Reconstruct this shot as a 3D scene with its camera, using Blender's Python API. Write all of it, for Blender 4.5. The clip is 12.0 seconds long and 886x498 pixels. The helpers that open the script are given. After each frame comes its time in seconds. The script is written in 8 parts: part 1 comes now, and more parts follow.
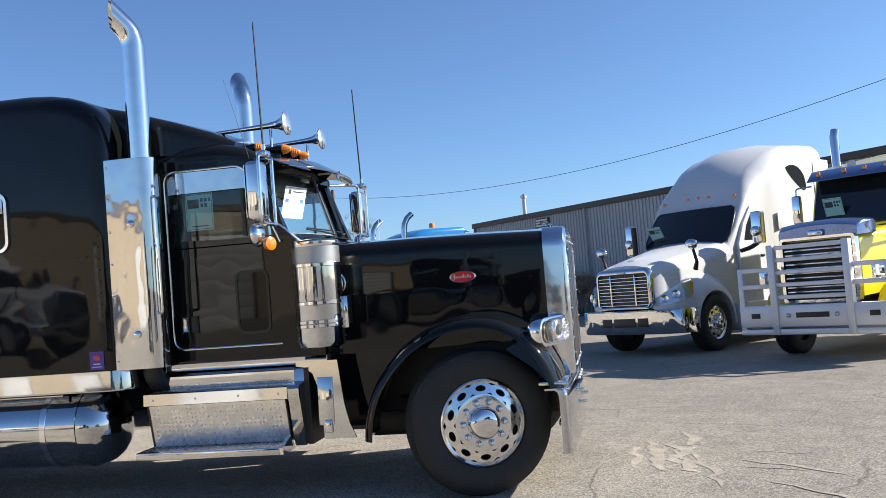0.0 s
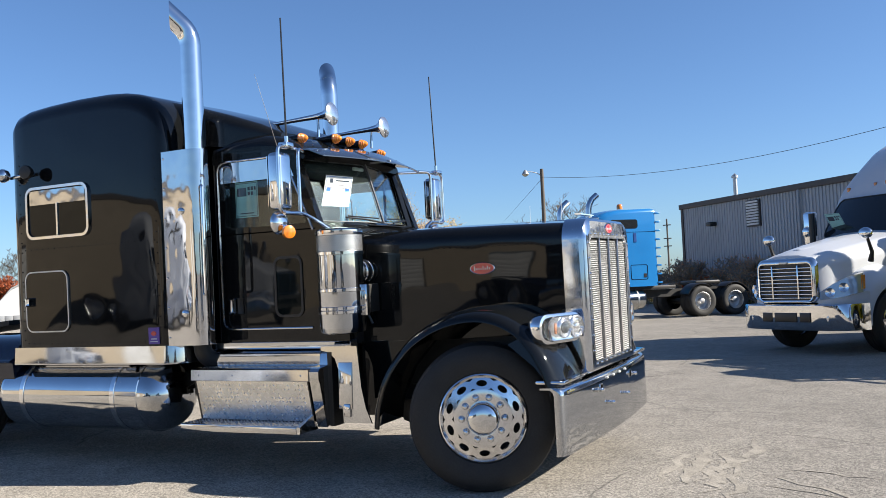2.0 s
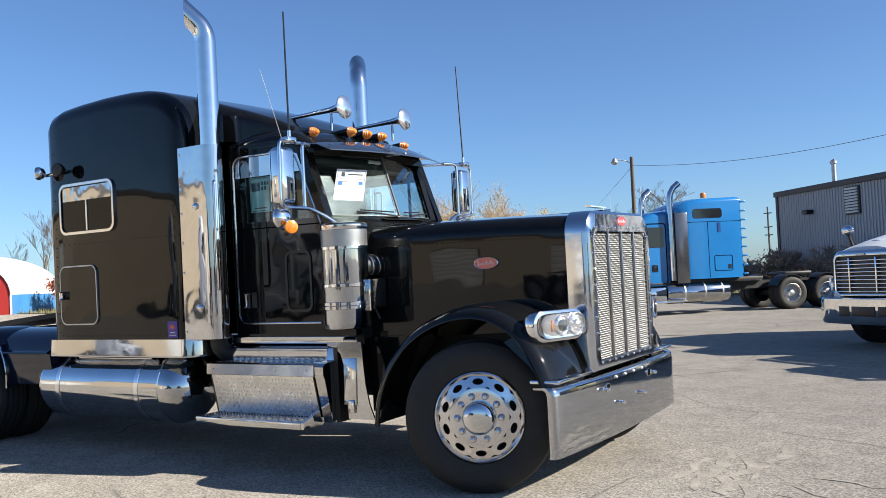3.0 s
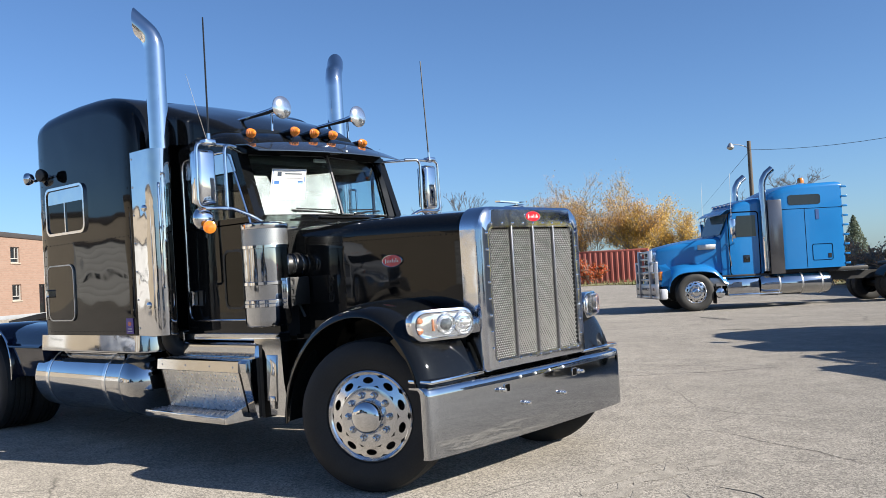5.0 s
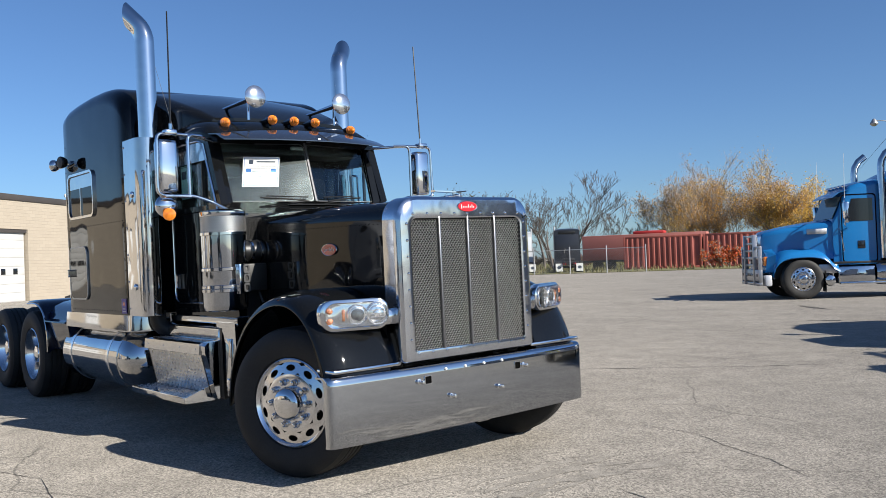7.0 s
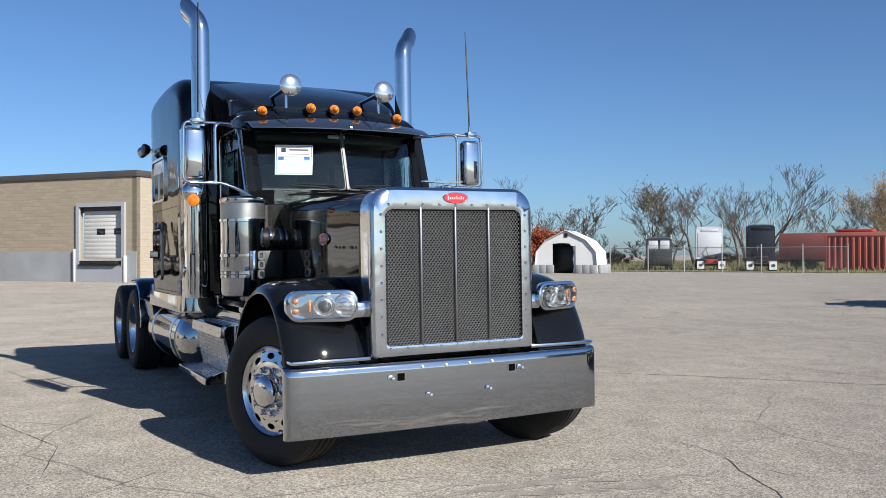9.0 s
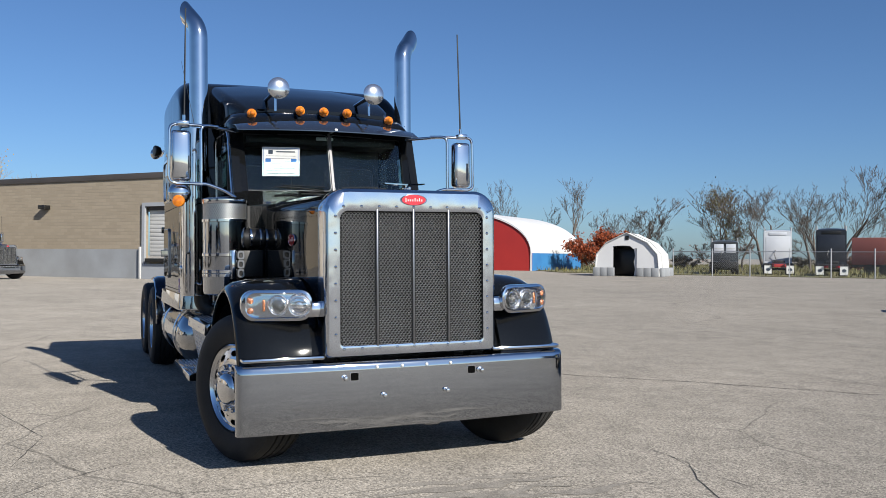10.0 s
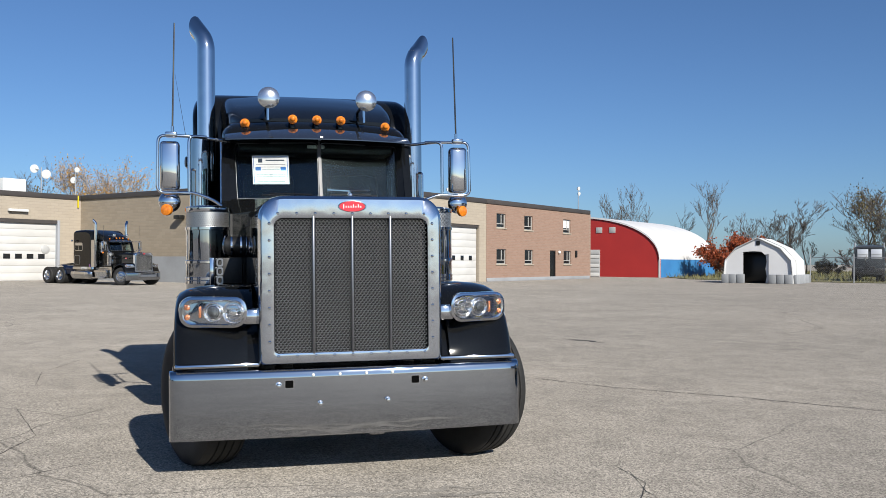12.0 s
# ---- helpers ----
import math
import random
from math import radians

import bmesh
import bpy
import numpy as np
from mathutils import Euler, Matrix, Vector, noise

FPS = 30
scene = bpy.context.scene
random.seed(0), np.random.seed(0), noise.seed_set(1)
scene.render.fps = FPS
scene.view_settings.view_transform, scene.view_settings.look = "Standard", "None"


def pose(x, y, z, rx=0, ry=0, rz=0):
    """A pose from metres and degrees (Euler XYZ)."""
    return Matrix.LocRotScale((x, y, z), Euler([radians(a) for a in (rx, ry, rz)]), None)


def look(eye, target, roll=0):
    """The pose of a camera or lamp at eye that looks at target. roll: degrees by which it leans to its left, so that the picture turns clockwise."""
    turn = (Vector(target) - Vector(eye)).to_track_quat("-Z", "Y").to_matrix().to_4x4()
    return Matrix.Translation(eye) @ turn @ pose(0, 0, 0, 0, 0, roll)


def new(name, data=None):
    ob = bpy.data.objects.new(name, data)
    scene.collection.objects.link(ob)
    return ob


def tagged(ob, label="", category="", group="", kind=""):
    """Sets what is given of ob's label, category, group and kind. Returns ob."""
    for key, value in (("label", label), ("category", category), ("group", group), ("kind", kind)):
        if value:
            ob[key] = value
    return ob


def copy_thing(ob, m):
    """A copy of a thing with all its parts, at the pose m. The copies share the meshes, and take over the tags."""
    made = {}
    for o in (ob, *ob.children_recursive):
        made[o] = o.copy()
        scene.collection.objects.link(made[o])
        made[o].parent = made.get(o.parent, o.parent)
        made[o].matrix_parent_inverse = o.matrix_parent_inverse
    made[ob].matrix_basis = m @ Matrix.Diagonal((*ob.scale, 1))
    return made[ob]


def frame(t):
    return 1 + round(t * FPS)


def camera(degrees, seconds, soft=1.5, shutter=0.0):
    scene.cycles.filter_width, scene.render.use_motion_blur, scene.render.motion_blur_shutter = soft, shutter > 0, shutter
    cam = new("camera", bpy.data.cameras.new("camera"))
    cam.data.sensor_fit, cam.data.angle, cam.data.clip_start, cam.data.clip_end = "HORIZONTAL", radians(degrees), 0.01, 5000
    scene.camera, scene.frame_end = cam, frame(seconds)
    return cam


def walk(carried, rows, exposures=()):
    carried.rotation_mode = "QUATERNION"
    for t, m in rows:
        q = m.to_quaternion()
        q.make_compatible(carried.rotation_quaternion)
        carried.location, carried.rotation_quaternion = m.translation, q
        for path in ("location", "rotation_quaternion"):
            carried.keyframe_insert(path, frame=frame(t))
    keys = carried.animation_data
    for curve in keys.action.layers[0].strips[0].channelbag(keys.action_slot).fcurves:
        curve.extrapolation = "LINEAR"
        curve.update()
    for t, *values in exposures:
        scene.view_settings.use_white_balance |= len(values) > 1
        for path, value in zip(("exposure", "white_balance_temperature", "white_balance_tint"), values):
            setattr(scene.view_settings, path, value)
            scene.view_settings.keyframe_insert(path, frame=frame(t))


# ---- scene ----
cam = camera(53.3, 12.0, soft=0.5)
PATH = [
    (0, (1.001, -7.426, 1.472), (0.629, -5.463, 1.571), -4.4),
    (0.5, (1.422, -7.349, 1.473), (0.815, -5.447, 1.594), -3.6),
    (1, (1.781, -7.184, 1.461), (1.104, -5.305, 1.573), -3.3),
    (1.5, (2.142, -7.002, 1.473), (1.39, -5.151, 1.583), -3.1),
    (2, (2.516, -6.859, 1.474), (1.647, -5.059, 1.555), -2.6),
    (2.5, (2.805, -6.648, 1.479), (1.805, -4.918, 1.556), -2.5),
    (2.7, (2.909, -6.547, 1.485), (1.885, -4.831, 1.559), -2.5),
    (4.3, (3.935, -5.695, 1.45), (2.661, -4.154, 1.51), -2.8),
    (4.5, (4.099, -5.629, 1.466), (2.807, -4.104, 1.528), -2.7),
    (5, (4.388, -5.349, 1.452), (3.081, -3.836, 1.514), -3.0),
    (5.5, (4.673, -5.065, 1.451), (3.346, -3.569, 1.504), -3.2),
    (6, (4.962, -4.796, 1.473), (3.571, -3.359, 1.488), -2.9),
    (6.5, (5.165, -4.502, 1.479), (3.732, -3.107, 1.504), -2.7),
    (7, (5.417, -4.236, 1.472), (3.883, -2.953, 1.499), -2.1),
    (7.2, (5.504, -4.113, 1.479), (3.95, -2.855, 1.499), -1.9),
    (8.8, (5.964, -2.997, 1.464), (4.209, -2.039, 1.479), -0.3),
    (9, (6.012, -2.864, 1.465), (4.233, -1.951, 1.479), -0.2),
    (9.5, (6.173, -2.525, 1.466), (4.359, -1.683, 1.482), -0.1),
    (10, (6.364, -2.186, 1.472), (4.519, -1.414, 1.488), 0.4),
    (10.5, (6.466, -1.829, 1.475), (4.599, -1.112, 1.497), 0.3),
    (11, (6.574, -1.496, 1.466), (4.676, -0.865, 1.492), 0.4),
    (11.5, (6.645, -1.179, 1.469), (4.729, -0.608, 1.495), 0.3),
    (12, (6.656, -0.857, 1.483), (4.714, -0.38, 1.512), 0.3),
]
walk(cam, [(t, look(eye, target, roll)) for t, eye, target, roll in PATH],
     exposures=[(0, 1.38, 6780, 10), (2.5, 1.27, 6620, 10), (5.5, 1.09, 6520, 10), (7.2, 0.82, 6400, 10), (9, 0.75, 6350, 10), (10.5, 0.53, 6350, 10), (12, 0.52, 6330, 10)])

# ---- light ----
SUN = Vector((1.58, 0.415, 1.0)).normalized()
world = bpy.data.worlds.new("world")
scene.world = world
world.use_nodes = True
wn = world.node_tree.nodes
sky = wn.new("ShaderNodeTexSky")
sky.sky_type = "NISHITA"
sky.sun_disc = False
sky.sun_elevation = math.asin(SUN.z)
sky.sun_rotation = math.atan2(SUN.x, SUN.y)
sky.altitude, sky.air_density, sky.dust_density, sky.ozone_density = 1500, 1.0, 2.0, 3.4
tone = wn.new("ShaderNodeMix")
tone.data_type, tone.blend_type = "RGBA", "MULTIPLY"
tone.inputs[0].default_value = 1.0
tone.inputs[7].default_value = (0.78, 0.967, 1.165, 1)
world.node_tree.links.new(sky.outputs["Color"], tone.inputs[6])
world.node_tree.links.new(tone.outputs[2], wn["Background"].inputs["Color"])
wn["Background"].inputs["Strength"].default_value = 0.058
sun_data = bpy.data.lights.new("sun", "SUN")
sun_data.energy, sun_data.angle, sun_data.color = 4.8, radians(0.55), (1.0, 0.94, 0.84)
new("sun", sun_data).matrix_world = look(SUN * 60, (0, 0, 0))


# ---- materials ----
def material(name, color, rough=0.5, metal=0.0, color2=None, scale=2.0, grain=0.0, grain_scale=90.0, bump=0.0, bump_scale=80.0,
             wave=0.0, wave_scale=2.0, coat=0.0, rough2=None, ior=1.5, spread=0.2, stretch=(1, 1, 1)):
    """A surface with two scales of variation: patches of color2, and a fine grain; fine relief and slow waviness."""
    m = bpy.data.materials.new(name)
    m.use_nodes = True
    n, k = m.node_tree.nodes, m.node_tree.links
    p = n["Principled BSDF"]
    p.inputs["Metallic"].default_value = metal
    p.inputs["Roughness"].default_value = rough
    p.inputs["IOR"].default_value = ior
    p.inputs["Coat Weight"].default_value = coat
    p.inputs["Coat Roughness"].default_value = 0.02
    co = n.new("ShaderNodeTexCoord")
    mp = n.new("ShaderNodeMapping")
    mp.inputs["Scale"].default_value = stretch
    k.new(co.outputs["Object"], mp.inputs["Vector"])

    def noise_node(s, detail=4.0):
        t = n.new("ShaderNodeTexNoise")
        t.inputs["Scale"].default_value, t.inputs["Detail"].default_value = s, detail
        k.new(mp.outputs["Vector"], t.inputs["Vector"])
        return t.outputs["Fac"]

    def ramp(fac, lo, hi, a, b):
        r = n.new("ShaderNodeMapRange")
        r.inputs["From Min"].default_value, r.inputs["From Max"].default_value = lo, hi
        r.inputs["To Min"].default_value, r.inputs["To Max"].default_value = a, b
        k.new(fac, r.inputs["Value"])
        return r.outputs["Result"]

    def mix(fac, a, b, mode="MIX"):
        x = n.new("ShaderNodeMix")
        x.data_type, x.blend_type = "RGBA", mode
        for socket, value in ((x.inputs[0], fac), (x.inputs[6], a), (x.inputs[7], b)):
            if isinstance(value, (int, float)):
                socket.default_value = value
            elif isinstance(value, tuple):
                socket.default_value = (*value[:3], 1)
            else:
                k.new(value, socket)
        return x.outputs[2]

    c2 = color2 or tuple(c * 0.85 for c in color)
    big = noise_node(scale)
    col = mix(ramp(big, 0.5 - spread, 0.5 + spread, 0, 1), tuple(color), tuple(c2))
    if grain:
        g = ramp(noise_node(grain_scale, 2.0), 0.3, 0.7, 1 - grain, 1 + grain)
        col = mix(1.0, col, g, "MULTIPLY")
    k.new(col, p.inputs["Base Color"])
    if rough2 is not None:
        k.new(ramp(noise_node(scale * 3), 0.3, 0.7, rough, rough2), p.inputs["Roughness"])
    normal = None
    for amount, s, dist in ((wave, wave_scale, 0.02), (bump, bump_scale, 0.004)):
        if amount:
            b = n.new("ShaderNodeBump")
            b.inputs["Strength"].default_value, b.inputs["Distance"].default_value = amount, dist
            k.new(noise_node(s, 2.0), b.inputs["Height"])
            if normal:
                k.new(normal, b.inputs["Normal"])
            normal = b.outputs["Normal"]
    if normal:
        k.new(normal, p.inputs["Normal"])
    return m


def glass(name, color, film=0.0):
    """Clear or tinted glass; film is a thin coat of dust on it."""
    m = bpy.data.materials.new(name)
    m.use_nodes = True
    n, k = m.node_tree.nodes, m.node_tree.links
    p = n["Principled BSDF"]
    p.inputs["Base Color"].default_value = (*color, 1)
    p.inputs["Transmission Weight"].default_value = 1.0
    p.inputs["Roughness"].default_value = 0.0
    p.inputs["IOR"].default_value = 1.45
    if film:
        d = n.new("ShaderNodeBsdfGlossy")
        d.inputs["Color"].default_value = (0.8, 0.92, 0.93, 1)
        d.distribution = "BECKMANN"
        d.inputs["Roughness"].default_value = 0.24
        t = n.new("ShaderNodeTexNoise")
        t.inputs["Scale"].default_value, t.inputs["Detail"].default_value = 4.0, 5.0
        r = n.new("ShaderNodeMapRange")
        for a, v in zip(("From Min", "From Max", "To Min", "To Max"), (0.3, 0.7, film * 0.6, film * 1.4)):
            r.inputs[a].default_value = v
        k.new(t.outputs["Fac"], r.inputs["Value"])
        x = n.new("ShaderNodeMixShader")
        k.new(r.outputs["Result"], x.inputs[0])
        k.new(p.outputs[0], x.inputs[1])
        k.new(d.outputs[0], x.inputs[2])
        k.new(x.outputs[0], n["Material Output"].inputs["Surface"])
    return m


def masonry(name, c1, c2, mortar, w, h, grime, rough=0.9):
    """Coursed blocks: tone from block to block, recessed joints, broad weather stains."""
    m = material(name, c1, rough, color2=grime, scale=0.25, grain=0.12, grain_scale=30, spread=0.35)
    n, k = m.node_tree.nodes, m.node_tree.links
    p = n["Principled BSDF"]
    co = [x for x in n if x.bl_idname == "ShaderNodeTexCoord"][0]
    sep, com = n.new("ShaderNodeSeparateXYZ"), n.new("ShaderNodeCombineXYZ")
    k.new(co.outputs["Object"], sep.inputs[0])
    k.new(sep.outputs["X"], com.inputs["X"])
    k.new(sep.outputs["Z"], com.inputs["Y"])
    b = n.new("ShaderNodeTexBrick")
    b.inputs["Color1"].default_value, b.inputs["Color2"].default_value, b.inputs["Mortar"].default_value = (*c1, 1), (*c2, 1), (*mortar, 1)
    b.inputs["Scale"].default_value, b.inputs["Brick Width"].default_value, b.inputs["Row Height"].default_value = 1.0, w, h
    b.inputs["Mortar Size"].default_value, b.inputs["Mortar Smooth"].default_value, b.inputs["Bias"].default_value = 0.012, 0.3, 0.0
    k.new(com.outputs[0], b.inputs["Vector"])
    old = p.inputs["Base Color"].links[0].from_socket
    x = n.new("ShaderNodeMix")
    x.data_type, x.blend_type = "RGBA", "MIX"
    x.inputs[0].default_value = 0.62
    k.new(old, x.inputs[6])
    k.new(b.outputs["Color"], x.inputs[7])
    k.new(x.outputs[2], p.inputs["Base Color"])
    bp = n.new("ShaderNodeBump")
    bp.inputs["Strength"].default_value, bp.inputs["Distance"].default_value, bp.invert = 0.6, 0.01, True
    k.new(b.outputs["Fac"], bp.inputs["Height"])
    k.new(bp.outputs["Normal"], p.inputs["Normal"])
    return m


def asphalt():
    """Old bleached lot paving: aggregate, broad stains, wheel-worn patches and a web of fine cracks."""
    m = material("worn_asphalt", (0.256, 0.232, 0.198), 0.92, color2=(0.205, 0.187, 0.161), scale=0.09, grain=0.35, grain_scale=130, bump=0.9, bump_scale=110, spread=0.28)
    n, k = m.node_tree.nodes, m.node_tree.links
    p = n["Principled BSDF"]
    p.inputs["Diffuse Roughness"].default_value = 0.6
    mp = [x for x in n if x.bl_idname == "ShaderNodeMapping"][0]
    col = p.inputs["Base Color"].links[0].from_socket

    def tex(kind, s, **kw):
        t = n.new(kind)
        t.inputs["Scale"].default_value = s
        for a, v in kw.items():
            t.inputs[a].default_value = v
        k.new(mp.outputs["Vector"], t.inputs["Vector"])
        return t

    def ranged(fac, lo, hi, a, b):
        r = n.new("ShaderNodeMapRange")
        for s, v in zip(("From Min", "From Max", "To Min", "To Max"), (lo, hi, a, b)):
            r.inputs[s].default_value = v
        k.new(fac, r.inputs["Value"])
        return r.outputs["Result"]

    def times(a, f):
        x = n.new("ShaderNodeMix")
        x.data_type, x.blend_type = "RGBA", "MULTIPLY"
        x.inputs[0].default_value = 1.0
        k.new(a, x.inputs[6])
        k.new(f, x.inputs[7])
        return x.outputs[2]

    stones = tex("ShaderNodeTexVoronoi", 85.0)
    sepc = n.new("ShaderNodeSeparateColor")
    k.new(stones.outputs["Color"], sepc.inputs[0])
    col = times(col, ranged(sepc.outputs[0], 0, 1, 0.45, 1.55))
    blotch = tex("ShaderNodeTexNoise", 0.5, Detail=5.0, Roughness=0.6)
    col = times(col, ranged(blotch.outputs["Fac"], 0.35, 0.68, 0.88, 1.1))
    pale = tex("ShaderNodeTexNoise", 0.8, Detail=8.0, Roughness=0.7)
    col = times(col, ranged(pale.outputs["Fac"], 0.6, 0.72, 1.0, 1.22))
    smudge = tex("ShaderNodeTexNoise", 2.6, Detail=6.0, Roughness=0.62)
    col = times(col, ranged(smudge.outputs["Fac"], 0.32, 0.7, 0.84, 1.13))
    spill = tex("ShaderNodeTexNoise", 0.33, Detail=7.0, Roughness=0.66)
    col = times(col, ranged(spill.outputs["Fac"], 0.3, 0.42, 0.8, 1.0))
    warp = tex("ShaderNodeTexNoise", 0.7, Detail=6.0)
    add = n.new("ShaderNodeMix")
    add.data_type = "RGBA"
    add.inputs[0].default_value = 0.35
    k.new(mp.outputs["Vector"], add.inputs[6])
    k.new(warp.outputs["Color"], add.inputs[7])
    web = n.new("ShaderNodeTexVoronoi")
    web.feature = "DISTANCE_TO_EDGE"
    web.inputs["Scale"].default_value = 0.33
    k.new(add.outputs[2], web.inputs["Vector"])
    gate = tex("ShaderNodeTexNoise", 0.22, Detail=2.0)
    edge = ranged(web.outputs["Distance"], 0.0, 0.0035, 0.0, 1.0)
    open_ = ranged(gate.outputs["Fac"], 0.47, 0.53, 1.0, 0.0)
    mx = n.new("ShaderNodeMath")
    mx.operation = "MAXIMUM"
    k.new(edge, mx.inputs[0])
    k.new(open_, mx.inputs[1])
    col = times(col, ranged(mx.outputs[0], 0, 1, 0.45, 1.0))
    k.new(col, p.inputs["Base Color"])
    return m


def leafy(name, c1, c2, rough=0.6):
    m = material(name, c1, rough, scale=1.0)
    n, k = m.node_tree.nodes, m.node_tree.links
    p = n["Principled BSDF"]
    g = n.new("ShaderNodeNewGeometry")
    x = n.new("ShaderNodeMix")
    x.data_type = "RGBA"
    k.new(g.outputs["Random Per Island"], x.inputs[0])
    x.inputs[6].default_value, x.inputs[7].default_value = (*c1, 1), (*c2, 1)
    k.new(x.outputs[2], p.inputs["Base Color"])
    t, w = n.new("ShaderNodeBsdfTranslucent"), n.new("ShaderNodeMixShader")
    k.new(x.outputs[2], t.inputs["Color"])
    w.inputs[0].default_value = 0.4
    k.new(p.outputs[0], w.inputs[1])
    k.new(t.outputs[0], w.inputs[2])
    k.new(w.outputs[0], n["Material Output"].inputs["Surface"])
    return m


BLACK = material("black_paint", (0.0045, 0.005, 0.0055), 0.03, color2=(0.006, 0.0065, 0.007), wave=0.5, wave_scale=1.15, ior=1.39)
NAVY = material("dark_navy_paint", (0.006, 0.011, 0.03), 0.04, wave=0.3, wave_scale=1.2, ior=1.48)
CHROME = material("chrome", (0.7, 0.705, 0.715), 0.055, 1.0, color2=(0.72, 0.72, 0.73), scale=4, wave=0.14, wave_scale=4.0)
CANNED = material("lathed_chrome", (0.52, 0.535, 0.56), 0.04, 1.0, color2=(0.45, 0.46, 0.48), scale=5, wave=0.5, wave_scale=9.0, stretch=(1, 1, 0.04))
STEEL = material("polished_steel", (0.62, 0.62, 0.63), 0.04, 1.0, color2=(0.56, 0.56, 0.57), scale=3, wave=0.4, wave_scale=3.6, rough2=0.055, stretch=(1, 1, 0.6))
PLATE = material("polished_plate", (0.57, 0.575, 0.585), 0.05, 1.0, color2=(0.51, 0.515, 0.525), scale=3, wave=0.22, wave_scale=1.1, rough2=0.09)
VISOR = material("dark_flake_paint", (0.02, 0.024, 0.034), 0.06, ior=2.1, wave=0.15, wave_scale=1.5)
BUMPER = material("polished_bumper_steel", (0.53, 0.545, 0.57), 0.03, 1.0, color2=(0.49, 0.505, 0.53), scale=1.5, wave=0.045, wave_scale=1.4, rough2=0.08, stretch=(1, 1, 0.5))
ALU = material("polished_aluminium", (0.8, 0.8, 0.81), 0.1, 1.0, color2=(0.7, 0.7, 0.71), scale=6, rough2=0.18, wave=0.03, wave_scale=5)
DULL = material("brushed_aluminium", (0.55, 0.55, 0.55), 0.35, 1.0, scale=5, rough2=0.5, bump=0.05)
TREAD = material("tread_plate", (0.8, 0.79, 0.77), 0.24, 1.0, color2=(0.62, 0.61, 0.6), scale=8, rough2=0.34, bump=0.08, bump_scale=160)
RUBBER = material("tyre_rubber", (0.011, 0.011, 0.011), 0.7, color2=(0.019, 0.0185, 0.0175), scale=6, grain=0.2, bump=0.15, bump_scale=160)
DARK = material("black_plastic", (0.008, 0.008, 0.008), 0.4, scale=6, grain=0.2)
CHASSIS = material("chassis_black", (0.007, 0.007, 0.0075), 0.5, color2=(0.02, 0.019, 0.017), scale=5, grain=0.3)
INNER = material("cab_upholstery", (0.011, 0.011, 0.012), 0.85, color2=(0.017, 0.0165, 0.016), scale=5, grain=0.2)
MESH = material("grille_mesh", (0.41, 0.407, 0.395), 0.42, 0.95, color2=(0.35, 0.347, 0.338), scale=3)
AMBER = material("amber_lens", (0.68, 0.22, 0.012), 0.12, color2=(0.48, 0.12, 0.008), scale=40, coat=1.0)
REDLENS = material("red_enamel", (0.55, 0.02, 0.03), 0.15, coat=0.8, scale=20)
WHITE = material("white_paint", (0.53, 0.55, 0.58), 0.3, coat=0.15, color2=(0.49, 0.51, 0.54), scale=1.0, wave=0.03)
YELLOW = material("yellow_paint", (0.587, 0.470, 0.015), 0.12, coat=0.6, color2=(0.533, 0.423, 0.015), scale=1.0)
BLUE = material("bright_blue_paint", (0.013, 0.152, 0.396), 0.2, coat=0.25, color2=(0.011, 0.133, 0.359), scale=1.0, wave=0.03)
PAPER = material("white_paper", (0.675, 0.684, 0.666), 0.7, scale=8)
TEALPAPER = material("pale_teal_paper", (0.3, 0.58, 0.56), 0.6, scale=8)
INK = material("ink", (0.03, 0.045, 0.07), 0.7)
BLUEINK = material("blue_ink", (0.05, 0.16, 0.42), 0.7)
PURPLE = material("purple_sticker", (0.09, 0.04, 0.3), 0.4)
# flat black for panel joints, and for the shade in uncut holes
GAPBLACK = material("seam_and_hole_black", (0.003, 0.003, 0.003), 0.9, ior=1.08)
GLASS = glass("windscreen_glass", (0.74, 0.88, 0.88), 0.0042)
SIDEGLASS = glass("side_window_glass", (0.8, 0.9, 0.9))
LENS = glass("clear_lens", (0.96, 0.97, 0.98))
BLOCK = masonry("tan_block", (0.329, 0.275, 0.203), (0.268, 0.222, 0.161), (0.253, 0.215, 0.168), 0.6, 0.2, (0.291, 0.245, 0.180))
PALEBLOCK = masonry("pale_tan_block", (0.383, 0.329, 0.256), (0.345, 0.295, 0.230), (0.306, 0.264, 0.210), 0.6, 0.2, (0.329, 0.283, 0.222))
BRICK = masonry("pink_brick", (0.291, 0.187, 0.138), (0.238, 0.145, 0.103), (0.275, 0.218, 0.176), 0.4, 0.13, (0.245, 0.165, 0.122))
GREYBASE = material("blue_grey_base_paint", (0.298, 0.313, 0.329), 0.85, color2=(0.235, 0.243, 0.250), scale=0.6, grain=0.1, bump=0.2, bump_scale=12)
ROOFEDGE = material("dark_roof_flashing", (0.045, 0.04, 0.038), 0.6, color2=(0.06, 0.052, 0.048), scale=0.7)
CORR = material("grey_blue_cladding", (0.332, 0.347, 0.370), 0.5, color2=(0.285, 0.299, 0.323), scale=0.4, grain=0.05)
SHEDRED = material("red_fabric", (0.392, 0.027, 0.023), 0.6, color2=(0.337, 0.023, 0.022), scale=0.4)
SHEDWHITE = material("white_membrane", (0.642, 0.642, 0.642), 0.55, color2=(0.580, 0.580, 0.580), scale=0.5)
SHEDBLUE = material("blue_painted_wall", (0.040, 0.195, 0.431), 0.6, color2=(0.032, 0.157, 0.368), scale=0.6)
DOORWHITE = material("white_door_panel", (0.576, 0.569, 0.545), 0.5, color2=(0.512, 0.504, 0.480), scale=0.8)
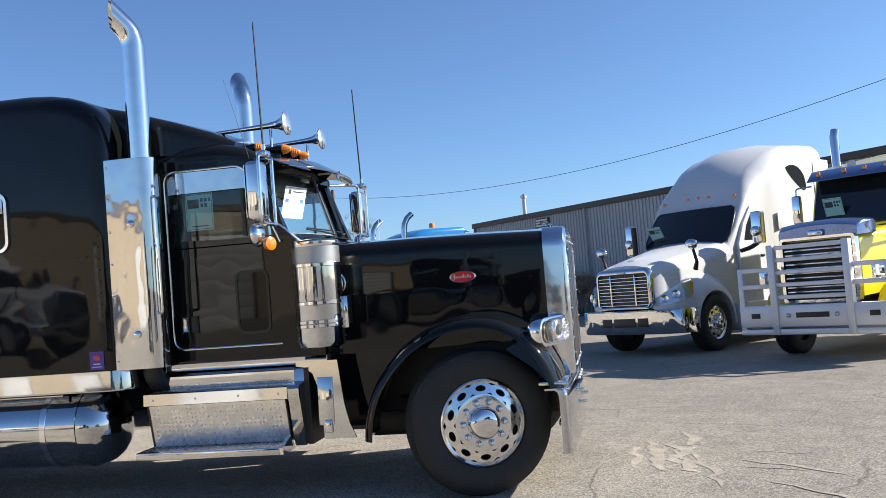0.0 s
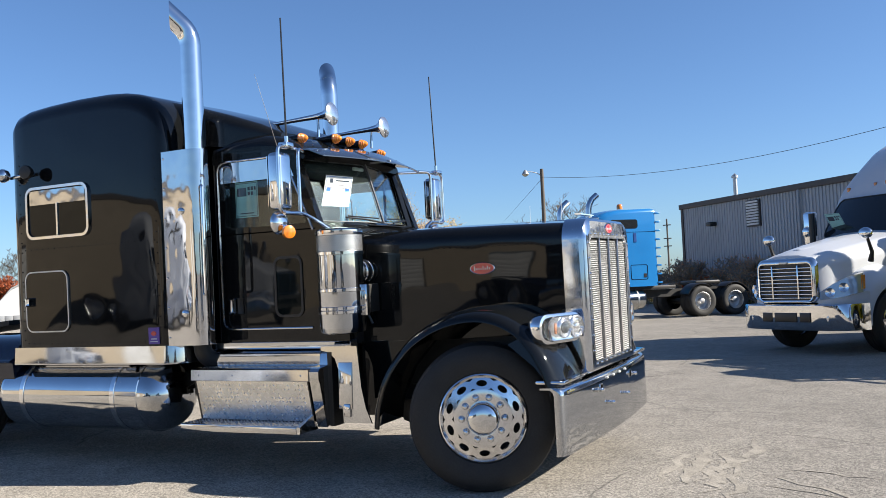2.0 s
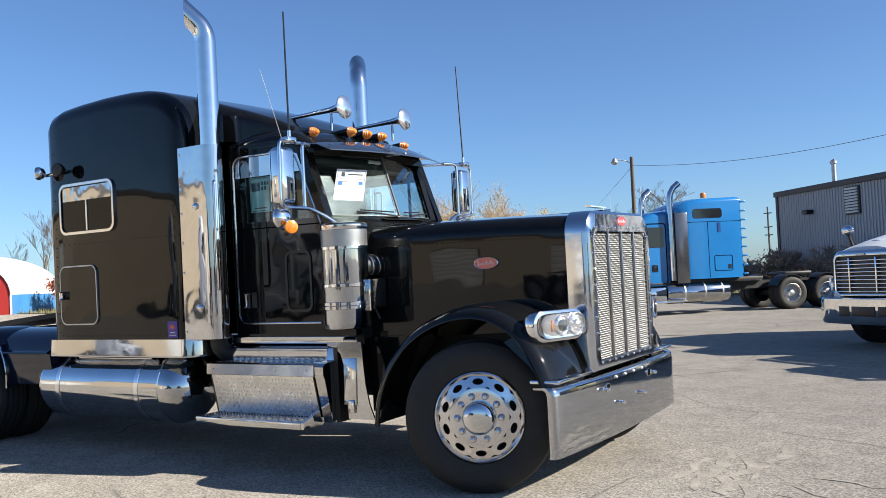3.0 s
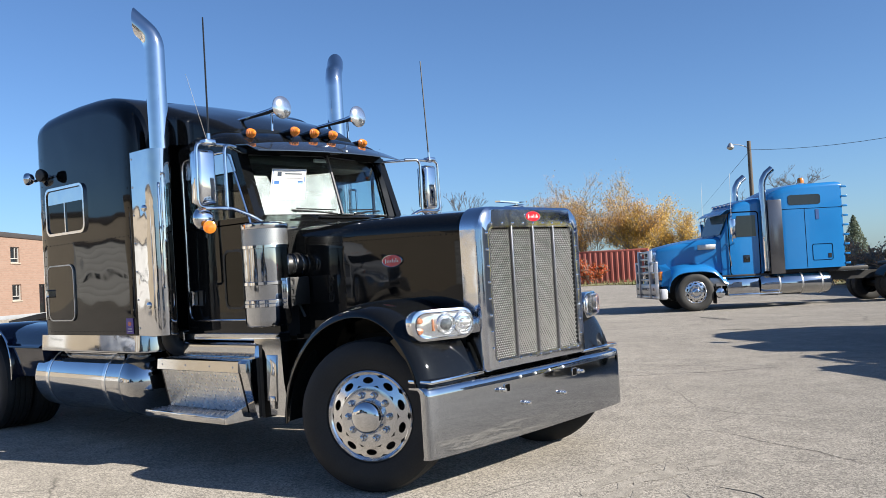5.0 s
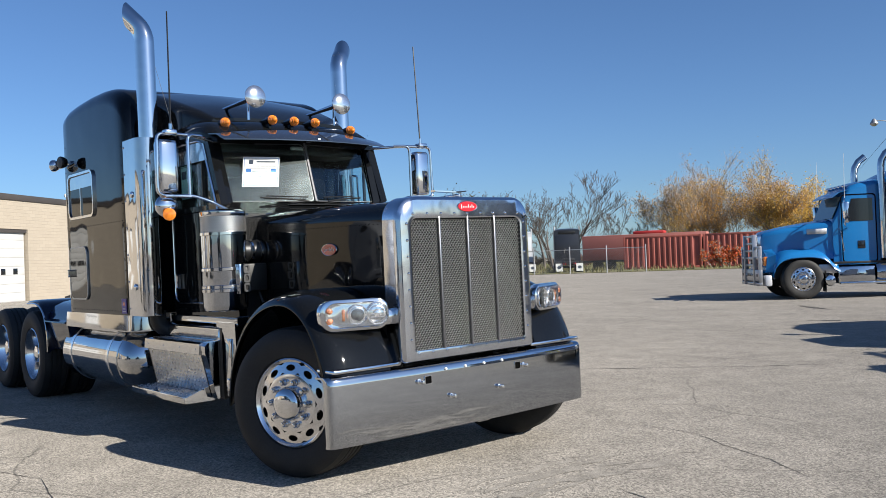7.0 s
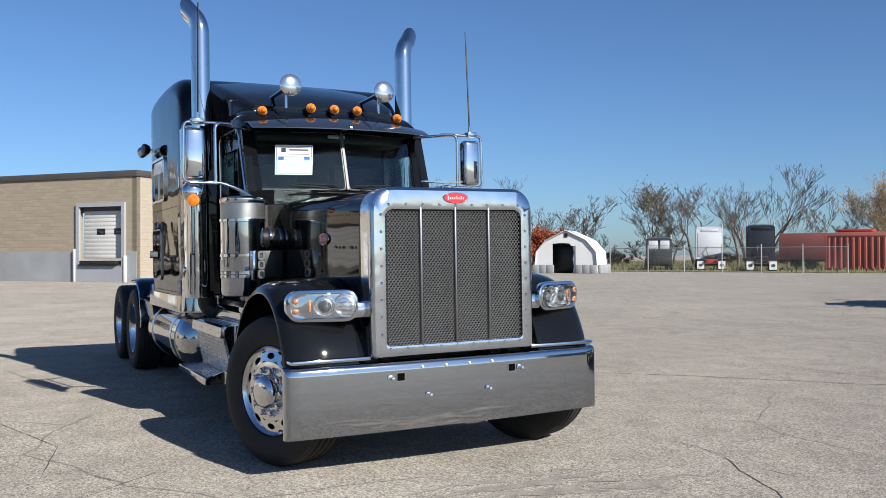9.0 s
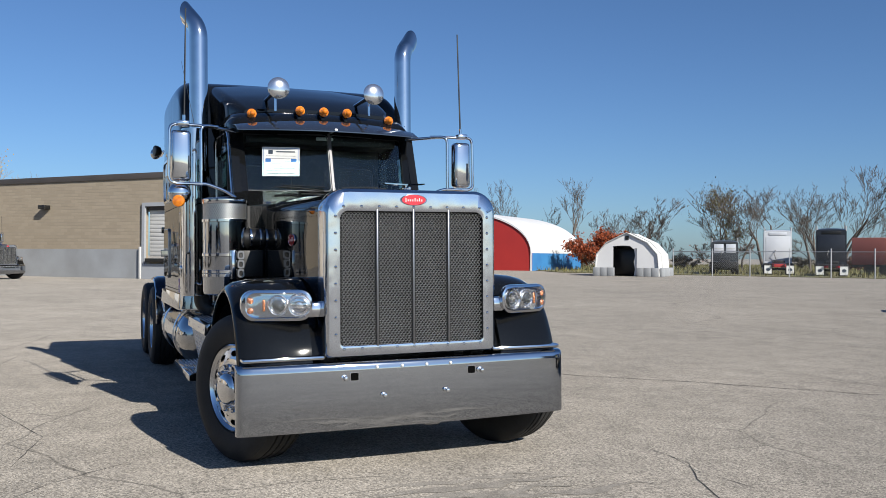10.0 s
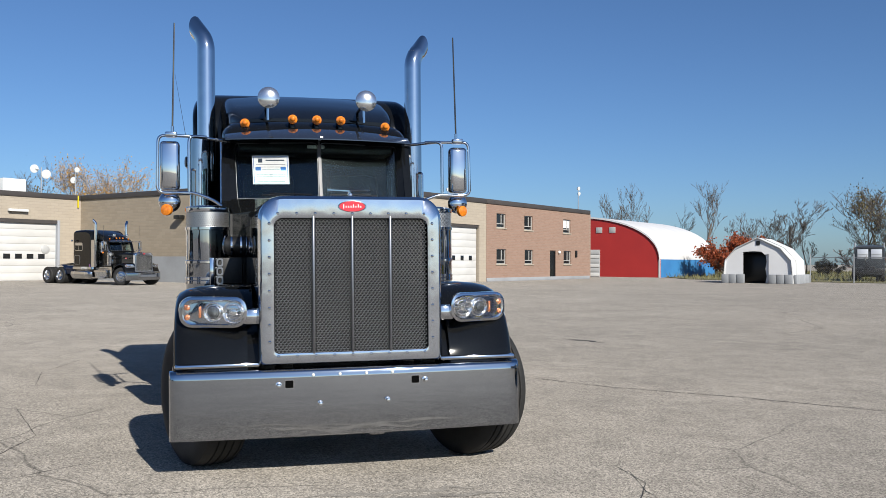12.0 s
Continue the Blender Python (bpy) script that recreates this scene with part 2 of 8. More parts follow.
DOORGREY = material("grey_shutter", (0.42, 0.42, 0.41), 0.5, color2=(0.36, 0.36, 0.35), scale=1.2)
CONTAINER = material("faded_red_container", (0.360, 0.095, 0.070), 0.65, color2=(0.270, 0.068, 0.052), scale=0.6, grain=0.12)
SALMON = material("faded_pink_trailer", (0.353, 0.125, 0.102), 0.6, color2=(0.313, 0.110, 0.086), scale=0.4)
GALV = material("galvanised_steel", (0.45, 0.46, 0.47), 0.45, 0.8, scale=4)
WOODPOLE = material("weathered_pole", (0.1, 0.085, 0.07), 0.85, grain=0.25, grain_scale=20, scale=2, stretch=(4, 4, 0.4))
PALEBARK = material("pale_bark", (0.3, 0.27, 0.235), 0.9, color2=(0.2, 0.175, 0.15), scale=1.5, grain=0.25)
BARK = material("bark", (0.075, 0.062, 0.052), 0.9, color2=(0.12, 0.105, 0.09), scale=1.5, grain=0.3)
GRASS = material("dry_grass", (0.180, 0.153, 0.068), 0.95, color2=(0.108, 0.117, 0.045), scale=0.35, grain=0.3, grain_scale=15)
GOLD = leafy("golden_leaves", (0.7, 0.42, 0.11), (0.46, 0.24, 0.07))
DRYPINK = leafy("dry_pinkish_leaves", (0.5, 0.27, 0.17), (0.36, 0.27, 0.15))
LEMON = leafy("yellow_leaves", (0.78, 0.54, 0.13), (0.56, 0.35, 0.09))
RUST = leafy("rust_leaves", (0.44, 0.11, 0.035), (0.27, 0.06, 0.024))
SCARLET = leafy("scarlet_leaves", (0.62, 0.07, 0.02), (0.45, 0.16, 0.03))
OLIVE = leafy("thin_olive_leaves", (0.2, 0.15, 0.05), (0.1, 0.09, 0.035))
FIR = leafy("fir_needles", (0.17, 0.2, 0.13), (0.1, 0.13, 0.09))
ASPHALT = asphalt()
CRACK = material("crack_fill", (0.045, 0.042, 0.04), 0.95)
SCUFF = material("pale_scuffs", (0.26, 0.238, 0.205), 0.95, color2=(0.2, 0.182, 0.155), scale=7, grain=0.4, grain_scale=110, spread=0.12)


# ---- building blocks of meshes ----
def box(bm, x0, x1, y0, y1, z0, z1, bevel=0.0, seg=2):
    made = bmesh.ops.create_cube(bm, size=1.0)["verts"]
    for w in made:
        w.co = Vector(((x0 + x1) / 2 + w.co.x * (x1 - x0), (y0 + y1) / 2 + w.co.y * (y1 - y0), (z0 + z1) / 2 + w.co.z * (z1 - z0)))
    if bevel:
        edges = list({e for w in made for e in w.link_edges})
        bmesh.ops.bevel(bm, geom=edges, offset=bevel, segments=seg, profile=0.5, affect="EDGES", clamp_overlap=True)
    return bm


def one(*args, **kw):
    return box(bmesh.new(), *args, **kw)


def loft(bm, rings, cap=True, closed=True):
    rows = [[bm.verts.new(p) for p in ring] for ring in rings]
    for a, b in zip(rows, rows[1:]):
        n = len(a)
        for i in range(n if closed else n - 1):
            j = (i + 1) % n
            bm.faces.new((a[i], a[j], b[j], b[i]))
    if cap and closed:
        bm.faces.new(rows[0][::-1])
        bm.faces.new(rows[-1])
    return bm


def ring(center, axis, r, n, flat=1.0):
    q = Vector(axis).normalized().to_track_quat("Z", "Y")
    return [Vector(center) + q @ Vector((r * math.cos(2 * math.pi * i / n), flat * r * math.sin(2 * math.pi * i / n), 0)) for i in range(n)]


def rod(bm, p0, p1, r0, r1=None, n=16):
    a = Vector(p1) - Vector(p0)
    return loft(bm, [ring(p0, a, r0, n), ring(p1, a, r0 if r1 is None else r1, n)])


def tube(bm, pts, r, n=8):
    pts = [Vector(p) for p in pts]
    rings = []
    for i, p in enumerate(pts):
        d = pts[min(i + 1, len(pts) - 1)] - pts[max(i - 1, 0)]
        rings.append(ring(p, d, r if not isinstance(r, (list, tuple)) else r[i], n))
    for i in range(1, len(rings)):
        best = min(range(n), key=lambda s: sum((rings[i][(j + s) % n] - rings[i - 1][j]).length for j in range(0, n, 2)))
        rings[i] = rings[i][best:] + rings[i][:best]
    return loft(bm, rings)


def bend(pts, radius, steps=4):
    """A polyline with its corners rounded."""
    pts = [Vector(p) for p in pts]
    out = [pts[0]]
    for a, b, c in zip(pts, pts[1:], pts[2:]):
        p = b + (a - b).normalized() * min(radius, (a - b).length / 2)
        q = b + (c - b).normalized() * min(radius, (c - b).length / 2)
        for i in range(steps + 1):
            s = i / steps
            out.append(p * (1 - s) ** 2 + b * 2 * s * (1 - s) + q * s * s)
    return out + [pts[-1]]


def turn_profile(bm, profile, center, axis, n=32):
    """A lathe: profile rows of (radius, distance along the axis)."""
    a = Vector(axis).normalized()
    return loft(bm, [ring(Vector(center) + a * d, a, max(r, 0.0005), n) for r, d in profile])


def ball(bm, center, r, sx=1, sy=1, sz=1, u=14, w=9):
    made = bmesh.ops.create_uvsphere(bm, u_segments=u, v_segments=w, radius=1.0)["verts"]
    for x in made:
        x.co = Vector(center) + Vector((x.co.x * r * sx, x.co.y * r * sy, x.co.z * r * sz))
    return bm


def prism(bm, outline, axis, a, b):
    """A flat outline (list of pairs) pulled from a to b along an axis."""
    def place(p, d):
        return {"x": (d, p[0], p[1]), "y": (p[0], d, p[1]), "z": (p[0], p[1], d)}[axis]
    return loft(bm, [[place(p, a) for p in outline], [place(p, b) for p in outline]])


def rounded(x0, x1, z0, z1, r, n=5):
    pts = []
    for cx, cz, s in ((x1 - r, z1 - r, 0), (x0 + r, z1 - r, 90), (x0 + r, z0 + r, 180), (x1 - r, z0 + r, 270)):
        for i in range(n + 1):
            a = radians(s + 90 * i / n)
            pts.append((cx + r * math.cos(a), cz + r * math.sin(a)))
    return pts


def frame_of(bm, outer, inner, axis, a, b):
    """A flat rim between two outlines of equal count."""
    def place(p, d):
        return Vector({"x": (d, p[0], p[1]), "y": (p[0], d, p[1]), "z": (p[0], p[1], d)}[axis])
    n = len(outer)
    rows = [[bm.verts.new(place(p, d)) for p in line] for line, d in ((outer, a), (outer, b), (inner, b), (inner, a))]
    for q in range(4):
        for i in range(n):
            j = (i + 1) % n
            bm.faces.new((rows[q][i], rows[q][j], rows[(q + 1) % 4][j], rows[(q + 1) % 4][i]))
    return bm


def settle(bm, name, mat, angle=38):
    bmesh.ops.recalc_face_normals(bm, faces=bm.faces[:])
    for f in bm.faces:
        f.smooth = True
    for e in bm.edges:
        if len(e.link_faces) != 2 or e.calc_face_angle(0) > radians(angle):
            e.smooth = False
    me = bpy.data.meshes.new(name)
    bm.to_mesh(me)
    bm.free()
    me.materials.append(mat)
    return me


BASE = [None]


def part(name, bm, mat, parent, label="", m=None):
    """One mesh object under a thing or part."""
    ob = new(name, settle(bm, name, mat) if isinstance(bm, bmesh.types.BMesh) else bm)
    ob.parent = parent
    if m is not None:
        ob.matrix_basis = m
    elif BASE[0] is not None and parent.type == "EMPTY":
        ob.matrix_basis = BASE[0]
    return tagged(ob, label)


def thing(name, m, label, category, group="", kind=""):
    ob = new(name)
    ob.empty_display_size = 0.2
    ob.matrix_basis = m
    return tagged(ob, label, category, group, kind)


def solid(name, bm, mat, m, label, category, group="", kind=""):
    ob = new(name, settle(bm, name, mat))
    ob.matrix_basis = m
    return tagged(ob, label, category, group, kind)


def mesh_from(name, verts, faces, mat, smooth=False):
    me = bpy.data.meshes.new(name)
    me.from_pydata(verts, [], faces)
    me.materials.append(mat)
    if smooth:
        me.polygons.foreach_set("use_smooth", [True] * len(me.polygons))
    me.update()
    return me


def pierced(bm, length, height, depth, holes):
    """A wall from x 0 to length, front at y 0, with rectangular openings (x0, x1, z0, z1) through it."""
    xs = sorted({0.0, length, *[h[0] for h in holes], *[h[1] for h in holes]})
    for a, b in zip(xs, xs[1:]):
        z = 0.0
        for h in sorted((h for h in holes if h[0] <= a and h[1] >= b), key=lambda h: h[2]):
            if h[2] > z:
                box(bm, a, b, 0, depth, z, h[2])
            z = h[3]
        if z < height:
            box(bm, a, b, 0, depth, z, height)
    bmesh.ops.remove_doubles(bm, verts=bm.verts[:], dist=0.0005)
    return bm


# ---- ground ----
ground = solid("ground", one(-900, 900, -900, 900, -0.5, 0), ASPHALT, Matrix(), "bleached cracked asphalt of a truck lot", "ground", kind="structure")


def strip(name, pts, width, mat, z, label, seed=0):
    """A ragged flat band along a line on the ground."""
    rnd = random.Random(seed)
    fine = []
    for a, b in zip(pts, pts[1:]):
        n = max(2, int(math.dist(a, b) / 0.12))
        for i in range(n):
            s = i / n
            fine.append((a[0] + (b[0] - a[0]) * s + rnd.gauss(0, width * 0.6), a[1] + (b[1] - a[1]) * s + rnd.gauss(0, width * 0.6)))
    verts, faces = [], []
    for i, p in enumerate(fine):
        q = fine[min(i + 1, len(fine) - 1)]
        o = fine[max(i - 1, 0)]
        d = Vector((q[0] - o[0], q[1] - o[1])).normalized()
        w = width * rnd.uniform(0.25, 1.0) * min(1, i / 3, (len(fine) - 1 - i) / 3 + 0.05)
        verts += [(p[0] - d.y * w, p[1] + d.x * w, z), (p[0] + d.y * w, p[1] - d.x * w, z)]
        if i:
            faces.append((2 * i - 2, 2 * i - 1, 2 * i + 1, 2 * i))
    ob = new(name, mesh_from(name, verts, faces, mat))
    ob.parent = ground
    return tagged(ob, label)


# ---- the L-shaped block building with the brick office ----
HB = 6.25
TH = 131.0
O = Vector((-45.5, 4.4, 0))
U = Vector((math.cos(radians(TH)), math.sin(radians(TH)), 0))
V = Vector((math.sin(radians(TH)), -math.cos(radians(TH)), 0))
I = O - 24.1 * V


def along(p, deg):
    return Matrix.Translation(p) @ pose(0, 0, 0, 0, 0, deg)


def flashing(parent, length, depth=0.3):
    part("roof_flashing", one(-0.06, length + 0.06, -0.08, depth, HB - 0.32, HB + 0.03, bevel=0.02), ROOFEDGE, parent, "dark metal roof flashing")


def sectional_door(parent, x0, x1, z0, z1, mat, rows, lights, y=0.22, label="white sectional overhead door"):
    d = part("overhead_door", one(x0, x1, y, y + 0.05, z0, z1), mat, parent, label)
    h = (z1 - z0) / rows
    for i in range(rows):
        part("door_panel", one(x0 + 0.03, x1 - 0.03, y - 0.025, y, z0 + i * h + 0.02, z0 + (i + 1) * h - 0.02, bevel=0.012), mat, d)
    for a, b, c, e in lights:
        part("door_window", one(a, b, y - 0.04, y - 0.024, c, e, bevel=0.01), TINTDARK, d, "dark glazed door light")
    return d


DEEPTINT = material("deep_tinted_glass", (0.004, 0.007, 0.007), 0.03, ior=1.3, scale=3)
TINTDARK = material("dark_window", (0.012, 0.014, 0.016), 0.08, ior=1.6, scale=3)
FRAMEW = material("pale_window_frame", (0.42, 0.4, 0.37), 0.5)


def office_window(parent, x0, x1, z0, z1, blind=0.0):
    w = part("window", one(x0, x1, 0.16, 0.19, z0, z1), TINTDARK, parent, "dark sash window with pale frame")
    bm = frame_of(bmesh.new(), [(x0, z0), (x1, z0), (x1, z1), (x0, z1)], [(x0 + .06, z0 + .06), (x1 - .06, z0 + .06), (x1 - .06, z1 - .06), (x0 + .06, z1 - .06)], "y", 0.1, 0.16)
    box(bm, x0 + .06, x1 - .06, 0.11, 0.16, z0 + 0.28, z0 + 0.34)
    box(bm, x0 + (x1 - x0) * 0.62, x0 + (x1 - x0) * 0.62 + 0.06, 0.11, 0.16, z0 + 0.34, z1 - .06)
    part("window_frame", bm, FRAMEW, w)
    part("window_sill", one(x0 - 0.08, x1 + 0.08, -0.06, 0.1, z0 - 0.1, z0, bevel=0.01), PALEBLOCK, w)
    if blind:
        part("blind", one(x0 + .07, x1 - .07, 0.145, 0.158, z1 - blind, z1 - .07), PAPER, w, "half-lowered white blind")


# long wall that faces the lot, from the outer corner to the brick office
wall_dock = solid("wall_south", pierced(bmesh.new(), 24.1, HB - 0.32, 0.3, [(24.1 - 4.15, 24.1 - 0.85, 1.0, 4.5)]), BLOCK, along(I, TH - 90),
                  "tan concrete block wall of a warehouse", "wall", kind="structure")
flashing(wall_dock, 24.1)
part("painted_band", pierced(bmesh.new(), 24.1, 1.75, 0.02, [(24.1 - 4.35, 24.1 - 0.65, 0, 1.75)]), GREYBASE, wall_dock, "peeling blue-grey paint along the foot",
     m=pose(0, -0.022, 0))
k0 = 24.1
sectional_door(wall_dock, k0 - 3.95, k0 - 1.05, 1.35, 4.1, DOORWHITE, 12, [(k0 - 3.0, k0 - 2.4, 2.7, 3.05), (k0 - 1.75, k0 - 1.2, 2.7, 3.05)], label="worn white ribbed dock door")
part("dock_surround", pierced(bmesh.new(), 3.5, 4.5, 0.14, [(0.22, 3.28, 0.9, 4.28)]), CORR, wall_dock, "grey steel dock surround", m=pose(k0 - 4.25, -0.14, 0))
part("door_header", one(k0 - 3.95, k0 - 1.05, 0.1, 0.2, 4.05, 4.5), ROOFEDGE, wall_dock)
part("dock_leveller", one(k0 - 3.8, k0 - 1.2, -0.35, 0.25, 1.0, 1.22, bevel=0.03), CHASSIS, wall_dock, "black rubber dock bumper and lip")
part("side_rail", one(k0 - 4.42, k0 - 4.28, -0.2, 0.0, 0, 1.9, bevel=0.02), DOORWHITE, wall_dock, "white steel guard post")
part("side_rail", one(k0 - 0.78, k0 - 0.66, -0.2, 0.0, 0, 1.5, bevel=0.02), DOORWHITE, wall_dock, "white steel guard post")
lampbox = part("wall_lamp", box(bmesh.new(), k0 - 12.7, k0 - 12.1, -0.5, -0.02, 4.25, 4.5, bevel=0.04), DARK, wall_dock, "dark angled wall floodlight")

wall_office = solid("wall_east", pierced(bmesh.new(), 18.4, HB - 0.32, 0.3, [(13.4, 17.45, 0, 4.25), (4.0, 8.2, 0, 4.25)]), PALEBLOCK, along(O, TH),
                    "pale tan block wall with overhead doors", "wall", kind="structure")
flashing(wall_office, 18.4)
for x0, x1 in ((13.4, 17.45), (4.0, 8.2)):
    c = (x0 + x1) / 2
    sectional_door(wall_office, x0 + 0.1, x1 - 0.1, 0, 4.1, DOORWHITE, 8, [(c - 1.3 + i * 1.1, c - 0.9 + i * 1.1, 1.6, 1.95) for i in range(3)])
    part("door_header", one(x0 + 0.05, x1 - 0.05, 0.05, 0.2, 4.05, 4.25), ROOFEDGE, wall_office)
OFFICE = [(19.83, 21.2, 4.16, 5.26), (24.1, 25.5, 4.1, 5.26), (30.9, 32.3, 4.05, 5.26), (19.85, 21.3, 1.33, 2.5), (24.2, 25.6, 1.33, 2.5), (31.0, 32.4, 1.33, 2.5)]
wall_brick = solid("wall_office", pierced(bmesh.new(), 17.7, HB - 0.32, 0.3, [(a - 18.4, b - 18.4, c, d) for a, b, c, d in OFFICE] + [(28.5 - 18.4, 29.55 - 18.4, 0.1, 2.5)]), BRICK,
                   along(O + U * 18.4 + V * 0.03, TH), "weathered pinkish brick office wall of two storeys", "wall", kind="structure")
flashing(wall_brick, 17.7)
for q, (a, b, c, d) in enumerate(OFFICE):
    office_window(wall_brick, a - 18.4, b - 18.4, c, d, 0.75 if q == 2 else 0)
od = part("door", one(10.14, 11.11, 0.12, 0.18, 0.1, 2.46), TINTDARK, wall_brick, "dark glazed office door")
part("door_frame", frame_of(bmesh.new(), [(10.1, .1), (11.15, .1), (11.15, 2.5), (10.1, 2.5)], [(10.2, .2), (11.05, .2), (11.05, 2.4), (10.2, 2.4)], "y", 0.06, 0.12), DARK, od)
part("wall_lamp", ball(bmesh.new(), (11.6, -0.1, 2.36), 0.14), PAPER, wall_brick, "small white globe lamp")
part("letter_box", one(14.75, 15.05, -0.12, 0, 1.95, 2.55, bevel=0.02), DARK, wall_brick)
part("foot_course", one(0, 17.7, -0.05, 0, 0, 0.28, bevel=0.01), GREYBASE, wall_brick, "chipped concrete foot")

wall_bays = solid("wall_west", pierced(bmesh.new(), 60, HB - 0.32, 0.3, [(60 - 9.5, 60 - 1.75, 0, 4.35), (36, 42, 0, 4.35), (20, 26, 0, 4.35)]), PALEBLOCK, along(I - U * 60, TH),
                  "pale tan block wall with tall white doors", "wall", kind="structure")
flashing(wall_bays, 60)
for x0, x1 in ((50.5, 58.25), (36, 42), (20, 26)):
    sectional_door(wall_bays, x0 + 0.1, x1 - 0.1, 0, 4.15, DOORWHITE, 8, [(x1 - 1.45 - 0.85 * i, x1 - 0.95 - 0.85 * i, 1.55, 1.9) for i in range(8 if x1 > 50 else 5)])
    part("door_header", one(x0 + 0.05, x1 - 0.05, 0.02, 0.2, 4.1, 4.35), ROOFEDGE, wall_bays)
    part("jamb", one(x1 - 0.12, x1 + 0.06, -0.1, 0.18, 0, 4.35, bevel=0.02), CORR, wall_bays, "blue-grey steel door jamb")
part("round_window", turn_profile(bmesh.new(), [(0.0, -0.03), (0.28, -0.03), (0.32, 0.0), (0.32, 0.03)], (57.35, 0.17, 2.22), (0, 1, 0), 20), DOORGREY, wall_bays)
part("light_bar", box(bmesh.new(), 54.4, 55.8, -0.3, -0.02, 4.85, 5.02, bevel=0.03), PAPER, wall_bays, "white wall light bar")
part("downpipe", box(bmesh.new(), 59.68, 59.78, -0.12, 0.0, 5.35, 6.25, bevel=0.02), YELLOW, wall_bays, "yellow pipe guard")
roof_a = solid("roof", one(0.3, 36, 0.3, 33, HB - 0.4, HB - 0.34), ROOFEDGE, along(O, TH), "flat dark roof", "roof", kind="structure")
roof_b = solid("roof_west", one(0, 60, 0.3, 20, HB - 0.4, HB - 0.34), ROOFEDGE, along(I - U * 60, TH), "flat dark roof", "roof", kind="structure")
wall_end = solid("wall_north", one(0, 33, 0, 0.3, 0, HB - 0.32), BRICK, along(O + U * 36.1 - V * 33, TH - 90), "brick end wall of the office", "wall", kind="structure")

# low warehouse that closes the lot on the side away from the trucks
far_wall = solid("wall_lot", pierced(bmesh.new(), 36, 5.2, 0.3, [(5, 9, 0, 4.2), (15, 19, 0, 4.2), (26, 30, 0, 4.2)]), BLOCK, along(Vector((-23, -26, 0)) - U * 26, TH), "tan block warehouse wall", "wall", kind="structure")
part("roof_flashing", one(-0.06, 36.06, -0.08, 0.3, 5.2, 5.5), ROOFEDGE, far_wall)
for x0 in (5, 15, 26):
    sectional_door(far_wall, x0 + 0.1, x0 + 3.9, 0, 4.15, DOORGREY, 7, [])

# things on the roof
def roof_mast(p, h, heads, label):
    t = thing("roof_mast", Matrix.Translation(p), label, "antenna")
    part("pole", rod(bmesh.new(), (0, 0, 0), (0, 0, h), 0.05, 0.035, 8), GALV, t)
    part("foot_plate", one(-0.25, 0.25, -0.25, 0.25, 0, 0.04), GALV, t)
    for x, z, r in heads:
        part("floodlight", turn_profile(bmesh.new(), [(0.03, -0.18), (r * 0.7, -0.12), (r, 0.0), (r * 0.96, 0.03), (0, 0.05)], (0, x, z), (0.8, 0.5, -0.2), 18), PAPER, t, "white round head")
        part("bracket", rod(bmesh.new(), (0, 0, z - 0.1), (0, x, z), 0.03, n=6), GALV, t)

RZ = HB - 0.34
roof_mast((-67.0, -14.8, RZ), 2.75, [(-0.5, 2.6, 0.33), (0.35, 2.2, 0.36)], "white floodlights on a thin roof mast")
roof_mast((-64.9, -12.0, RZ), 2.5, [(0.1, 2.4, 0.2), (-0.15, 1.6, 0.24)], "white camera heads on a thin roof mast")
roof_mast((-72.9, 32.1, RZ), 2.8, [(0.05, 2.7, 0.2), (0.1, 2.2, 0.18)], "white camera heads on a leaning roof mast")
roof_mast((-65.2, 17.2, RZ), 1.7, [(0, 1.65, 0.16)], "small vent cap on a roof pipe")
solid("roof_unit", one(-0.9, 0.9, -0.7, 0.7, 0, 1.75, bevel=0.04), PAPER, Matrix.Translation((-66.9, -17.0, RZ)) @ pose(0, 0, 0, 0, 0, TH), "white metal roof unit on a flat roof", "air unit")

# ---- grey clad workshop ----
GP, GA = Vector((-6.0, 39.0, 0)), math.degrees(math.atan2(-0.733, 0.68))
wall_clad = solid("wall_workshop", one(0, 34, 0.06, 0.2, 0, 4.75), CORR, along(GP, GA), "grey-blue ribbed steel cladding", "wall", kind="structure")
ribs = []
for q in range(170):
    x = 0.1 + q * 0.2
    ribs.append((x, x + 0.07))
rv, rf = [], []
for a, b in ribs:
    o = len(rv)
    rv += [(a, 0.06, 0), (a + 0.015, 0.025, 0), (b - 0.015, 0.025, 0), (b, 0.06, 0), (a, 0.06, 4.75), (a + 0.015, 0.025, 4.75), (b - 0.015, 0.025, 4.75), (b, 0.06, 4.75)]
    rf += [(o, o + 1, o + 5, o + 4), (o + 1, o + 2, o + 6, o + 5), (o + 2, o + 3, o + 7, o + 6)]
rb = new("cladding_ribs", mesh_from("cladding_ribs", rv, rf, CORR))
rb.parent = wall_clad
tagged(rb, kind="stuff")
part("roof_edge", one(-0.15, 34.2, -0.08, 0.3, 4.75, 5.0, bevel=0.02), ROOFEDGE, wall_clad, "dark roof trim")
part("corner_trim", one(-0.08, 0.1, -0.02, 0.24, 0, 4.75), ROOFEDGE, wall_clad)
vent = part("wall_vent", one(5.3, 6.25, -0.03, 0.06, 3.45, 4.65), ROOFEDGE, wall_clad, "white louvred wall vent")
for q in range(9):
    part("slat", one(5.36, 6.19, -0.09, -0.03, 3.52 + q * 0.125, 3.6 + q * 0.125, bevel=0.01), PAPER, vent)
part("wall_lamp", box(bmesh.new(), 2.55, 2.95, -0.35, 0.02, 3.7, 3.9, bevel=0.05), DARK, wall_clad, "dark wall floodlight")
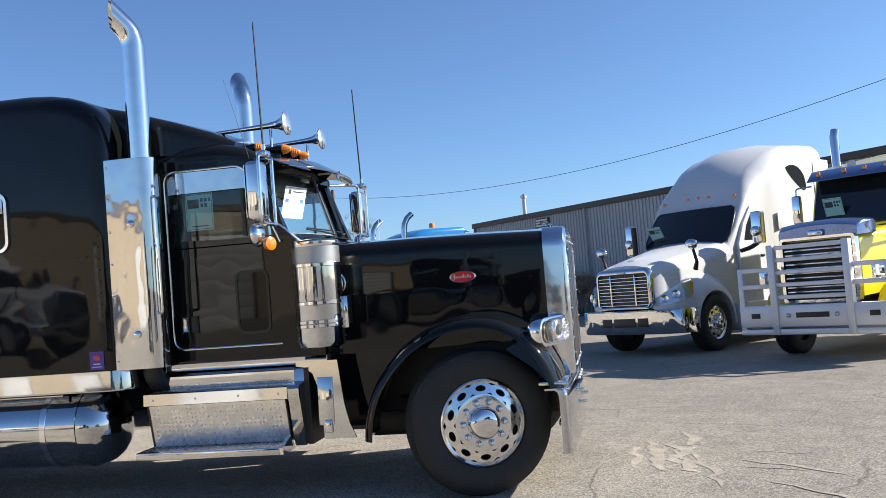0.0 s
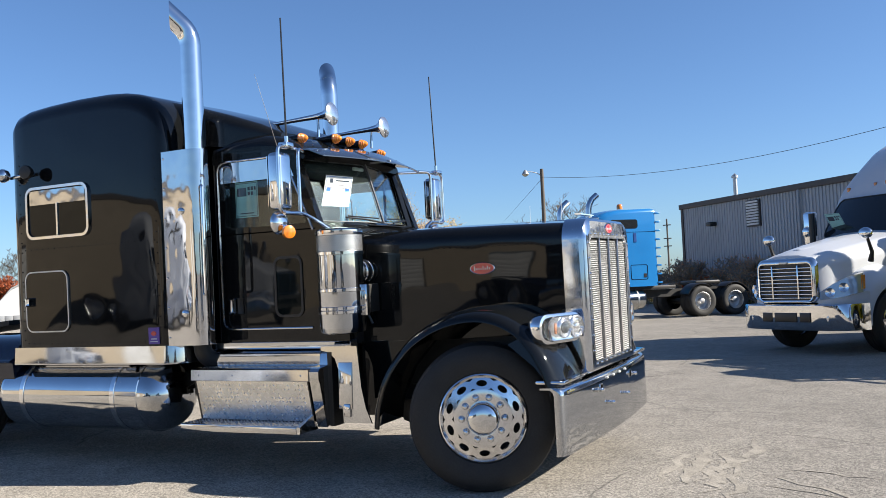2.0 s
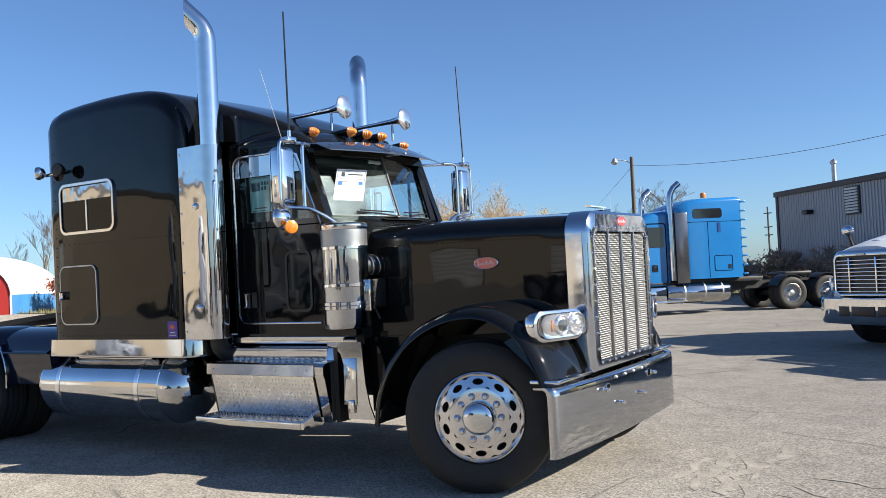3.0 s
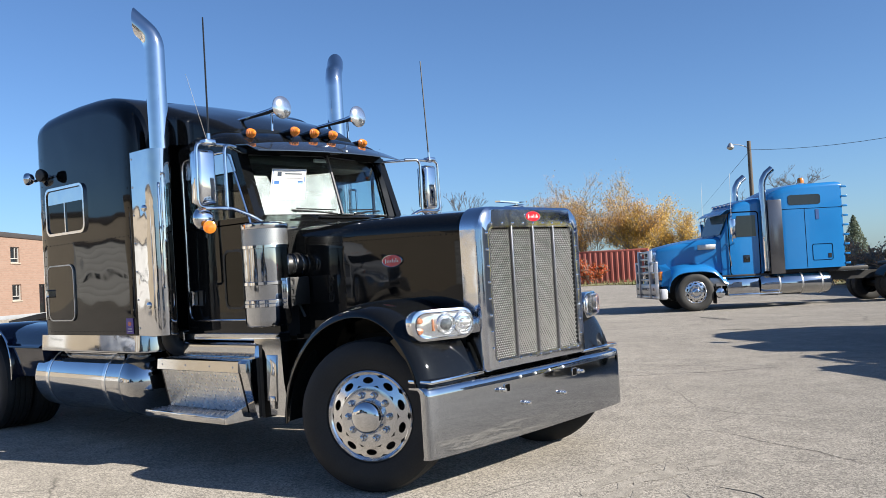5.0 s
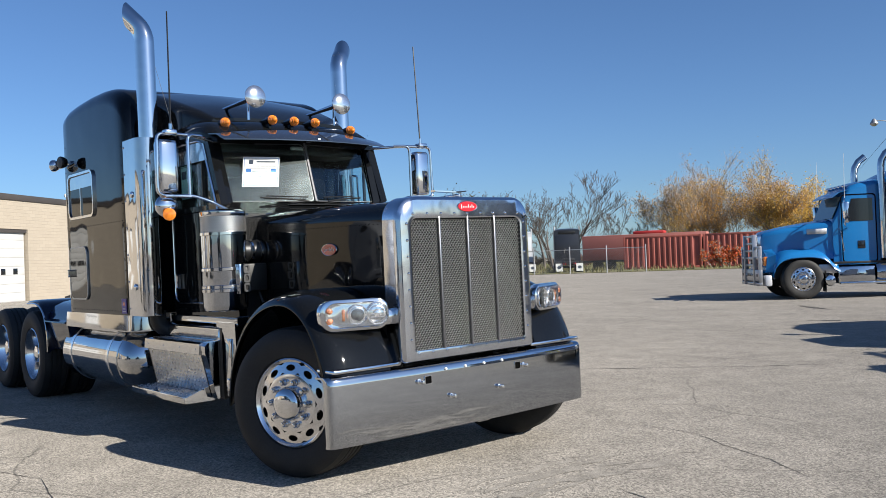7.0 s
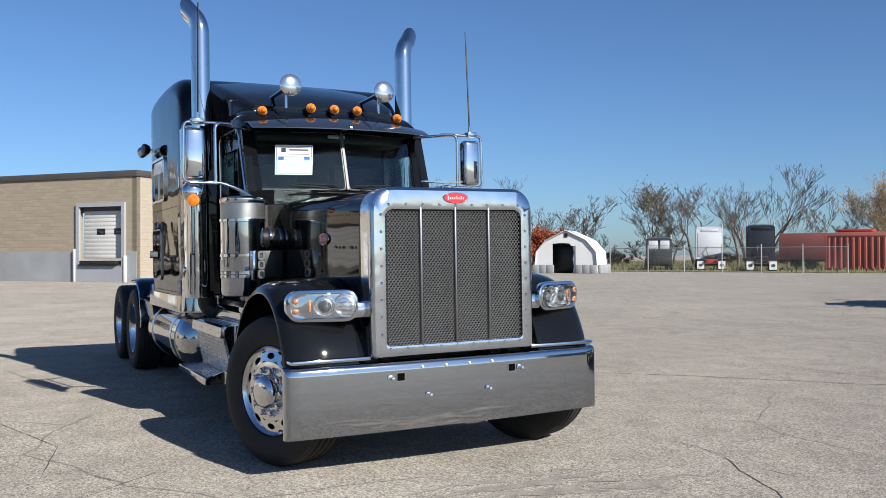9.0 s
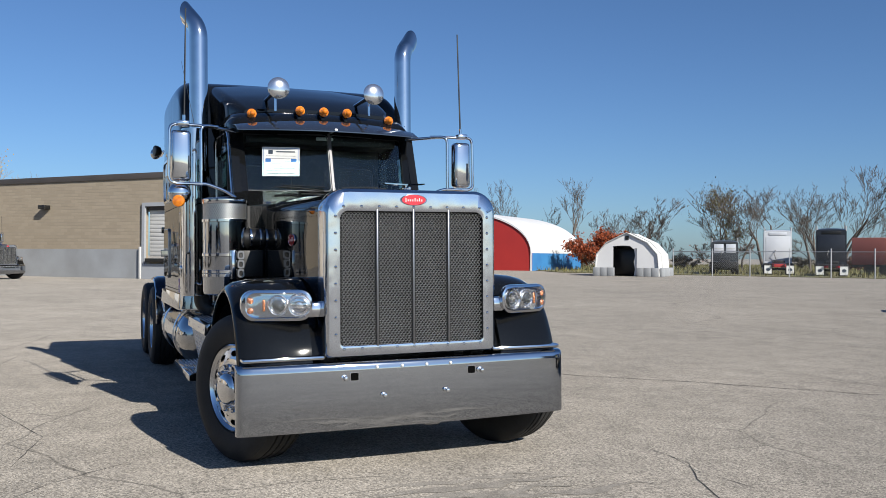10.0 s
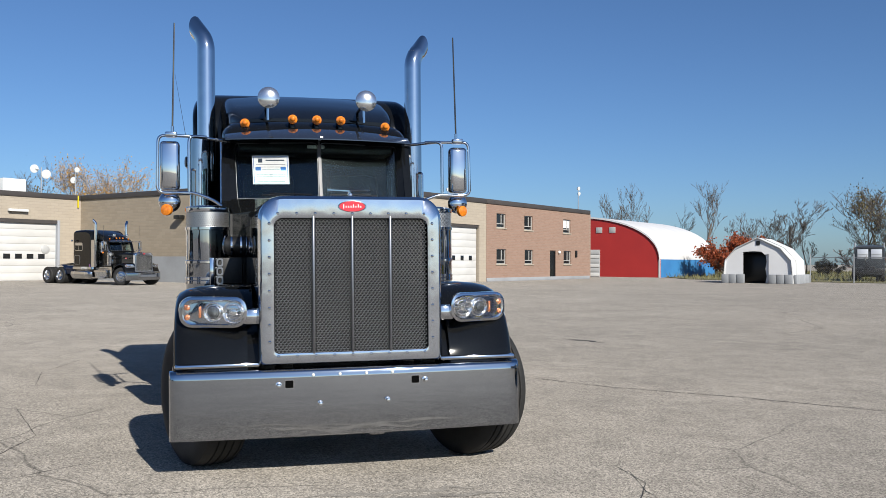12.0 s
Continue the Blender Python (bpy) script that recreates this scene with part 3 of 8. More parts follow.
part("downpipe", tube(bmesh.new(), [(8.85, -0.06, 4.75), (8.85, -0.06, 0)], 0.06, 8), CORR, wall_clad)
solid("wall_workshop_end", one(0, 20, 0, 0.2, 0, 4.75), CORR, along(GP, GA + 90) @ Matrix.Translation((0.2, -0.2, 0)), "grey-blue clad end wall", "wall", kind="structure")
solid("roof_workshop", one(-0.1, 34, 0.3, 20, 4.8, 4.95), ROOFEDGE, along(GP, GA), "low dark steel roof", "roof", kind="structure")
vp = thing("vent_pipe", along(GP, GA) @ Matrix.Translation((2.9, 1.2, 4.9)), "galvanised vent pipe with a cap on a workshop roof", "pipe")
part("pipe", rod(bmesh.new(), (0, 0, 0), (0, 0, 1.15), 0.1, n=12), GALV, vp)
part("cap", turn_profile(bmesh.new(), [(0.16, 1.1), (0.16, 1.2), (0.0, 1.32)], (0, 0, 0), (0, 0, 1), 12), GALV, vp)

# ---- arched shed in red, white and blue ----
SC = Vector((-74.9, 41.8, 0))
shed = thing("storage_shed", along(SC, TH - 90), "arched storage shed, red front, white membrane, blue side wall", "shed")
def arch(hw, eave, rise, n=28, cx=-9.5):
    return [(cx + hw * math.cos(math.pi * i / n), eave + rise * math.sin(math.pi * i / n) ** 0.9) for i in range(n + 1)]
outer = arch(9.5, 1.85, 4.5)
# local x runs along the front towards the corner, y goes back
part("front_wall", prism(bmesh.new(), [(0, 0)] + outer + [(-19, 0)], "y", 0.0, 0.25), SHEDRED, shed, "bright red front wall")
part("membrane", loft(bmesh.new(), [[(x, y, z + 0.04) for x, z in outer] + [(x * 0.995 - 0.04, y, z - 0.12) for x, z in outer[::-1]] for y in (-0.12, 17)]), SHEDWHITE, shed, "taut white membrane roof")
part("side_wall", one(-0.2, 0, 0.25, 17, 0, 1.85), SHEDBLUE, shed, "bright blue side wall")
part("edge_post", one(-0.12, 0.05, -0.06, 0, 0, 1.85), SHEDWHITE, shed)
sd = part("shutter", one(-12.2, -6.6, -0.06, 0, 0, 2.85), DOORGREY, shed, "grey weathered sectional shutter")
for q in range(6):
    part("door_panel", one(-12.15, -6.65, -0.11, -0.06, 0.04 + q * 0.47, 0.42 + q * 0.47, bevel=0.02), DOORGREY if q % 2 else DOORWHITE, sd)
for x in (-5.2, -6.7):
    part("gable_vent", one(x - 0.35, x + 0.35, -0.05, 0, 4.6, 5.2, bevel=0.02), DOORGREY, shed)

# ---- white fabric shelter ----
SH = along((-53.4, 35.8, 0), TH - 90)
shel = thing("fabric_shelter", SH @ Matrix.Diagonal((0.75, 1.1, 0.9, 1)), "white fabric shelter with open front on concrete blocks", "tent")
prof = [(0.05, 0), (0.25, 1.9), (1.3, 2.9), (3.45, 3.75), (5.6, 2.9), (6.65, 1.9), (6.85, 0)]
front = bmesh.new()
prism(front, [(0.1, 0), (0.3, 1.9), (1.35, 2.85), (2.0, 3.13), (2.0, 0)], "y", 0.0, 0.06)
prism(front, [(4.5, 0), (4.5, 3.25), (5.55, 2.85), (6.6, 1.9), (6.8, 0)], "y", 0.0, 0.06)
prism(front, [(2.0, 2.6), (2.0, 3.13), (3.45, 3.7), (4.5, 3.25), (4.5, 2.42), (4.1, 2.38), (3.8, 2.62), (3.0, 2.66)], "y", 0.0, 0.06)
part("front_sheet", front, SHEDWHITE, shel, "slightly creased white front sheet")
inn = [(3.45 + (x - 3.45) * 0.985, z - 0.05 if z > 0 else 0) for x, z in prof]
part("cover", loft(bmesh.new(), [[(x, y, z) for x, z in prof] + [(x, y, z) for x, z in inn[::-1]] for y in (-0.05, 1.6, 3.4)]), SHEDWHITE, shel, "white fabric cover")
part("back_sheet", prism(bmesh.new(), prof, "y", 3.3, 3.36), SHEDWHITE, shel)
part("front_hem", tube(bmesh.new(), [(x, -0.08, z) for x, z in prof], 0.06, 6), DOORGREY, shel, "grey hem along the front arch")
part("side_hoop", tube(bmesh.new(), [(x * 1.006 - 0.02, 1.05, z * 1.008) for x, z in prof], 0.05, 6), DOORGREY, shel, "grey seam over a hoop")
# white folded strip added where sunlight falls inside the opening
part("lit_strip", loft(bmesh.new(), [[(4.15 + 0.12 * (q % 2), 0.1, z), (4.5, 0.04, z), (4.5, 0.07, z), (4.15 + 0.12 * (q % 2), 0.13, z)] for q, z in enumerate((0.05, 0.6, 1.2, 1.8, 2.4))]), SHEDWHITE, shel, "white strip standing in for the lit inside of the shelter")
# black block added to stand in for the shade inside the opening
part("dark_filler", box(bmesh.new(), 1.2, 5.6, 0.9, 3.1, 0, 2.5, bevel=0.25), DARK, shel, "added black block that darkens the shelter opening")
part("gable_vent", one(3.3, 3.65, -0.04, 0, 3.15, 3.5), DARK, shel)
for x in (0.0, 0.75, 1.5, 4.6, 5.35, 6.1):
    part("concrete_block", one(x, x + 0.72, -0.35, -0.1, 0, 0.75, bevel=0.03), GREYBASE, shel, "pale concrete block")
for q in range(4):
    part("concrete_block", one(6.88, 7.15, q * 0.9, q * 0.9 + 0.86, 0, 0.75, bevel=0.03), GREYBASE, shel)

# ---- shipping containers and a box trailer ----
def container(m, length, label):
    t = thing("shipping_container", m, label, "container", "red containers")
    v, f = [], []
    n = int((length - 0.2) / 0.42)
    for q in range(n):
        a = 0.1 + q * 0.42
        for dx, dy in ((0, 0.055), (0.1, -0.02), (0.22, -0.02), (0.32, 0.055)):
            v += [(a + dx, dy, 0.2), (a + dx, dy, 2.45)]
    for q in range(len(v) // 2 - 1):
        f.append((2 * q, 2 * q + 2, 2 * q + 3, 2 * q + 1))
    ob = new("corrugated_side", mesh_from("corrugated_side", v, f, CONTAINER))
    ob.parent = t
    part("body", one(0.06, length - 0.06, 0.06, 2.42, 0.18, 2.52), CONTAINER, t)
    part("top_rail", one(0, length, 0, 0.1, 2.45, 2.6, bevel=0.015), CONTAINER, t)
    part("bottom_rail", one(0, length, 0, 0.12, 0.02, 0.2, bevel=0.015), CONTAINER, t)
    for x in (0, length - 0.16):
        part("corner_post", one(x, x + 0.16, -0.01, 0.16, 0, 2.6, bevel=0.015), CONTAINER, t)
    return t

CM = along((-47.2, 61.8, 0), 24) @ Matrix.Diagonal((1.18, 1.0, 1.18, 1))
container(CM, 6.06, "faded red corrugated shipping container by a fence")
container(CM @ Matrix.Translation((6.15, 0.1, 0)), 6.06, "faded red corrugated shipping container beside its twin")
tr = thing("box_trailer", along((-56.5, 61.5, 0), 28), "long faded pink box trailer", "trailer")
part("box", one(3.5, 15.5, 0, 2.5, 0.85, 3.4, bevel=0.05), SALMON, tr)
part("side_rail", one(3.5, 15.5, -0.03, 0.0, 0.75, 0.95), CHASSIS, tr)
part("roof_tarp", box(bmesh.new(), 8.5, 11.5, 0.3, 2.2, 3.4, 3.7, bevel=0.12), SHEDRED, tr, "bright red folded tarpaulin")
for x in (5.0, 6.3):
    part("wheel", turn_profile(bmesh.new(), [(0.2, 0), (0.5, 0.0), (0.52, 0.05), (0.52, 0.25), (0.5, 0.3)], (x, 0, 0.52), (0, 1, 0), 20), RUBBER, tr)
part("landing_leg", one(12, 12.2, 0.4, 0.6, 0, 0.85), CHASSIS, tr)

# ---- chain-link fence along the back ----
FENCE = [(-55.0, 44.6), (-52.2, 46.4), (-49.6, 48.0), (-47.0, 49.6), (-44.4, 51.2), (-41.8, 52.8), (-39.2, 54.6)]
fence = thing("chain_link_fence", Matrix.Translation((*FENCE[0], 0)), "galvanised chain-link fence with thin posts", "fence")
fo = Vector((*FENCE[0], 0))
for p in FENCE:
    part("post", rod(bmesh.new(), Vector((*p, 0)) - fo, Vector((*p, 2.25)) - fo, 0.045, n=8), GALV, fence)
part("top_rail", tube(bmesh.new(), [Vector((*p, 2.0)) - fo for p in FENCE], 0.032, 6), GALV, fence)
wv, wf = [], []
for a, b in zip(FENCE, FENCE[1:]):
    a, b = Vector((*a, 0)) - fo, Vector((*b, 0)) - fo
    n = 18
    for q in range(-13, n):
        for sgn in (1, -1):
            s0, s1 = q / n, (q + 13) / n
            z0, z1 = (0.05, 2.0) if sgn > 0 else (2.0, 0.05)
            if s0 < 0:
                z0, s0 = z0 + (z1 - z0) * (0 - s0) / (s1 - s0), 0
            if s1 > 1:
                z1, s1 = z0 + (z1 - z0) * (1 - s0) / (s1 - s0), 1
            p, r = a.lerp(b, s0) + Vector((0, 0, z0)), a.lerp(b, s1) + Vector((0, 0, z1))
            o = len(wv)
            d = Vector((0, 0, 0.0035))
            wv += [p - d, p + d, r + d, r - d]
            wf.append((o, o + 1, o + 2, o + 3))
wire = new("wire_mesh", mesh_from("wire_mesh", wv, wf, GALV))
wire.parent = fence
tagged(wire, kind="stuff")

# ---- street lamp pole and its cable ----
lp = thing("utility_pole", Matrix.Translation((-17.0, 49.35, 0)), "dark wooden utility pole with a street lamp arm", "pole")
part("pole", rod(bmesh.new(), (0, 0, 0), (0, 0, 8.95), 0.16, 0.12, 12), WOODPOLE, lp)
part("lamp_arm", tube(bmesh.new(), bend([(0, 0, 8.5), (-0.4, -0.25, 8.75), (-0.85, -0.55, 8.8)], 0.3), 0.03, 6), GALV, lp)
part("lamp_head", turn_profile(bmesh.new(), [(0.04, 0.3), (0.1, 0.25), (0.22, 0.05), (0.24, 0.0), (0.2, -0.06), (0.1, -0.14), (0.0, -0.16)], (-0.95, -0.6, 8.62), (0, 0, 1), 16), GALV, lp, "pale glass lamp head")
far = thing("utility_pole", Matrix.Translation((-16.4, 86.4, 0)), "distant grey utility pole with short crossarms", "pole")
part("pole", rod(bmesh.new(), (0, 0, 0), (0, 0, 7.3), 0.11, 0.08, 8), WOODPOLE, far)
for z in (4.4, 5.2, 6.6):
    part("crossarm", one(-0.4, 0.4, -0.05, 0.05, z, z + 0.1), WOODPOLE, far)
cable = thing("overhead_cable", Matrix.Translation((-17.0, 49.35, 8.4)), "thin black overhead cable", "cable")
w0, w1 = Vector((0, 0, 0)), Vector((40, -30, 2.6))
part("cable", tube(bmesh.new(), [w0.lerp(w1, s / 24) - Vector((0, 0, 10.2 * (s / 24) * (1 - s / 24))) for s in range(25)], 0.013, 5), DARK, cable)
guy = thing("guy_wire", Matrix.Translation((-17.0, 49.35, 8.3)), "thin guy wire from a pole", "cable")
part("wire", tube(bmesh.new(), [(0, 0, 0), (-8.5, 6.5, -5.0), (-14, 11, -8.2)], 0.014, 5), DARK, guy)

# ---- trees and shrubs ----
def tree(p, height, spread, seed, leaf=None, count=0, size=0.3, low=0.25, label="", stems=1, droop=0.0, name="tree"):
    """Tapered trunk, forking limbs and twigs; leaves are many small tilted blades round the twig ends."""
    rnd = random.Random(seed)
    v, f, tips = [], [], []
    fine = 0.018 if leaf else 0.0115

    def limb(a, d, length, r, depth):
        steps = 3
        pts, q = [a], a
        for _ in range(steps):
            d = (d + Vector((rnd.gauss(0, 0.16), rnd.gauss(0, 0.16), rnd.gauss(0.05 - droop, 0.1)))).normalized()
            q = q + d * (length / steps)
            pts.append(q)
        n = 5 if depth < 2 else 3
        rad = [max(r * (1 - 0.55 * s / steps), fine) for s in range(steps + 1)]
        base = len(v)
        for s, c in enumerate(pts):
            v.extend(ring(c, pts[min(s + 1, steps)] - pts[max(s - 1, 0)], rad[s], n))
        for s in range(steps):
            for i in range(n):
                f.append((base + s * n + i, base + s * n + (i + 1) % n, base + (s + 1) * n + (i + 1) % n, base + (s + 1) * n + i))
        if depth >= 2:
            tips.extend(pts[1:])
        if depth < (4 if leaf else 5):
            for c in range(rnd.choice((3, 4, 5)) if depth < 3 else 4 if leaf else 3):
                s = rnd.uniform(0.35, 1.0) if depth else rnd.uniform(low + 0.1, 1.0)
                o = pts[0].lerp(pts[-1], s) if s < 1 else pts[-1]
                o = min(pts, key=lambda z: (z - o).length)
                ang = rnd.uniform(0, 6.283)
                side = Vector((math.cos(ang), math.sin(ang), 0)) * spread * rnd.uniform(0.5, 1.1)
                limb(o, (d * 0.75 + side + Vector((0, 0, 0.15 if leaf else 0.12))).normalized(), length * rnd.uniform(0.5, 0.72) * (1.0 if leaf else 0.94), rad[-1] * rnd.uniform(0.55, 0.8) * (1.0 if leaf else 0.85), depth + 1)

    for k in range(stems):
        lean = Vector((rnd.gauss(0, 0.12 * stems), rnd.gauss(0, 0.12 * stems), 1)).normalized()
        limb(Vector((rnd.gauss(0, 0.4) * (stems > 1), rnd.gauss(0, 0.4) * (stems > 1), -0.05)), lean, height * 0.46 * rnd.uniform(0.85, 1.1), height * 0.017 / stems ** 0.3, 0)
    top = max(c[2] for c in v)
    k = height / top
    t = thing(name, Matrix.Translation(p), label, "shrub" if name == "shrub" else "tree", "trees round the lot")
    ob = new("trunk", mesh_from("trunk", [(c[0] * k, c[1] * k, c[2] * k) for c in v], f, PALEBARK if leaf in (GOLD, LEMON, DRYPINK, SCARLET) else BARK, True))
    ob.parent = t
    if leaf:
        lv, lf = [], []
        for _ in range(count):
            c = Vector(rnd.choice(tips)) * k + Vector((rnd.gauss(0, 0.42), rnd.gauss(0, 0.42), rnd.gauss(0, 0.42))) * (height / 10)
            if c.z < height * low * 0.6:
                continue
            e = Euler((rnd.uniform(0, 6.3), rnd.uniform(0, 6.3), rnd.uniform(0, 6.3))).to_matrix()
            s = size * rnd.uniform(0.5, 1.2)
            o = len(lv)
            lv += [c + e @ Vector(w) * s for w in ((-0.5, 0, 0), (0, -0.32, 0.06), (0.5, 0, 0), (0, 0.32, 0.06))]
            lf.append((o, o + 1, o + 2, o + 3))
        ob = new("crown", mesh_from("crown", lv, lf, leaf))
        ob.parent = t
        tagged(ob, kind="stuff")
    return t

for x, y, h, s, leaf, n, sz, st, sp in [(-53.0, 83.2, 12.4, 1, GOLD, 9000, 0.17, 4, 0.42), (-55.9, 90.0, 13.8, 2, LEMON, 5000, 0.16, 4, 0.36), (-48.9, 89.0, 13.6, 3, LEMON, 4600, 0.16, 3, 0.3), (-51.2, 85.0, 11.4, 41, GOLD, 6000, 0.17, 3, 0.42),
                                        (-45.9, 86.0, 10.0, 4, GOLD, 12000, 0.18, 4, 0.5), (-42.8, 86.6, 9.4, 5, LEMON, 13000, 0.18, 4, 0.52), (-40.6, 88.0, 8.4, 43, LEMON, 9000, 0.18, 4, 0.5), (-54.3, 82.2, 9.2, 6, LEMON, 3200, 0.15, 3, 0.45), (-57.2, 84.5, 9.0, 44, GOLD, 2600, 0.15, 3, 0.45)]:
    tree((x, y, 0), h, sp + 0.14, s, leaf, int(n * 0.85), sz, 0.2, "autumn tree with golden yellow leaves" if n > 5000 else "slender pale tree with thinning yellow leaves", st)
for x, y, h, s, sp in [(-69.6, 70.0, 9.2, 11, 0.95), (-69.3, 75.6, 9.9, 12, 0.7), (-65.5, 75.4, 11.2, 13, 0.55), (-66.0, 82.9, 8.2, 14, 0.7), (-60.5, 82.2, 7.9, 15, 0.6),
                       (-111.4, 53.6, 11.2, 16, 0.3), (-109.6, 57.3, 12.6, 17, 0.32), (-101.2, 62.2, 12.4, 18, 0.36), (-28.2, 84.1, 10.6, 19, 1.0), (-72.5, 79, 9.0, 20, 0.8), (-62.5, 92, 8.0, 21, 0.8),
                       (-96, 66, 8.0, 22, 0.6), (-74, 72, 9.6, 61, 0.9), (-71.5, 66.5, 8.2, 62, 1.0), (-67.5, 72.5, 9.4, 63, 0.9), (-80.5, 72, 9.5, 64, 0.9), (-64.0, 70.2, 8.4, 65, 0.9), (-90, 68, 9.0, 66, 0.9), (-106, 60, 9.5, 67, 0.4),]:
    tree((x, y, 0), h * 1.05, sp * 0.85, s, None, 0, 0.3, 0.2, "bare leafless tree with fine branches", 2 if 0.5 < sp < 0.7 else 1)
tree((-78.2, 68.4, 0), 10.7, 0.8, 31, OLIVE, 1500, 0.24, 0.25, "large dark tree with thinning olive leaves", 2)
tree((-86.5, 66.5, 0), 7.0, 0.5, 32, None, 0, 0.26, 0.2, "slender bare tree with fine branches", 2)
tree((-87.7, -11.7, 0), 11.6, 0.4, 33, GOLD, 5200, 0.17, 0.3, "golden autumn tree behind a warehouse roof", 2)
tree((-93.0, -9.4, 0), 12.2, 0.4, 34, LEMON, 500, 0.13, 0.3, "pale thinning tree behind a warehouse roof", 3)
tree((-92, -24, 0), 12.0, 0.6, 35, OLIVE, 500, 0.26, 0.3, "thin bare tree behind a warehouse roof", 2)
tree((-77.5, 51.0, 0), 4.7, 0.75, 36, RUST, 6000, 0.3, 0.0, "dense rust-red autumn bush", 5, name="shrub")
tree((-75.0, 53.5, 0), 4.2, 0.75, 37, RUST, 5000, 0.3, 0.0, "dense rust-red autumn bush", 5, name="shrub")
for q in range(15):
    tree((-104 + q * 4.6 + 1.3 * math.sin(q * 2.1), 60.5 + q * 1.5 + 1.6 * math.cos(q * 1.7), 0), 2.6 + 0.9 * math.sin(q * 1.3), 1.2, 200 + q, OLIVE if q % 3 else RUST, 700, 0.13, 0.0, "low tangle of dry brush behind a fence", 5, name="shrub")
tree((-37.0, 62.3, 0), 2.4, 1.2, 39, SCARLET, 3200, 0.18, 0.0, "scarlet creeper before a container", 5, name="shrub")
for q, (x, y, h, lf) in enumerate([(-5.2, 36.3, 2.2, DRYPINK), (-3.8, 35.0, 2.0, SCARLET), (-2.4, 33.6, 2.2, DRYPINK), (-0.8, 31.9, 2.0, DRYPINK), (-7.4, 38.4, 2.3, DRYPINK), (-9.6, 40.2, 1.9, GOLD), (0.9, 30.3, 2.0, DRYPINK), (-6.4, 37.2, 1.4, SCARLET), (-4.6, 35.4, 1.3, SCARLET), (-8.6, 39.2, 1.5, DRYPINK)]):
    tree((x, y, 0), h, 1.1, 50 + q, lf, 4200, 0.1, 0.0, "tangled dry autumn shrub along a fence", 5, name="shrub")
# a small fir
fir = thing("tree", Matrix.Translation((-16.4, 68.0, 0)) @ Matrix.Diagonal((1.15, 1.15, 0.95, 1)), "dark green fir tree", "tree", "trees round the lot")
part("trunk", rod(bmesh.new(), (0, 0, 0), (0, 0, 4.3), 0.14, 0.03, 7), BARK, fir)
rnd = random.Random(77)
fv, ff = [], []
for _ in range(2600):
    z = 4.5 * (1 - rnd.random() ** 0.7) + 0.3
    r = (4.9 - z) * 0.36 * math.sqrt(rnd.random())
    a = rnd.uniform(0, 6.283)
    c = Vector((r * math.cos(a), r * math.sin(a), z - r * 0.25))
    e = Euler((rnd.uniform(0, 6.3), rnd.uniform(0, 6.3), rnd.uniform(0, 6.3))).to_matrix()
    o = len(fv)
    fv += [c + e @ Vector(w) for w in ((-0.16, 0, 0), (0, -0.04, 0), (0.16, 0, 0), (0, 0.04, 0))]
    ff.append((o, o + 1, o + 2, o + 3))
ob = new("crown", mesh_from("crown", fv, ff, FIR))
ob.parent = fir
tagged(ob, kind="stuff")

# rough grass verges beyond the paving
def verge(name, outline, blades, seed, h=0.35):
    rnd = random.Random(seed)
    ob = solid(name, prism(bmesh.new(), outline, "z", 0.0, 0.05), GRASS, Matrix(), "dry autumn grass verge", "grass", kind="structure")
    xs, ys = [p[0] for p in outline], [p[1] for p in outline]
    gv, gf = [], []

    def inside(x, y):
        hit = False
        for (x0, y0), (x1, y1) in zip(outline, outline[1:] + outline[:1]):
            if (y0 > y) != (y1 > y) and x < (x1 - x0) * (y - y0) / (y1 - y0) + x0:
                hit = not hit
        return hit
    for _ in range(blades):
        x, y = rnd.uniform(min(xs), max(xs)), rnd.uniform(min(ys), max(ys))
        if not inside(x, y):
            continue
        a, w, t = rnd.uniform(0, 6.283), rnd.uniform(0.02, 0.06), h * rnd.uniform(0.3, 1.2)
        o = len(gv)
        gv += [(x - w * math.cos(a), y - w * math.sin(a), 0.04), (x + w * math.cos(a), y + w * math.sin(a), 0.04), (x + rnd.gauss(0, 0.1), y + rnd.gauss(0, 0.1), t)]
        gf.append((o, o + 1, o + 2))
    g = new("grass_blades", mesh_from("grass_blades", gv, gf, GRASS))
    g.parent = ob
    tagged(g, kind="stuff")

verge("grass_back", [(-86, 46), (-66, 40), (-55.5, 45.0), (-34.0, 58.8), (-20, 66), (-20, 130), (-130, 130), (-130, 60)], 26000, 5, 0.5)
verge("grass_workshop", [(-34, 59.4), (-22, 52), (-9, 40.5), (3, 27.5), (6, 29), (-6, 42.5), (-16, 64)], 9000, 6, 0.4)


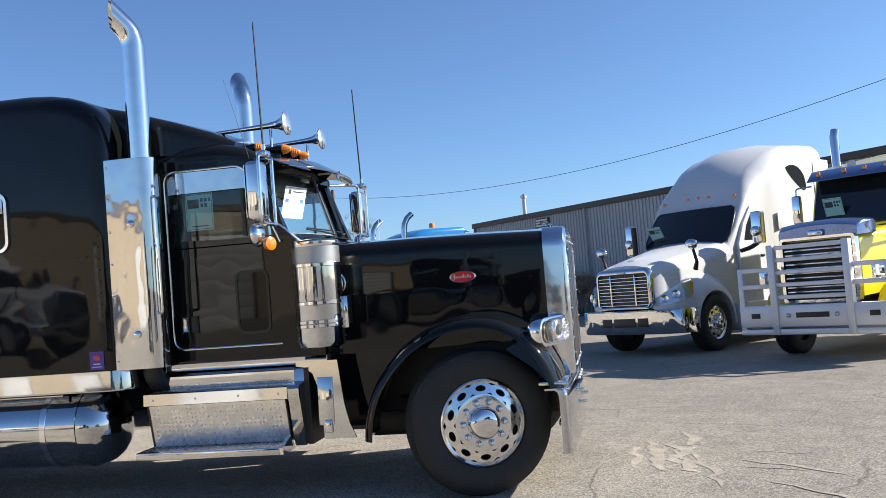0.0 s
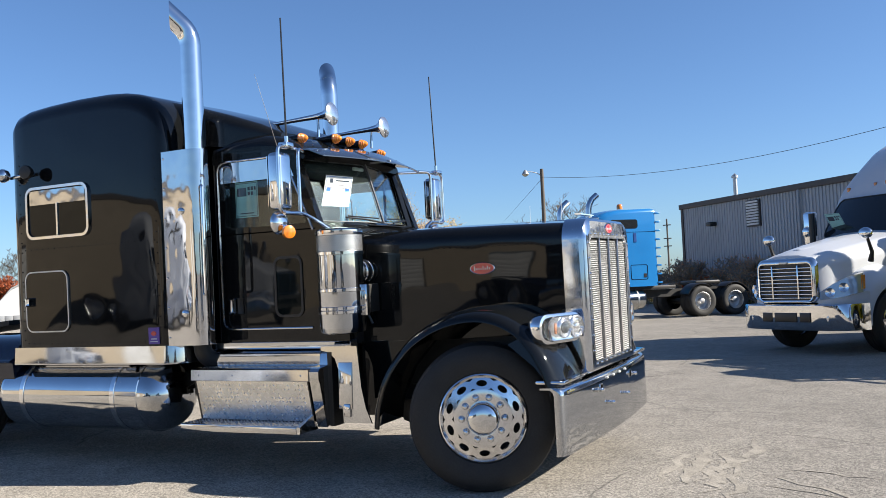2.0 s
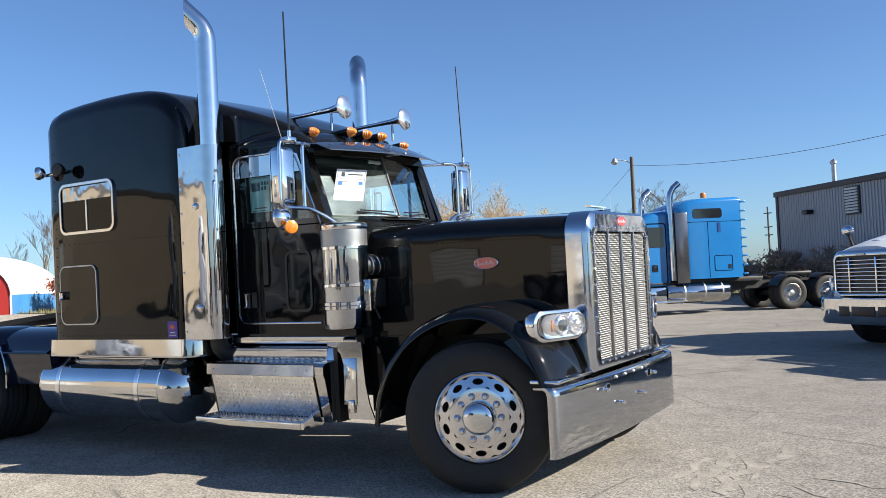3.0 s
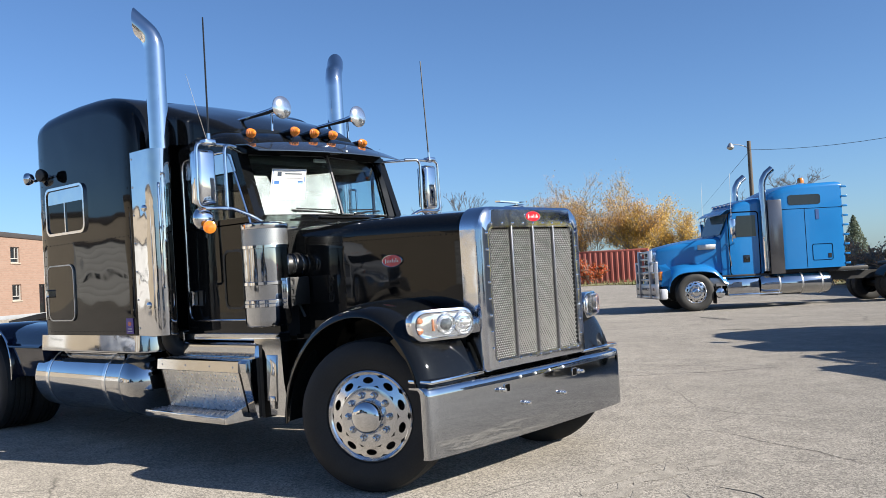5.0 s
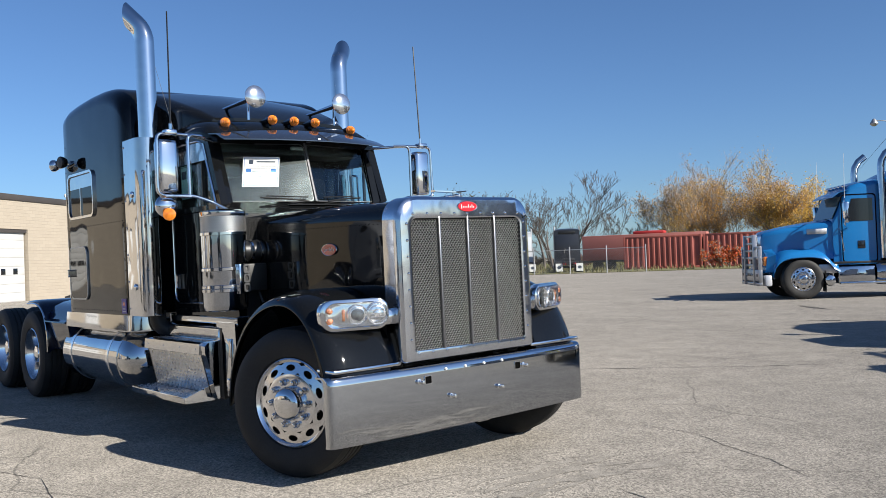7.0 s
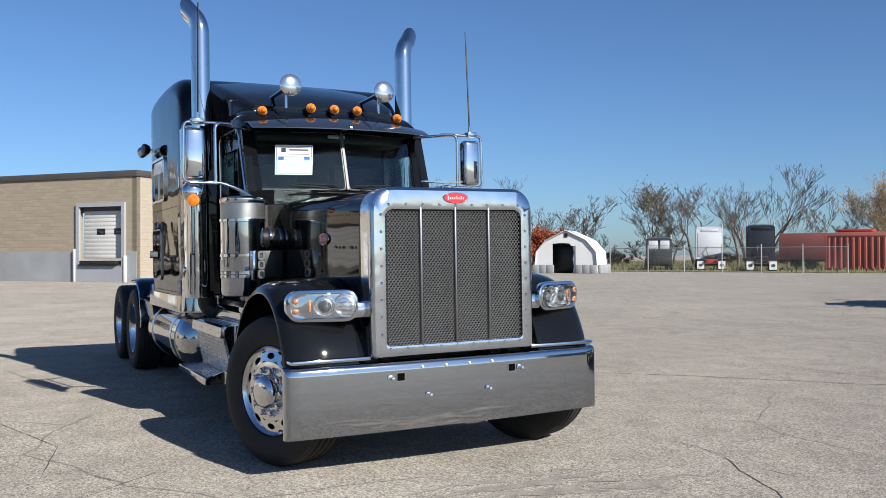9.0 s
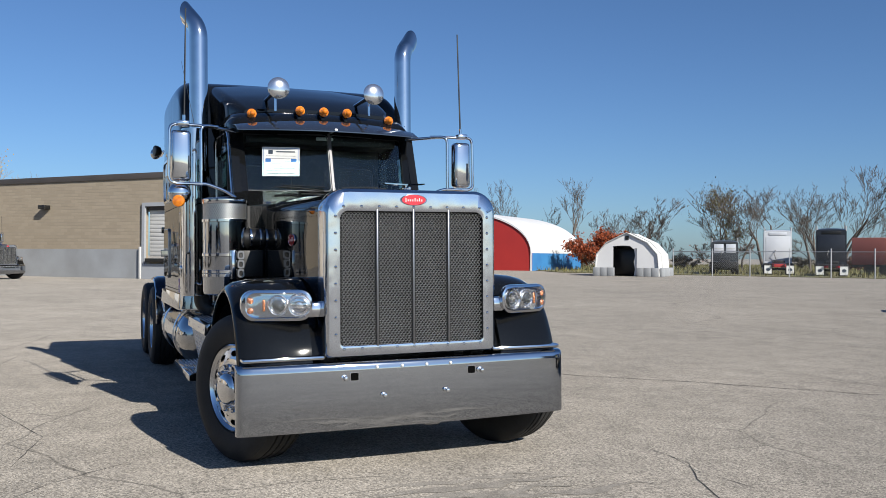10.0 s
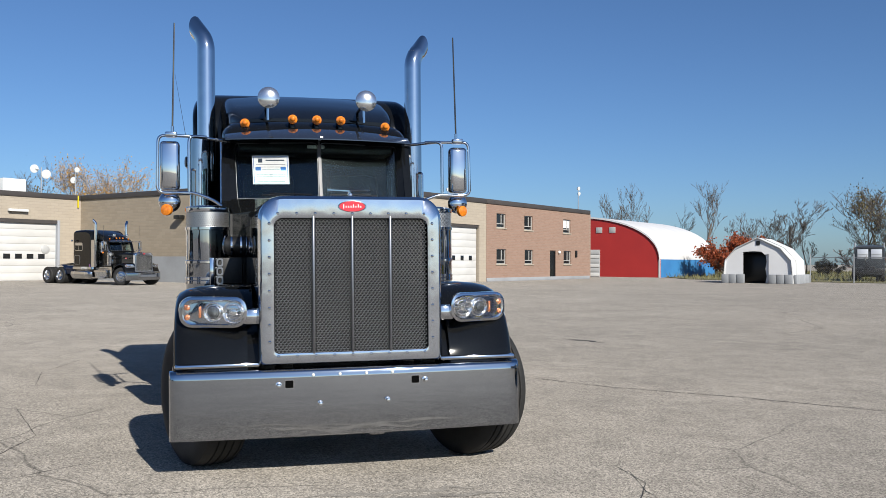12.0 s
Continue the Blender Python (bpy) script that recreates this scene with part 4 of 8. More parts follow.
# ---- long-nosed tractor unit ----
def sector_disc(bm, d_of_r, r0, r1, rc, hr, hw, count, cx, cz, y0, s):
    """A wheel disc between two radii, pierced by oval hand holes."""
    n = 16
    for q in range(count):
        mid = 2 * math.pi * (q + 0.5) / count
        half = math.pi / count
        outer, inner = [], []
        for i in range(n):
            a = 2 * math.pi * (i + 0.5) / n
            ca, sa = math.cos(a), math.sin(a)
            m = max(abs(ca), abs(sa))
            outer.append(((r0 + r1) / 2 + (r1 - r0) / 2 * ca / m, mid + half * sa / m))
            inner.append((rc + hr * ca, mid + hw / rc * sa))
        for d0 in (0.0,):
            rows = []
            for line, e in ((outer, 0.0), (inner, 0.0), (inner, -0.02)):
                rows.append([bm.verts.new((cx + r * math.cos(t), y0 + s * (d_of_r(r) + e), cz + r * math.sin(t))) for r, t in line])
            for a, b in zip(rows, rows[1:]):
                for i in range(n):
                    j = (i + 1) % n
                    bm.faces.new((a[i], a[j], b[j], b[i]))
    bmesh.ops.remove_doubles(bm, verts=bm.verts[:], dist=0.0004)


def wheel(parent, x, y, z, s, r=0.525, front=True, width=0.28, rim=0.302, lugs=10, holes=True, metal=None, twin=False, steer=0.0):
    """One wheel; y is its outer face, s the side it faces."""
    metal = metal or ALU
    bm = bmesh.new()
    k = rim / 0.325
    c, ax = (x, y, z), (0, s, 0)
    if front:
        prof = [(0.325 * k, -0.2), (0.318 * k, -0.02), (0.332 * k, 0.0), (0.336 * k, 0.008), (0.326 * k, 0.014), (0.315 * k, 0.0), (0.305 * k, -0.008)]
        turn_open(bm, prof, c, ax, 48)
        dish = lambda q: -0.008 + 0.02 * min(1, max(0, (0.305 * k - q) / (0.083 * k)))
        inner = [(0.222 * k, 0.012), (0.212 * k, 0.014), (0.14 * k, 0.016), (0.125 * k, 0.014)]
    else:
        prof = [(0.325 * k, -0.2), (0.318 * k, -0.02), (0.332 * k, 0.0), (0.336 * k, 0.008), (0.326 * k, 0.014), (0.31 * k, -0.01), (0.298 * k, -0.14), (0.29 * k, -0.165)]
        turn_open(bm, prof, c, ax, 48)
        dish = lambda q: -0.165
        inner = [(0.2 * k, -0.165), (0.13 * k, -0.165), (0.12 * k, -0.16)]
    r1 = prof[-1][0]
    if holes:
        sector_disc(bm, dish, inner[0][0], r1, (inner[0][0] + r1) / 2, 0.0235 * k, 0.041 * k, 10, x, z, y, s)
    else:
        turn_open(bm, [(r1, dish(r1)), (inner[0][0], dish(inner[0][0]))], c, ax, 48)
    turn_open(bm, inner, c, ax, 48)
    w = part("wheel", bm, metal, parent, "polished aluminium wheel", m=Matrix.Translation((x, y - s * 0.12, 0)) @ pose(0, 0, 0, 0, 0, steer) @ Matrix.Translation((-x, -y + s * 0.12, 0)))
    e = inner[-1][1]
    cap = [(0.128 * k, e - 0.01), (0.126 * k, e + 0.03), (0.118 * k, e + 0.055), (0.1 * k, e + 0.072), (0.07 * k, e + 0.08), (0.03 * k, e + 0.083), (0.0, e + 0.0835)] if front else \
          [(0.118 * k, e - 0.01), (0.112 * k, e + 0.1), (0.1 * k, e + 0.13), (0.06 * k, e + 0.14), (0.0, e + 0.142)]
    part("hub_cap", turn_profile(bmesh.new(), cap, c, ax, 32), CHROME if metal is ALU else metal, w, "chrome hub cap")
    part("dark_backing", turn_profile(bmesh.new(), [(0.0, -0.2), (0.31 * k, -0.2), (0.31 * k, -0.19), (0.0, -0.19)], c, ax, 24), CHASSIS, w)
    if lugs:
        nut = settle(turn_profile(bmesh.new(), [(0.027, 0.0), (0.025, 0.008), (0.021, 0.012), (0.021, 0.036), (0.014, 0.048), (0.0, 0.051)], (0, 0, 0), ax, 10), "lug_nut", CHROME)
        for q in range(lugs):
            a = 2 * math.pi * q / lugs
            part("lug_nut", nut, None, w, m=Matrix.Translation((x + 0.163 * k * math.cos(a), y + s * inner[0][1], z + 0.163 * k * math.sin(a))))
    # tyre: bulging wall, shoulder, grooved tread
    h, d = r - rim, width
    prof = [(rim + 0.004, -0.012), (rim + 0.02, 0.012), (rim + h * 0.35, 0.03), (rim + h * 0.6, 0.032), (rim + h * 0.82, 0.02), (rim + h * 0.86, 0.012), (rim + h * 0.93, 0.004), (r - 0.012, -0.012), (r, -0.035)]
    g = d / 5
    for q in range(1, 5):
        e = -0.01 - g * q
        prof += [(r, e + 0.009), (r - 0.012, e + 0.006), (r - 0.012, e - 0.006), (r, e - 0.009)]
    prof += [(r, -d + 0.03), (r - 0.012, -d + 0.01), (rim + h * 0.6, -d - 0.02), (rim, -d + 0.012)]
    ty = bmesh.new()
    turn_open(ty, prof, c, ax, 64)
    part("tyre", ty, RUBBER, w, "worn black rubber tyre")
    if twin:
        ty = bmesh.new()
        turn_open(ty, prof, (x, y - s * (d + 0.06), z), ax, 40)
        part("tyre", ty, RUBBER, w, "inner twin tyre")
    return w


def turn_open(bm, profile, center, axis, n=32):
    a = Vector(axis).normalized()
    return loft(bm, [ring(Vector(center) + a * d, a, max(q, 0.0005), n) for q, d in profile], cap=False)


def dome_rivets(name, spots, axis, parent, r=0.009, h=0.006, mat=None):
    """Rows of small rivets, too small to pick apart, in one mesh."""
    v, f = [], []
    q = Vector(axis).to_track_quat("Z", "Y")
    for p in spots:
        o = len(v)
        for rr, hh in ((1.0, 0.0), (0.75, 0.7)):
            v += [Vector(p) + q @ Vector((r * rr * math.cos(i * 1.0472), r * rr * math.sin(i * 1.0472), h * hh)) for i in range(6)]
        v.append(Vector(p) + q @ Vector((0, 0, h)))
        for i in range(6):
            j = (i + 1) % 6
            f += [(o + i, o + j, o + 6 + j, o + 6 + i), (o + 6 + i, o + 6 + j, o + 12)]
    ob = part(name, mesh_from(name, v, f, mat or CHROME, True), None, parent)
    return tagged(ob, kind="stuff")


def half_ring(w, zb, zt, rad, crown=0.03, n=9):
    """A closed section in y and z: flat sides, rounded shoulders, a slightly crowned top."""
    pts = [(-w, zb), (-w, (zb + zt) / 2)]
    for i in range(n + 1):
        a = math.pi - math.pi / 2 * i / n
        pts.append((-w + rad + rad * math.cos(a), zt - rad + rad * math.sin(a)))
    mid = [(-w + rad) * 0.5, 0, (w - rad) * 0.5]
    pts += [(y, zt + crown * (1 - (y / w) ** 2)) for y in mid]
    for i in range(n + 1):
        a = math.pi / 2 - math.pi / 2 * i / n
        pts.append((w - rad + rad * math.cos(a), zt - rad + rad * math.sin(a)))
    return pts + [(w, (zb + zt) / 2), (w, zb)]


def body_of(rows):
    """A body lofted through stations (x, half width, bottom, top, shoulder radius, crown)."""
    return loft(bmesh.new(), [[(x, y, z) for y, z in half_ring(w, zb, zt, rad, crown)] for x, w, zb, zt, rad, crown in rows])


def smooth_path(pts, n=4):
    """A finer line through the same points, rounded between them."""
    out = []
    for i in range(len(pts) - 1):
        p = [Vector(pts[min(max(k, 0), len(pts) - 1)]) for k in (i - 1, i, i + 1, i + 2)]
        for q in range(n):
            t = q / n
            out.append(tuple(0.5 * (2 * p[1] + (p[2] - p[0]) * t + (2 * p[0] - 5 * p[1] + 4 * p[2] - p[3]) * t * t + (3 * p[1] - p[0] - 3 * p[2] + p[3]) * t ** 3)))
    return out + [tuple(pts[-1])]


def quad_slab(pts, t):
    """A thin pane on four corners."""
    p = [Vector(q) for q in pts]
    nrm = (p[1] - p[0]).cross(p[3] - p[0]).normalized() * t
    return loft(bmesh.new(), [p, [q + nrm for q in p]])


def lofted_panel(rows, t):
    """A curved sheet through rows of points, with thickness t downward."""
    bm = bmesh.new()
    rings = [[Vector(p) for p in r] + [Vector(p) - Vector((0, 0, t)) for p in r[::-1]] for r in rows]
    return loft(bm, rings)


def diamond_plate(bm, u0, u1, w0, w1, place, pitch=0.034):
    """Small raised diamonds, turned by turns, on a plane given by place(u, w, height)."""
    rows, cols = int((w1 - w0) / pitch), int((u1 - u0) / pitch)
    v, f = [], []
    for i in range(rows):
        for j in range(cols):
            cu, cw = u0 + (j + 0.5) * pitch, w0 + (i + 0.5) * pitch
            a = 0.785 if (i + j) % 2 else -0.785
            l, b = 0.0165, 0.0058
            o = len(v)
            for x, y, h in ((-l, 0, 0), (0, -b, 0), (l, 0, 0), (0, b, 0), (0, 0, 0.0045)):
                v.append(place(cu + x * math.cos(a) - y * math.sin(a), cw + x * math.sin(a) + y * math.cos(a), h))
            f += [(o, o + 1, o + 4), (o + 1, o + 2, o + 4), (o + 2, o + 3, o + 4), (o + 3, o, o + 4)]
    return v, f


def oval(w, h, n=24):
    return [(w * math.cos(2 * math.pi * i / n), h * math.sin(2 * math.pi * i / n)) for i in range(n)]


def badge(parent, m, w, h):
    """Red oval maker's badge with a bright rim; the word on it is only a row of plain bars."""
    b = part("badge", loft(bmesh.new(), [[(x * k, y * k, z) for x, y in oval(w, h)] for k, z in ((1, 0), (1, 0.004), (0.96, 0.008), (0.9, 0.006))]), CHROME, parent, "red oval badge with a bright rim", m=m)
    part("enamel", loft(bmesh.new(), [[(x, y, z) for x, y in oval(w * 0.9, h * 0.88)] for z in (0.0062, 0.0085)]), REDLENS, b, m=Matrix())
    bars = bmesh.new()
    for q in range(8):
        x = (q - 3.5) * w * 0.17
        box(bars, x - w * 0.03, x + w * 0.03, -h * (0.38 if q == 0 else 0.24), h * (0.36 if q in (0, 4, 6) else 0.1), 0.0086, 0.0092)
    part("bars", bars, PAPER, b, m=Matrix())


def pierced_band(c, r, z0, z1, nc, nr, mat=None):
    """A round band of punched sheet, its holes staggered from row to row."""
    v, f = [], []
    da, dz = 2 * math.pi / nc, (z1 - z0) / nr
    for i in range(nr):
        for j in range(nc):
            a0, zc, o = (j + 0.5 * (i % 2)) * da, z0 + (i + 0.5) * dz, len(v)
            for k in (0, 1):
                for q in range(8):
                    t = q * math.pi / 4 + math.pi / 8
                    ca, sa = math.cos(t), math.sin(t)
                    e = 0.5 / max(abs(ca), abs(sa)) if k == 0 else 0.29
                    a, z = a0 + da * e * ca, zc + dz * e * sa
                    v.append((c[0] + r * math.cos(a), c[1] + r * math.sin(a), z))
            f += [(o + q, o + (q + 1) % 8, o + 8 + (q + 1) % 8, o + 8 + q) for q in range(8)]
    return mesh_from("intake_screen", v, f, mat or MESHBAND)


MESHBAND = material("pierced_band", (0.72, 0.72, 0.7), 0.36, 0.9)
SHELL = material("hand_polished_chrome", (0.68, 0.7, 0.74), 0.09, 1.0, color2=(0.62, 0.64, 0.68), scale=4, wave=0.3, wave_scale=3.5, rough2=0.14)
BOWL = material("silvered_reflector", (0.84, 0.84, 0.84), 0.14, 0.95, scale=20)
LAMPGREY = material("lamp_housing_grey", (0.68, 0.69, 0.71), 0.22, 0.9, scale=20)
LENSDARK = material("projector_glass", (0.05, 0.055, 0.06), 0.04, coat=1.0, scale=20)
SIGNAL = material("orange_pink_lens", (0.2, 0.078, 0.035), 0.15, coat=1.0, scale=20)
POSTGREY = material("grey_screen_trim", (0.12, 0.12, 0.125), 0.45, 0.3, scale=8)
BARGREY = material("grey_steel_bar", (0.33, 0.33, 0.34), 0.3, 1.0, scale=6)
LEAN = pose(0, 0, 0, 0.8, 0, 0)


def long_nose_tractor(m, label):
    T = thing("tractor_unit", m, label, "truck")
    BASE[0] = LEAN
    P = lambda name, bm, mat, lab="", parent=T, mm=None: part(name, bm, mat, parent, lab, mm)

    # frame, axles, deck behind the cab
    for s in (-1, 1):
        P("frame_rail", one(-8.2, 0.45, s * 0.43 - 0.04, s * 0.43 + 0.04, 0.72, 0.98, bevel=0.01), CHASSIS)
    for x in (-7.4, -6.04, 0):
        P("axle", rod(bmesh.new(), (x, -0.85, 0.52), (x, 0.85, 0.52), 0.09, n=12), CHASSIS)
    for x in (-7.4, -6.04):
        P("differential", ball(bmesh.new(), (x, 0, 0.55), 0.26), CHASSIS)
    # guessed underbody parts, added to block light leaking in below the bumper
    P("front_crossmember", box(bmesh.new(), 0.12, 0.46, -0.95, 0.95, 0.46, 0.72, bevel=0.03), CHASSIS)
    P("oil_sump", box(bmesh.new(), -1.1, 0.0, -0.34, 0.34, 0.34, 0.6, bevel=0.06), CHASSIS)
    for s in (-1, 1):
        P("leaf_spring", tube(bmesh.new(), [(-0.75, s * 0.45, 0.66), (-0.4, s * 0.45, 0.58), (0, s * 0.45, 0.55), (0.35, s * 0.45, 0.6), (0.5, s * 0.45, 0.68)], 0.05, 8), CHASSIS)
        P("inner_arch", box(bmesh.new(), -0.85, 0.5, min(s * 0.5, s * 0.62), max(s * 0.5, s * 0.62), 0.7, 1.1, bevel=0.03), CHASSIS)
    P("engine_block", one(-1.2, 0.3, -0.45, 0.45, 0.55, 1.15, bevel=0.05), CHASSIS)
    P("transmission", rod(bmesh.new(), (-2.4, 0, 0.7), (-1.1, 0, 0.75), 0.2, 0.3, 14), CHASSIS)
    P("drive_shaft", rod(bmesh.new(), (-6.0, 0, 0.6), (-2.4, 0, 0.7), 0.06, n=10), CHASSIS)
    fw = P("fifth_wheel", loft(bmesh.new(), [[(-7.2, y, z) for y, z in ((-.45, 1.12), (.45, 1.12), (.45, 1.18), (-.45, 1.18))], [(-6.3, y, z) for y, z in ((-.5, 1.2), (.5, 1.2), (.5, 1.26), (-.5, 1.26))], [(-5.75, y, z) for y, z in ((-.4, 1.26), (.4, 1.26), (.4, 1.31), (-.4, 1.31))]]), CHASSIS, "black greased fifth wheel plate")
    P("deck_plate", one(-5.4, -4.7, -0.5, 0.5, 0.99, 1.02), TREAD)
    for s in (-1, 1):
        for x in (-6.04, -7.4):
            wheel(T, x, s * 1.2, 0.525, s, front=False, lugs=10, twin=True)
        wheel(T, -0.045, s * 1.135, 0.525, s, steer=23)
        # rear quarter fender with its box
        path = [(-5.44 + 0.0, 0.62), (-5.44, 0.8), (-5.5, 0.98), (-5.6, 1.09), (-5.75, 1.155), (-5.95, 1.175), (-6.2, 1.17)]
        path = smooth_path(path, 3)
        rows = [[(x, s * 0.62, z + 0.02), (x, s * 1.14, z + 0.02), (x, s * 1.185, z), (x, s * 1.19, z - 0.03), (x, s * 1.17, z - 0.03), (x, s * 1.13, z), (x, s * 0.62, z)] for x, z in path]
        P("rear_fender", loft(bmesh.new(), rows), NAVY, "glossy dark navy quarter fender")
        sec = [(0.6, 1.19), (0.84, 1.185), (0.96, 1.165), (1.05, 1.125), (1.115, 1.06), (1.15, 0.985), (1.195, 0.965), (1.2, 0.95), (1.165, 0.94), (1.15, 0.8), (1.125, 0.64), (0.6, 0.64)]
        P("fender_box", loft(bmesh.new(), [[(x + (0.06 if z < 0.97 else 0) * e, s * y, z) for y, z in sec] for x, e in ((-5.55, 0.5), (-5.3, 0), (-4.74, 0))]), NAVY, "glossy dark navy deck box with a rolled shoulder")
        P("fender_trim", tube(bmesh.new(), [(x + 0.004, s * 1.19, z - 0.02) for x, z in path], 0.012, 6), STEEL)
        # fuel tank under the sleeper, with straps
        tank = turn_profile(bmesh.new(), [(0.05, 0), (0.2, 0.012), (0.29, 0.05), (0.318, 0.11), (0.32, 0.14), (0.32, 1.78), (0.328, 1.784), (0.328, 1.81), (0.32, 1.814), (0.312, 1.87), (0.29, 1.93), (0.25, 1.985), (0.19, 2.03), (0.12, 2.058), (0.05, 2.07), (0.0, 2.072)], (-5.0, s * 0.87, 0.635), (1, 0, 0), 48)
        tk = P("fuel_tank", tank, PLATE, "polished cylindrical fuel tank")
        for x in (-4.63, -3.5):
            P("tank_strap", turn_profile(bmesh.new(), [(0.321, 0), (0.327, 0.003), (0.327, 0.05), (0.321, 0.053)], (x, s * 0.87, 0.635), (1, 0, 0), 48), ALU, "", tk, Matrix())
        P("filler_cap", rod(bmesh.new(), (-3.95, s * 1.0, 0.93), (-3.95, s * 1.05, 1.0), 0.06, n=16), ALU, "", tk, Matrix())
        P("tank_step", loft(bmesh.new(), [[(x, s * 0.84, z), (x, s * 1.12, z - 0.012), (x, s * 1.12, z - 0.02), (x, s * 0.84, z - 0.012)] for x, z in ((-4.35, 0.925), (-3.32, 0.925))]), STEEL, "thin polished plate on the tank")
        P("tank_bracket", one(-4.1, -3.1, s * 0.86 - 0.06, s * 0.86 + 0.06, 0.9, 1.0), DARK)
        # sleeper foot trim
        P("sleeper_trim", loft(bmesh.new(), [[(-4.65, s * 0.9, z), (-4.66, s * (1.19 + e), z), (-2.86, s * (1.19 + e), z), (-2.78 + e, s * (1.15 + e), z), (-2.72 + e, s * 1.05, z), (-2.7, s * 0.9, z)] for z, e in ((0.93, 0.012), (0.945, 0.012), (1.085, 0.0))]), PLATE, "polished steel skirt under the sleeper")
    # sleeper
    sl = P("sleeper", body_of([(-4.665, 1.09, 1.14, 3.12, 0.12, 0.01), (-4.655, 1.13, 1.105, 3.185, 0.15, 0.01), (-4.63, 1.155, 1.09, 3.235, 0.17, 0.01), (-4.58, 1.167, 1.085, 3.27, 0.17, 0.01), (-4.45, 1.17, 1.085, 3.3, 0.17, 0.01), (-4.2, 1.17, 1.085, 3.318, 0.17, 0.01), (-3.85, 1.17, 1.085, 3.33, 0.17, 0.01), (-3.5, 1.17, 1.085, 3.326, 0.17, 0.01),
                               (-3.3, 1.17, 1.085, 3.308, 0.17, 0.01), (-3.15, 1.17, 1.085, 3.277, 0.17, 0.01), (-3.04, 1.17, 1.085, 3.237, 0.17, 0.01), (-2.95, 1.17, 1.085, 3.185, 0.17, 0.01), (-2.885, 1.166, 1.085, 3.125, 0.165, 0.012), (-2.835, 1.155, 1.085, 3.045, 0.16, 0.02), (-2.805, 1.13, 1.085, 2.95, 0.15, 0.03), (-2.79, 1.1, 1.1, 2.88, 0.12, 0.03)]), BLACK, "glossy black sleeper box")
    for s in (-1, 1):
        y = s * 1.171
        win = P("sleeper_window", prism(bmesh.new(), rounded(-4.42, -3.7, 2.105, 2.52, 0.06), "y", y, y + s * 0.006), DEEPTINT, "dark sliding sleeper window in a bright frame", sl, Matrix())
        P("window_frame", frame_of(bmesh.new(), rounded(-4.455, -3.665, 2.07, 2.55, 0.085), rounded(-4.43, -3.69, 2.095, 2.525, 0.065), "y", y - s * 0.002, y + s * 0.02), ALU, "", win, Matrix())
        P("window_bar", one(-4.07, -4.05, y, y + s * 0.016, 2.1, 2.39), ALU, "", win, Matrix())
        P("upper_pane", one(-4.41, -3.71, y + s * 0.006, y + s * 0.009, 2.385, 2.515), STEEL, "polished steel strip", win, Matrix())
        hat = P("luggage_hatch", prism(bmesh.new(), rounded(-4.49, -3.97, 1.235, 1.765, 0.07), "y", y, y + s * 0.012), BLACK, "black luggage hatch with a bright seal", sl, Matrix())
        P("hatch_seal", frame_of(bmesh.new(), rounded(-4.503, -3.957, 1.222, 1.778, 0.082), rounded(-4.491, -3.969, 1.234, 1.766, 0.071), "y", y, y + s * 0.014), DULL, "", hat, Matrix())
        P("hatch_latch", box(bmesh.new(), -4.47, -4.42, y, y + s * 0.04, 1.47, 1.53, bevel=0.01), CHROME, "", hat, Matrix())
        for x in (-4.6, -4.33):
            lamp = P("flood_lamp", turn_profile(bmesh.new(), [(0.015, 0.0), (0.045, 0.015), (0.062, 0.05), (0.064, 0.075), (0.058, 0.085), (0.0, 0.09)], (x, s * 1.22, 2.68), (-1 if x < -4.5 else 0.2, s * 0.9, 0.0), 18), CHROME if x < -4.5 else DARK, "chrome-backed round flood lamp", sl, Matrix())
        P("lamp_bracket", rod(bmesh.new(), (-4.62, s * 1.2, 2.66), (-4.32, s * 1.2, 2.68), 0.016, n=8), CHROME, "", sl, Matrix())
        seam = [(-4.62 + 0.001, s * 1.1715, 1.1), (-4.62 + 0.001, s * 1.1715, 2.98)]
        spots = [(-4.55, s * 1.171, 1.15 + 0.09 * q) for q in range(20)] + [(-4.5 + 0.075 * q, s * 1.171, 1.98) for q in range(23)] + [(-4.5 + 0.075 * q, s * 1.171, 1.12) for q in range(22)] + [(-2.9, s * 1.171, 1.15 + 0.09 * q) for q in range(18)]
        dome_rivets("rivets", spots, (0, s, 0), sl, 0.006, 0.003, BLACK).matrix_basis = Matrix()
    P("roof_fairing", body_of([(-3.1, 0.9, 2.9, 3.25, 0.12, 0.03), (-2.8, 0.88, 2.8, 3.17, 0.12, 0.03), (-2.4, 0.84, 2.75, 3.04, 0.1, 0.03), (-2.1, 0.78, 2.75, 2.93, 0.08, 0.03), (-1.92, 0.7, 2.75, 2.84, 0.05, 0.02)]), BLACK, "black roof fairing over the cab")

    # cab shell
    hole = [(-2.4, 2.05), (-2.0, 2.04), (-1.585, 2.04), (-1.6, 2.12), (-1.72, 2.5), (-1.78, 2.55), (-2.3, 2.55), (-2.4, 2.46)]
    rim = [(-2.5, 1.07), (-1.22, 1.07), (-1.22, 1.92), (-1.46, 2.03), (-1.67, 2.6), (-1.85, 2.66), (-2.45, 2.68), (-2.5, 2.6)]
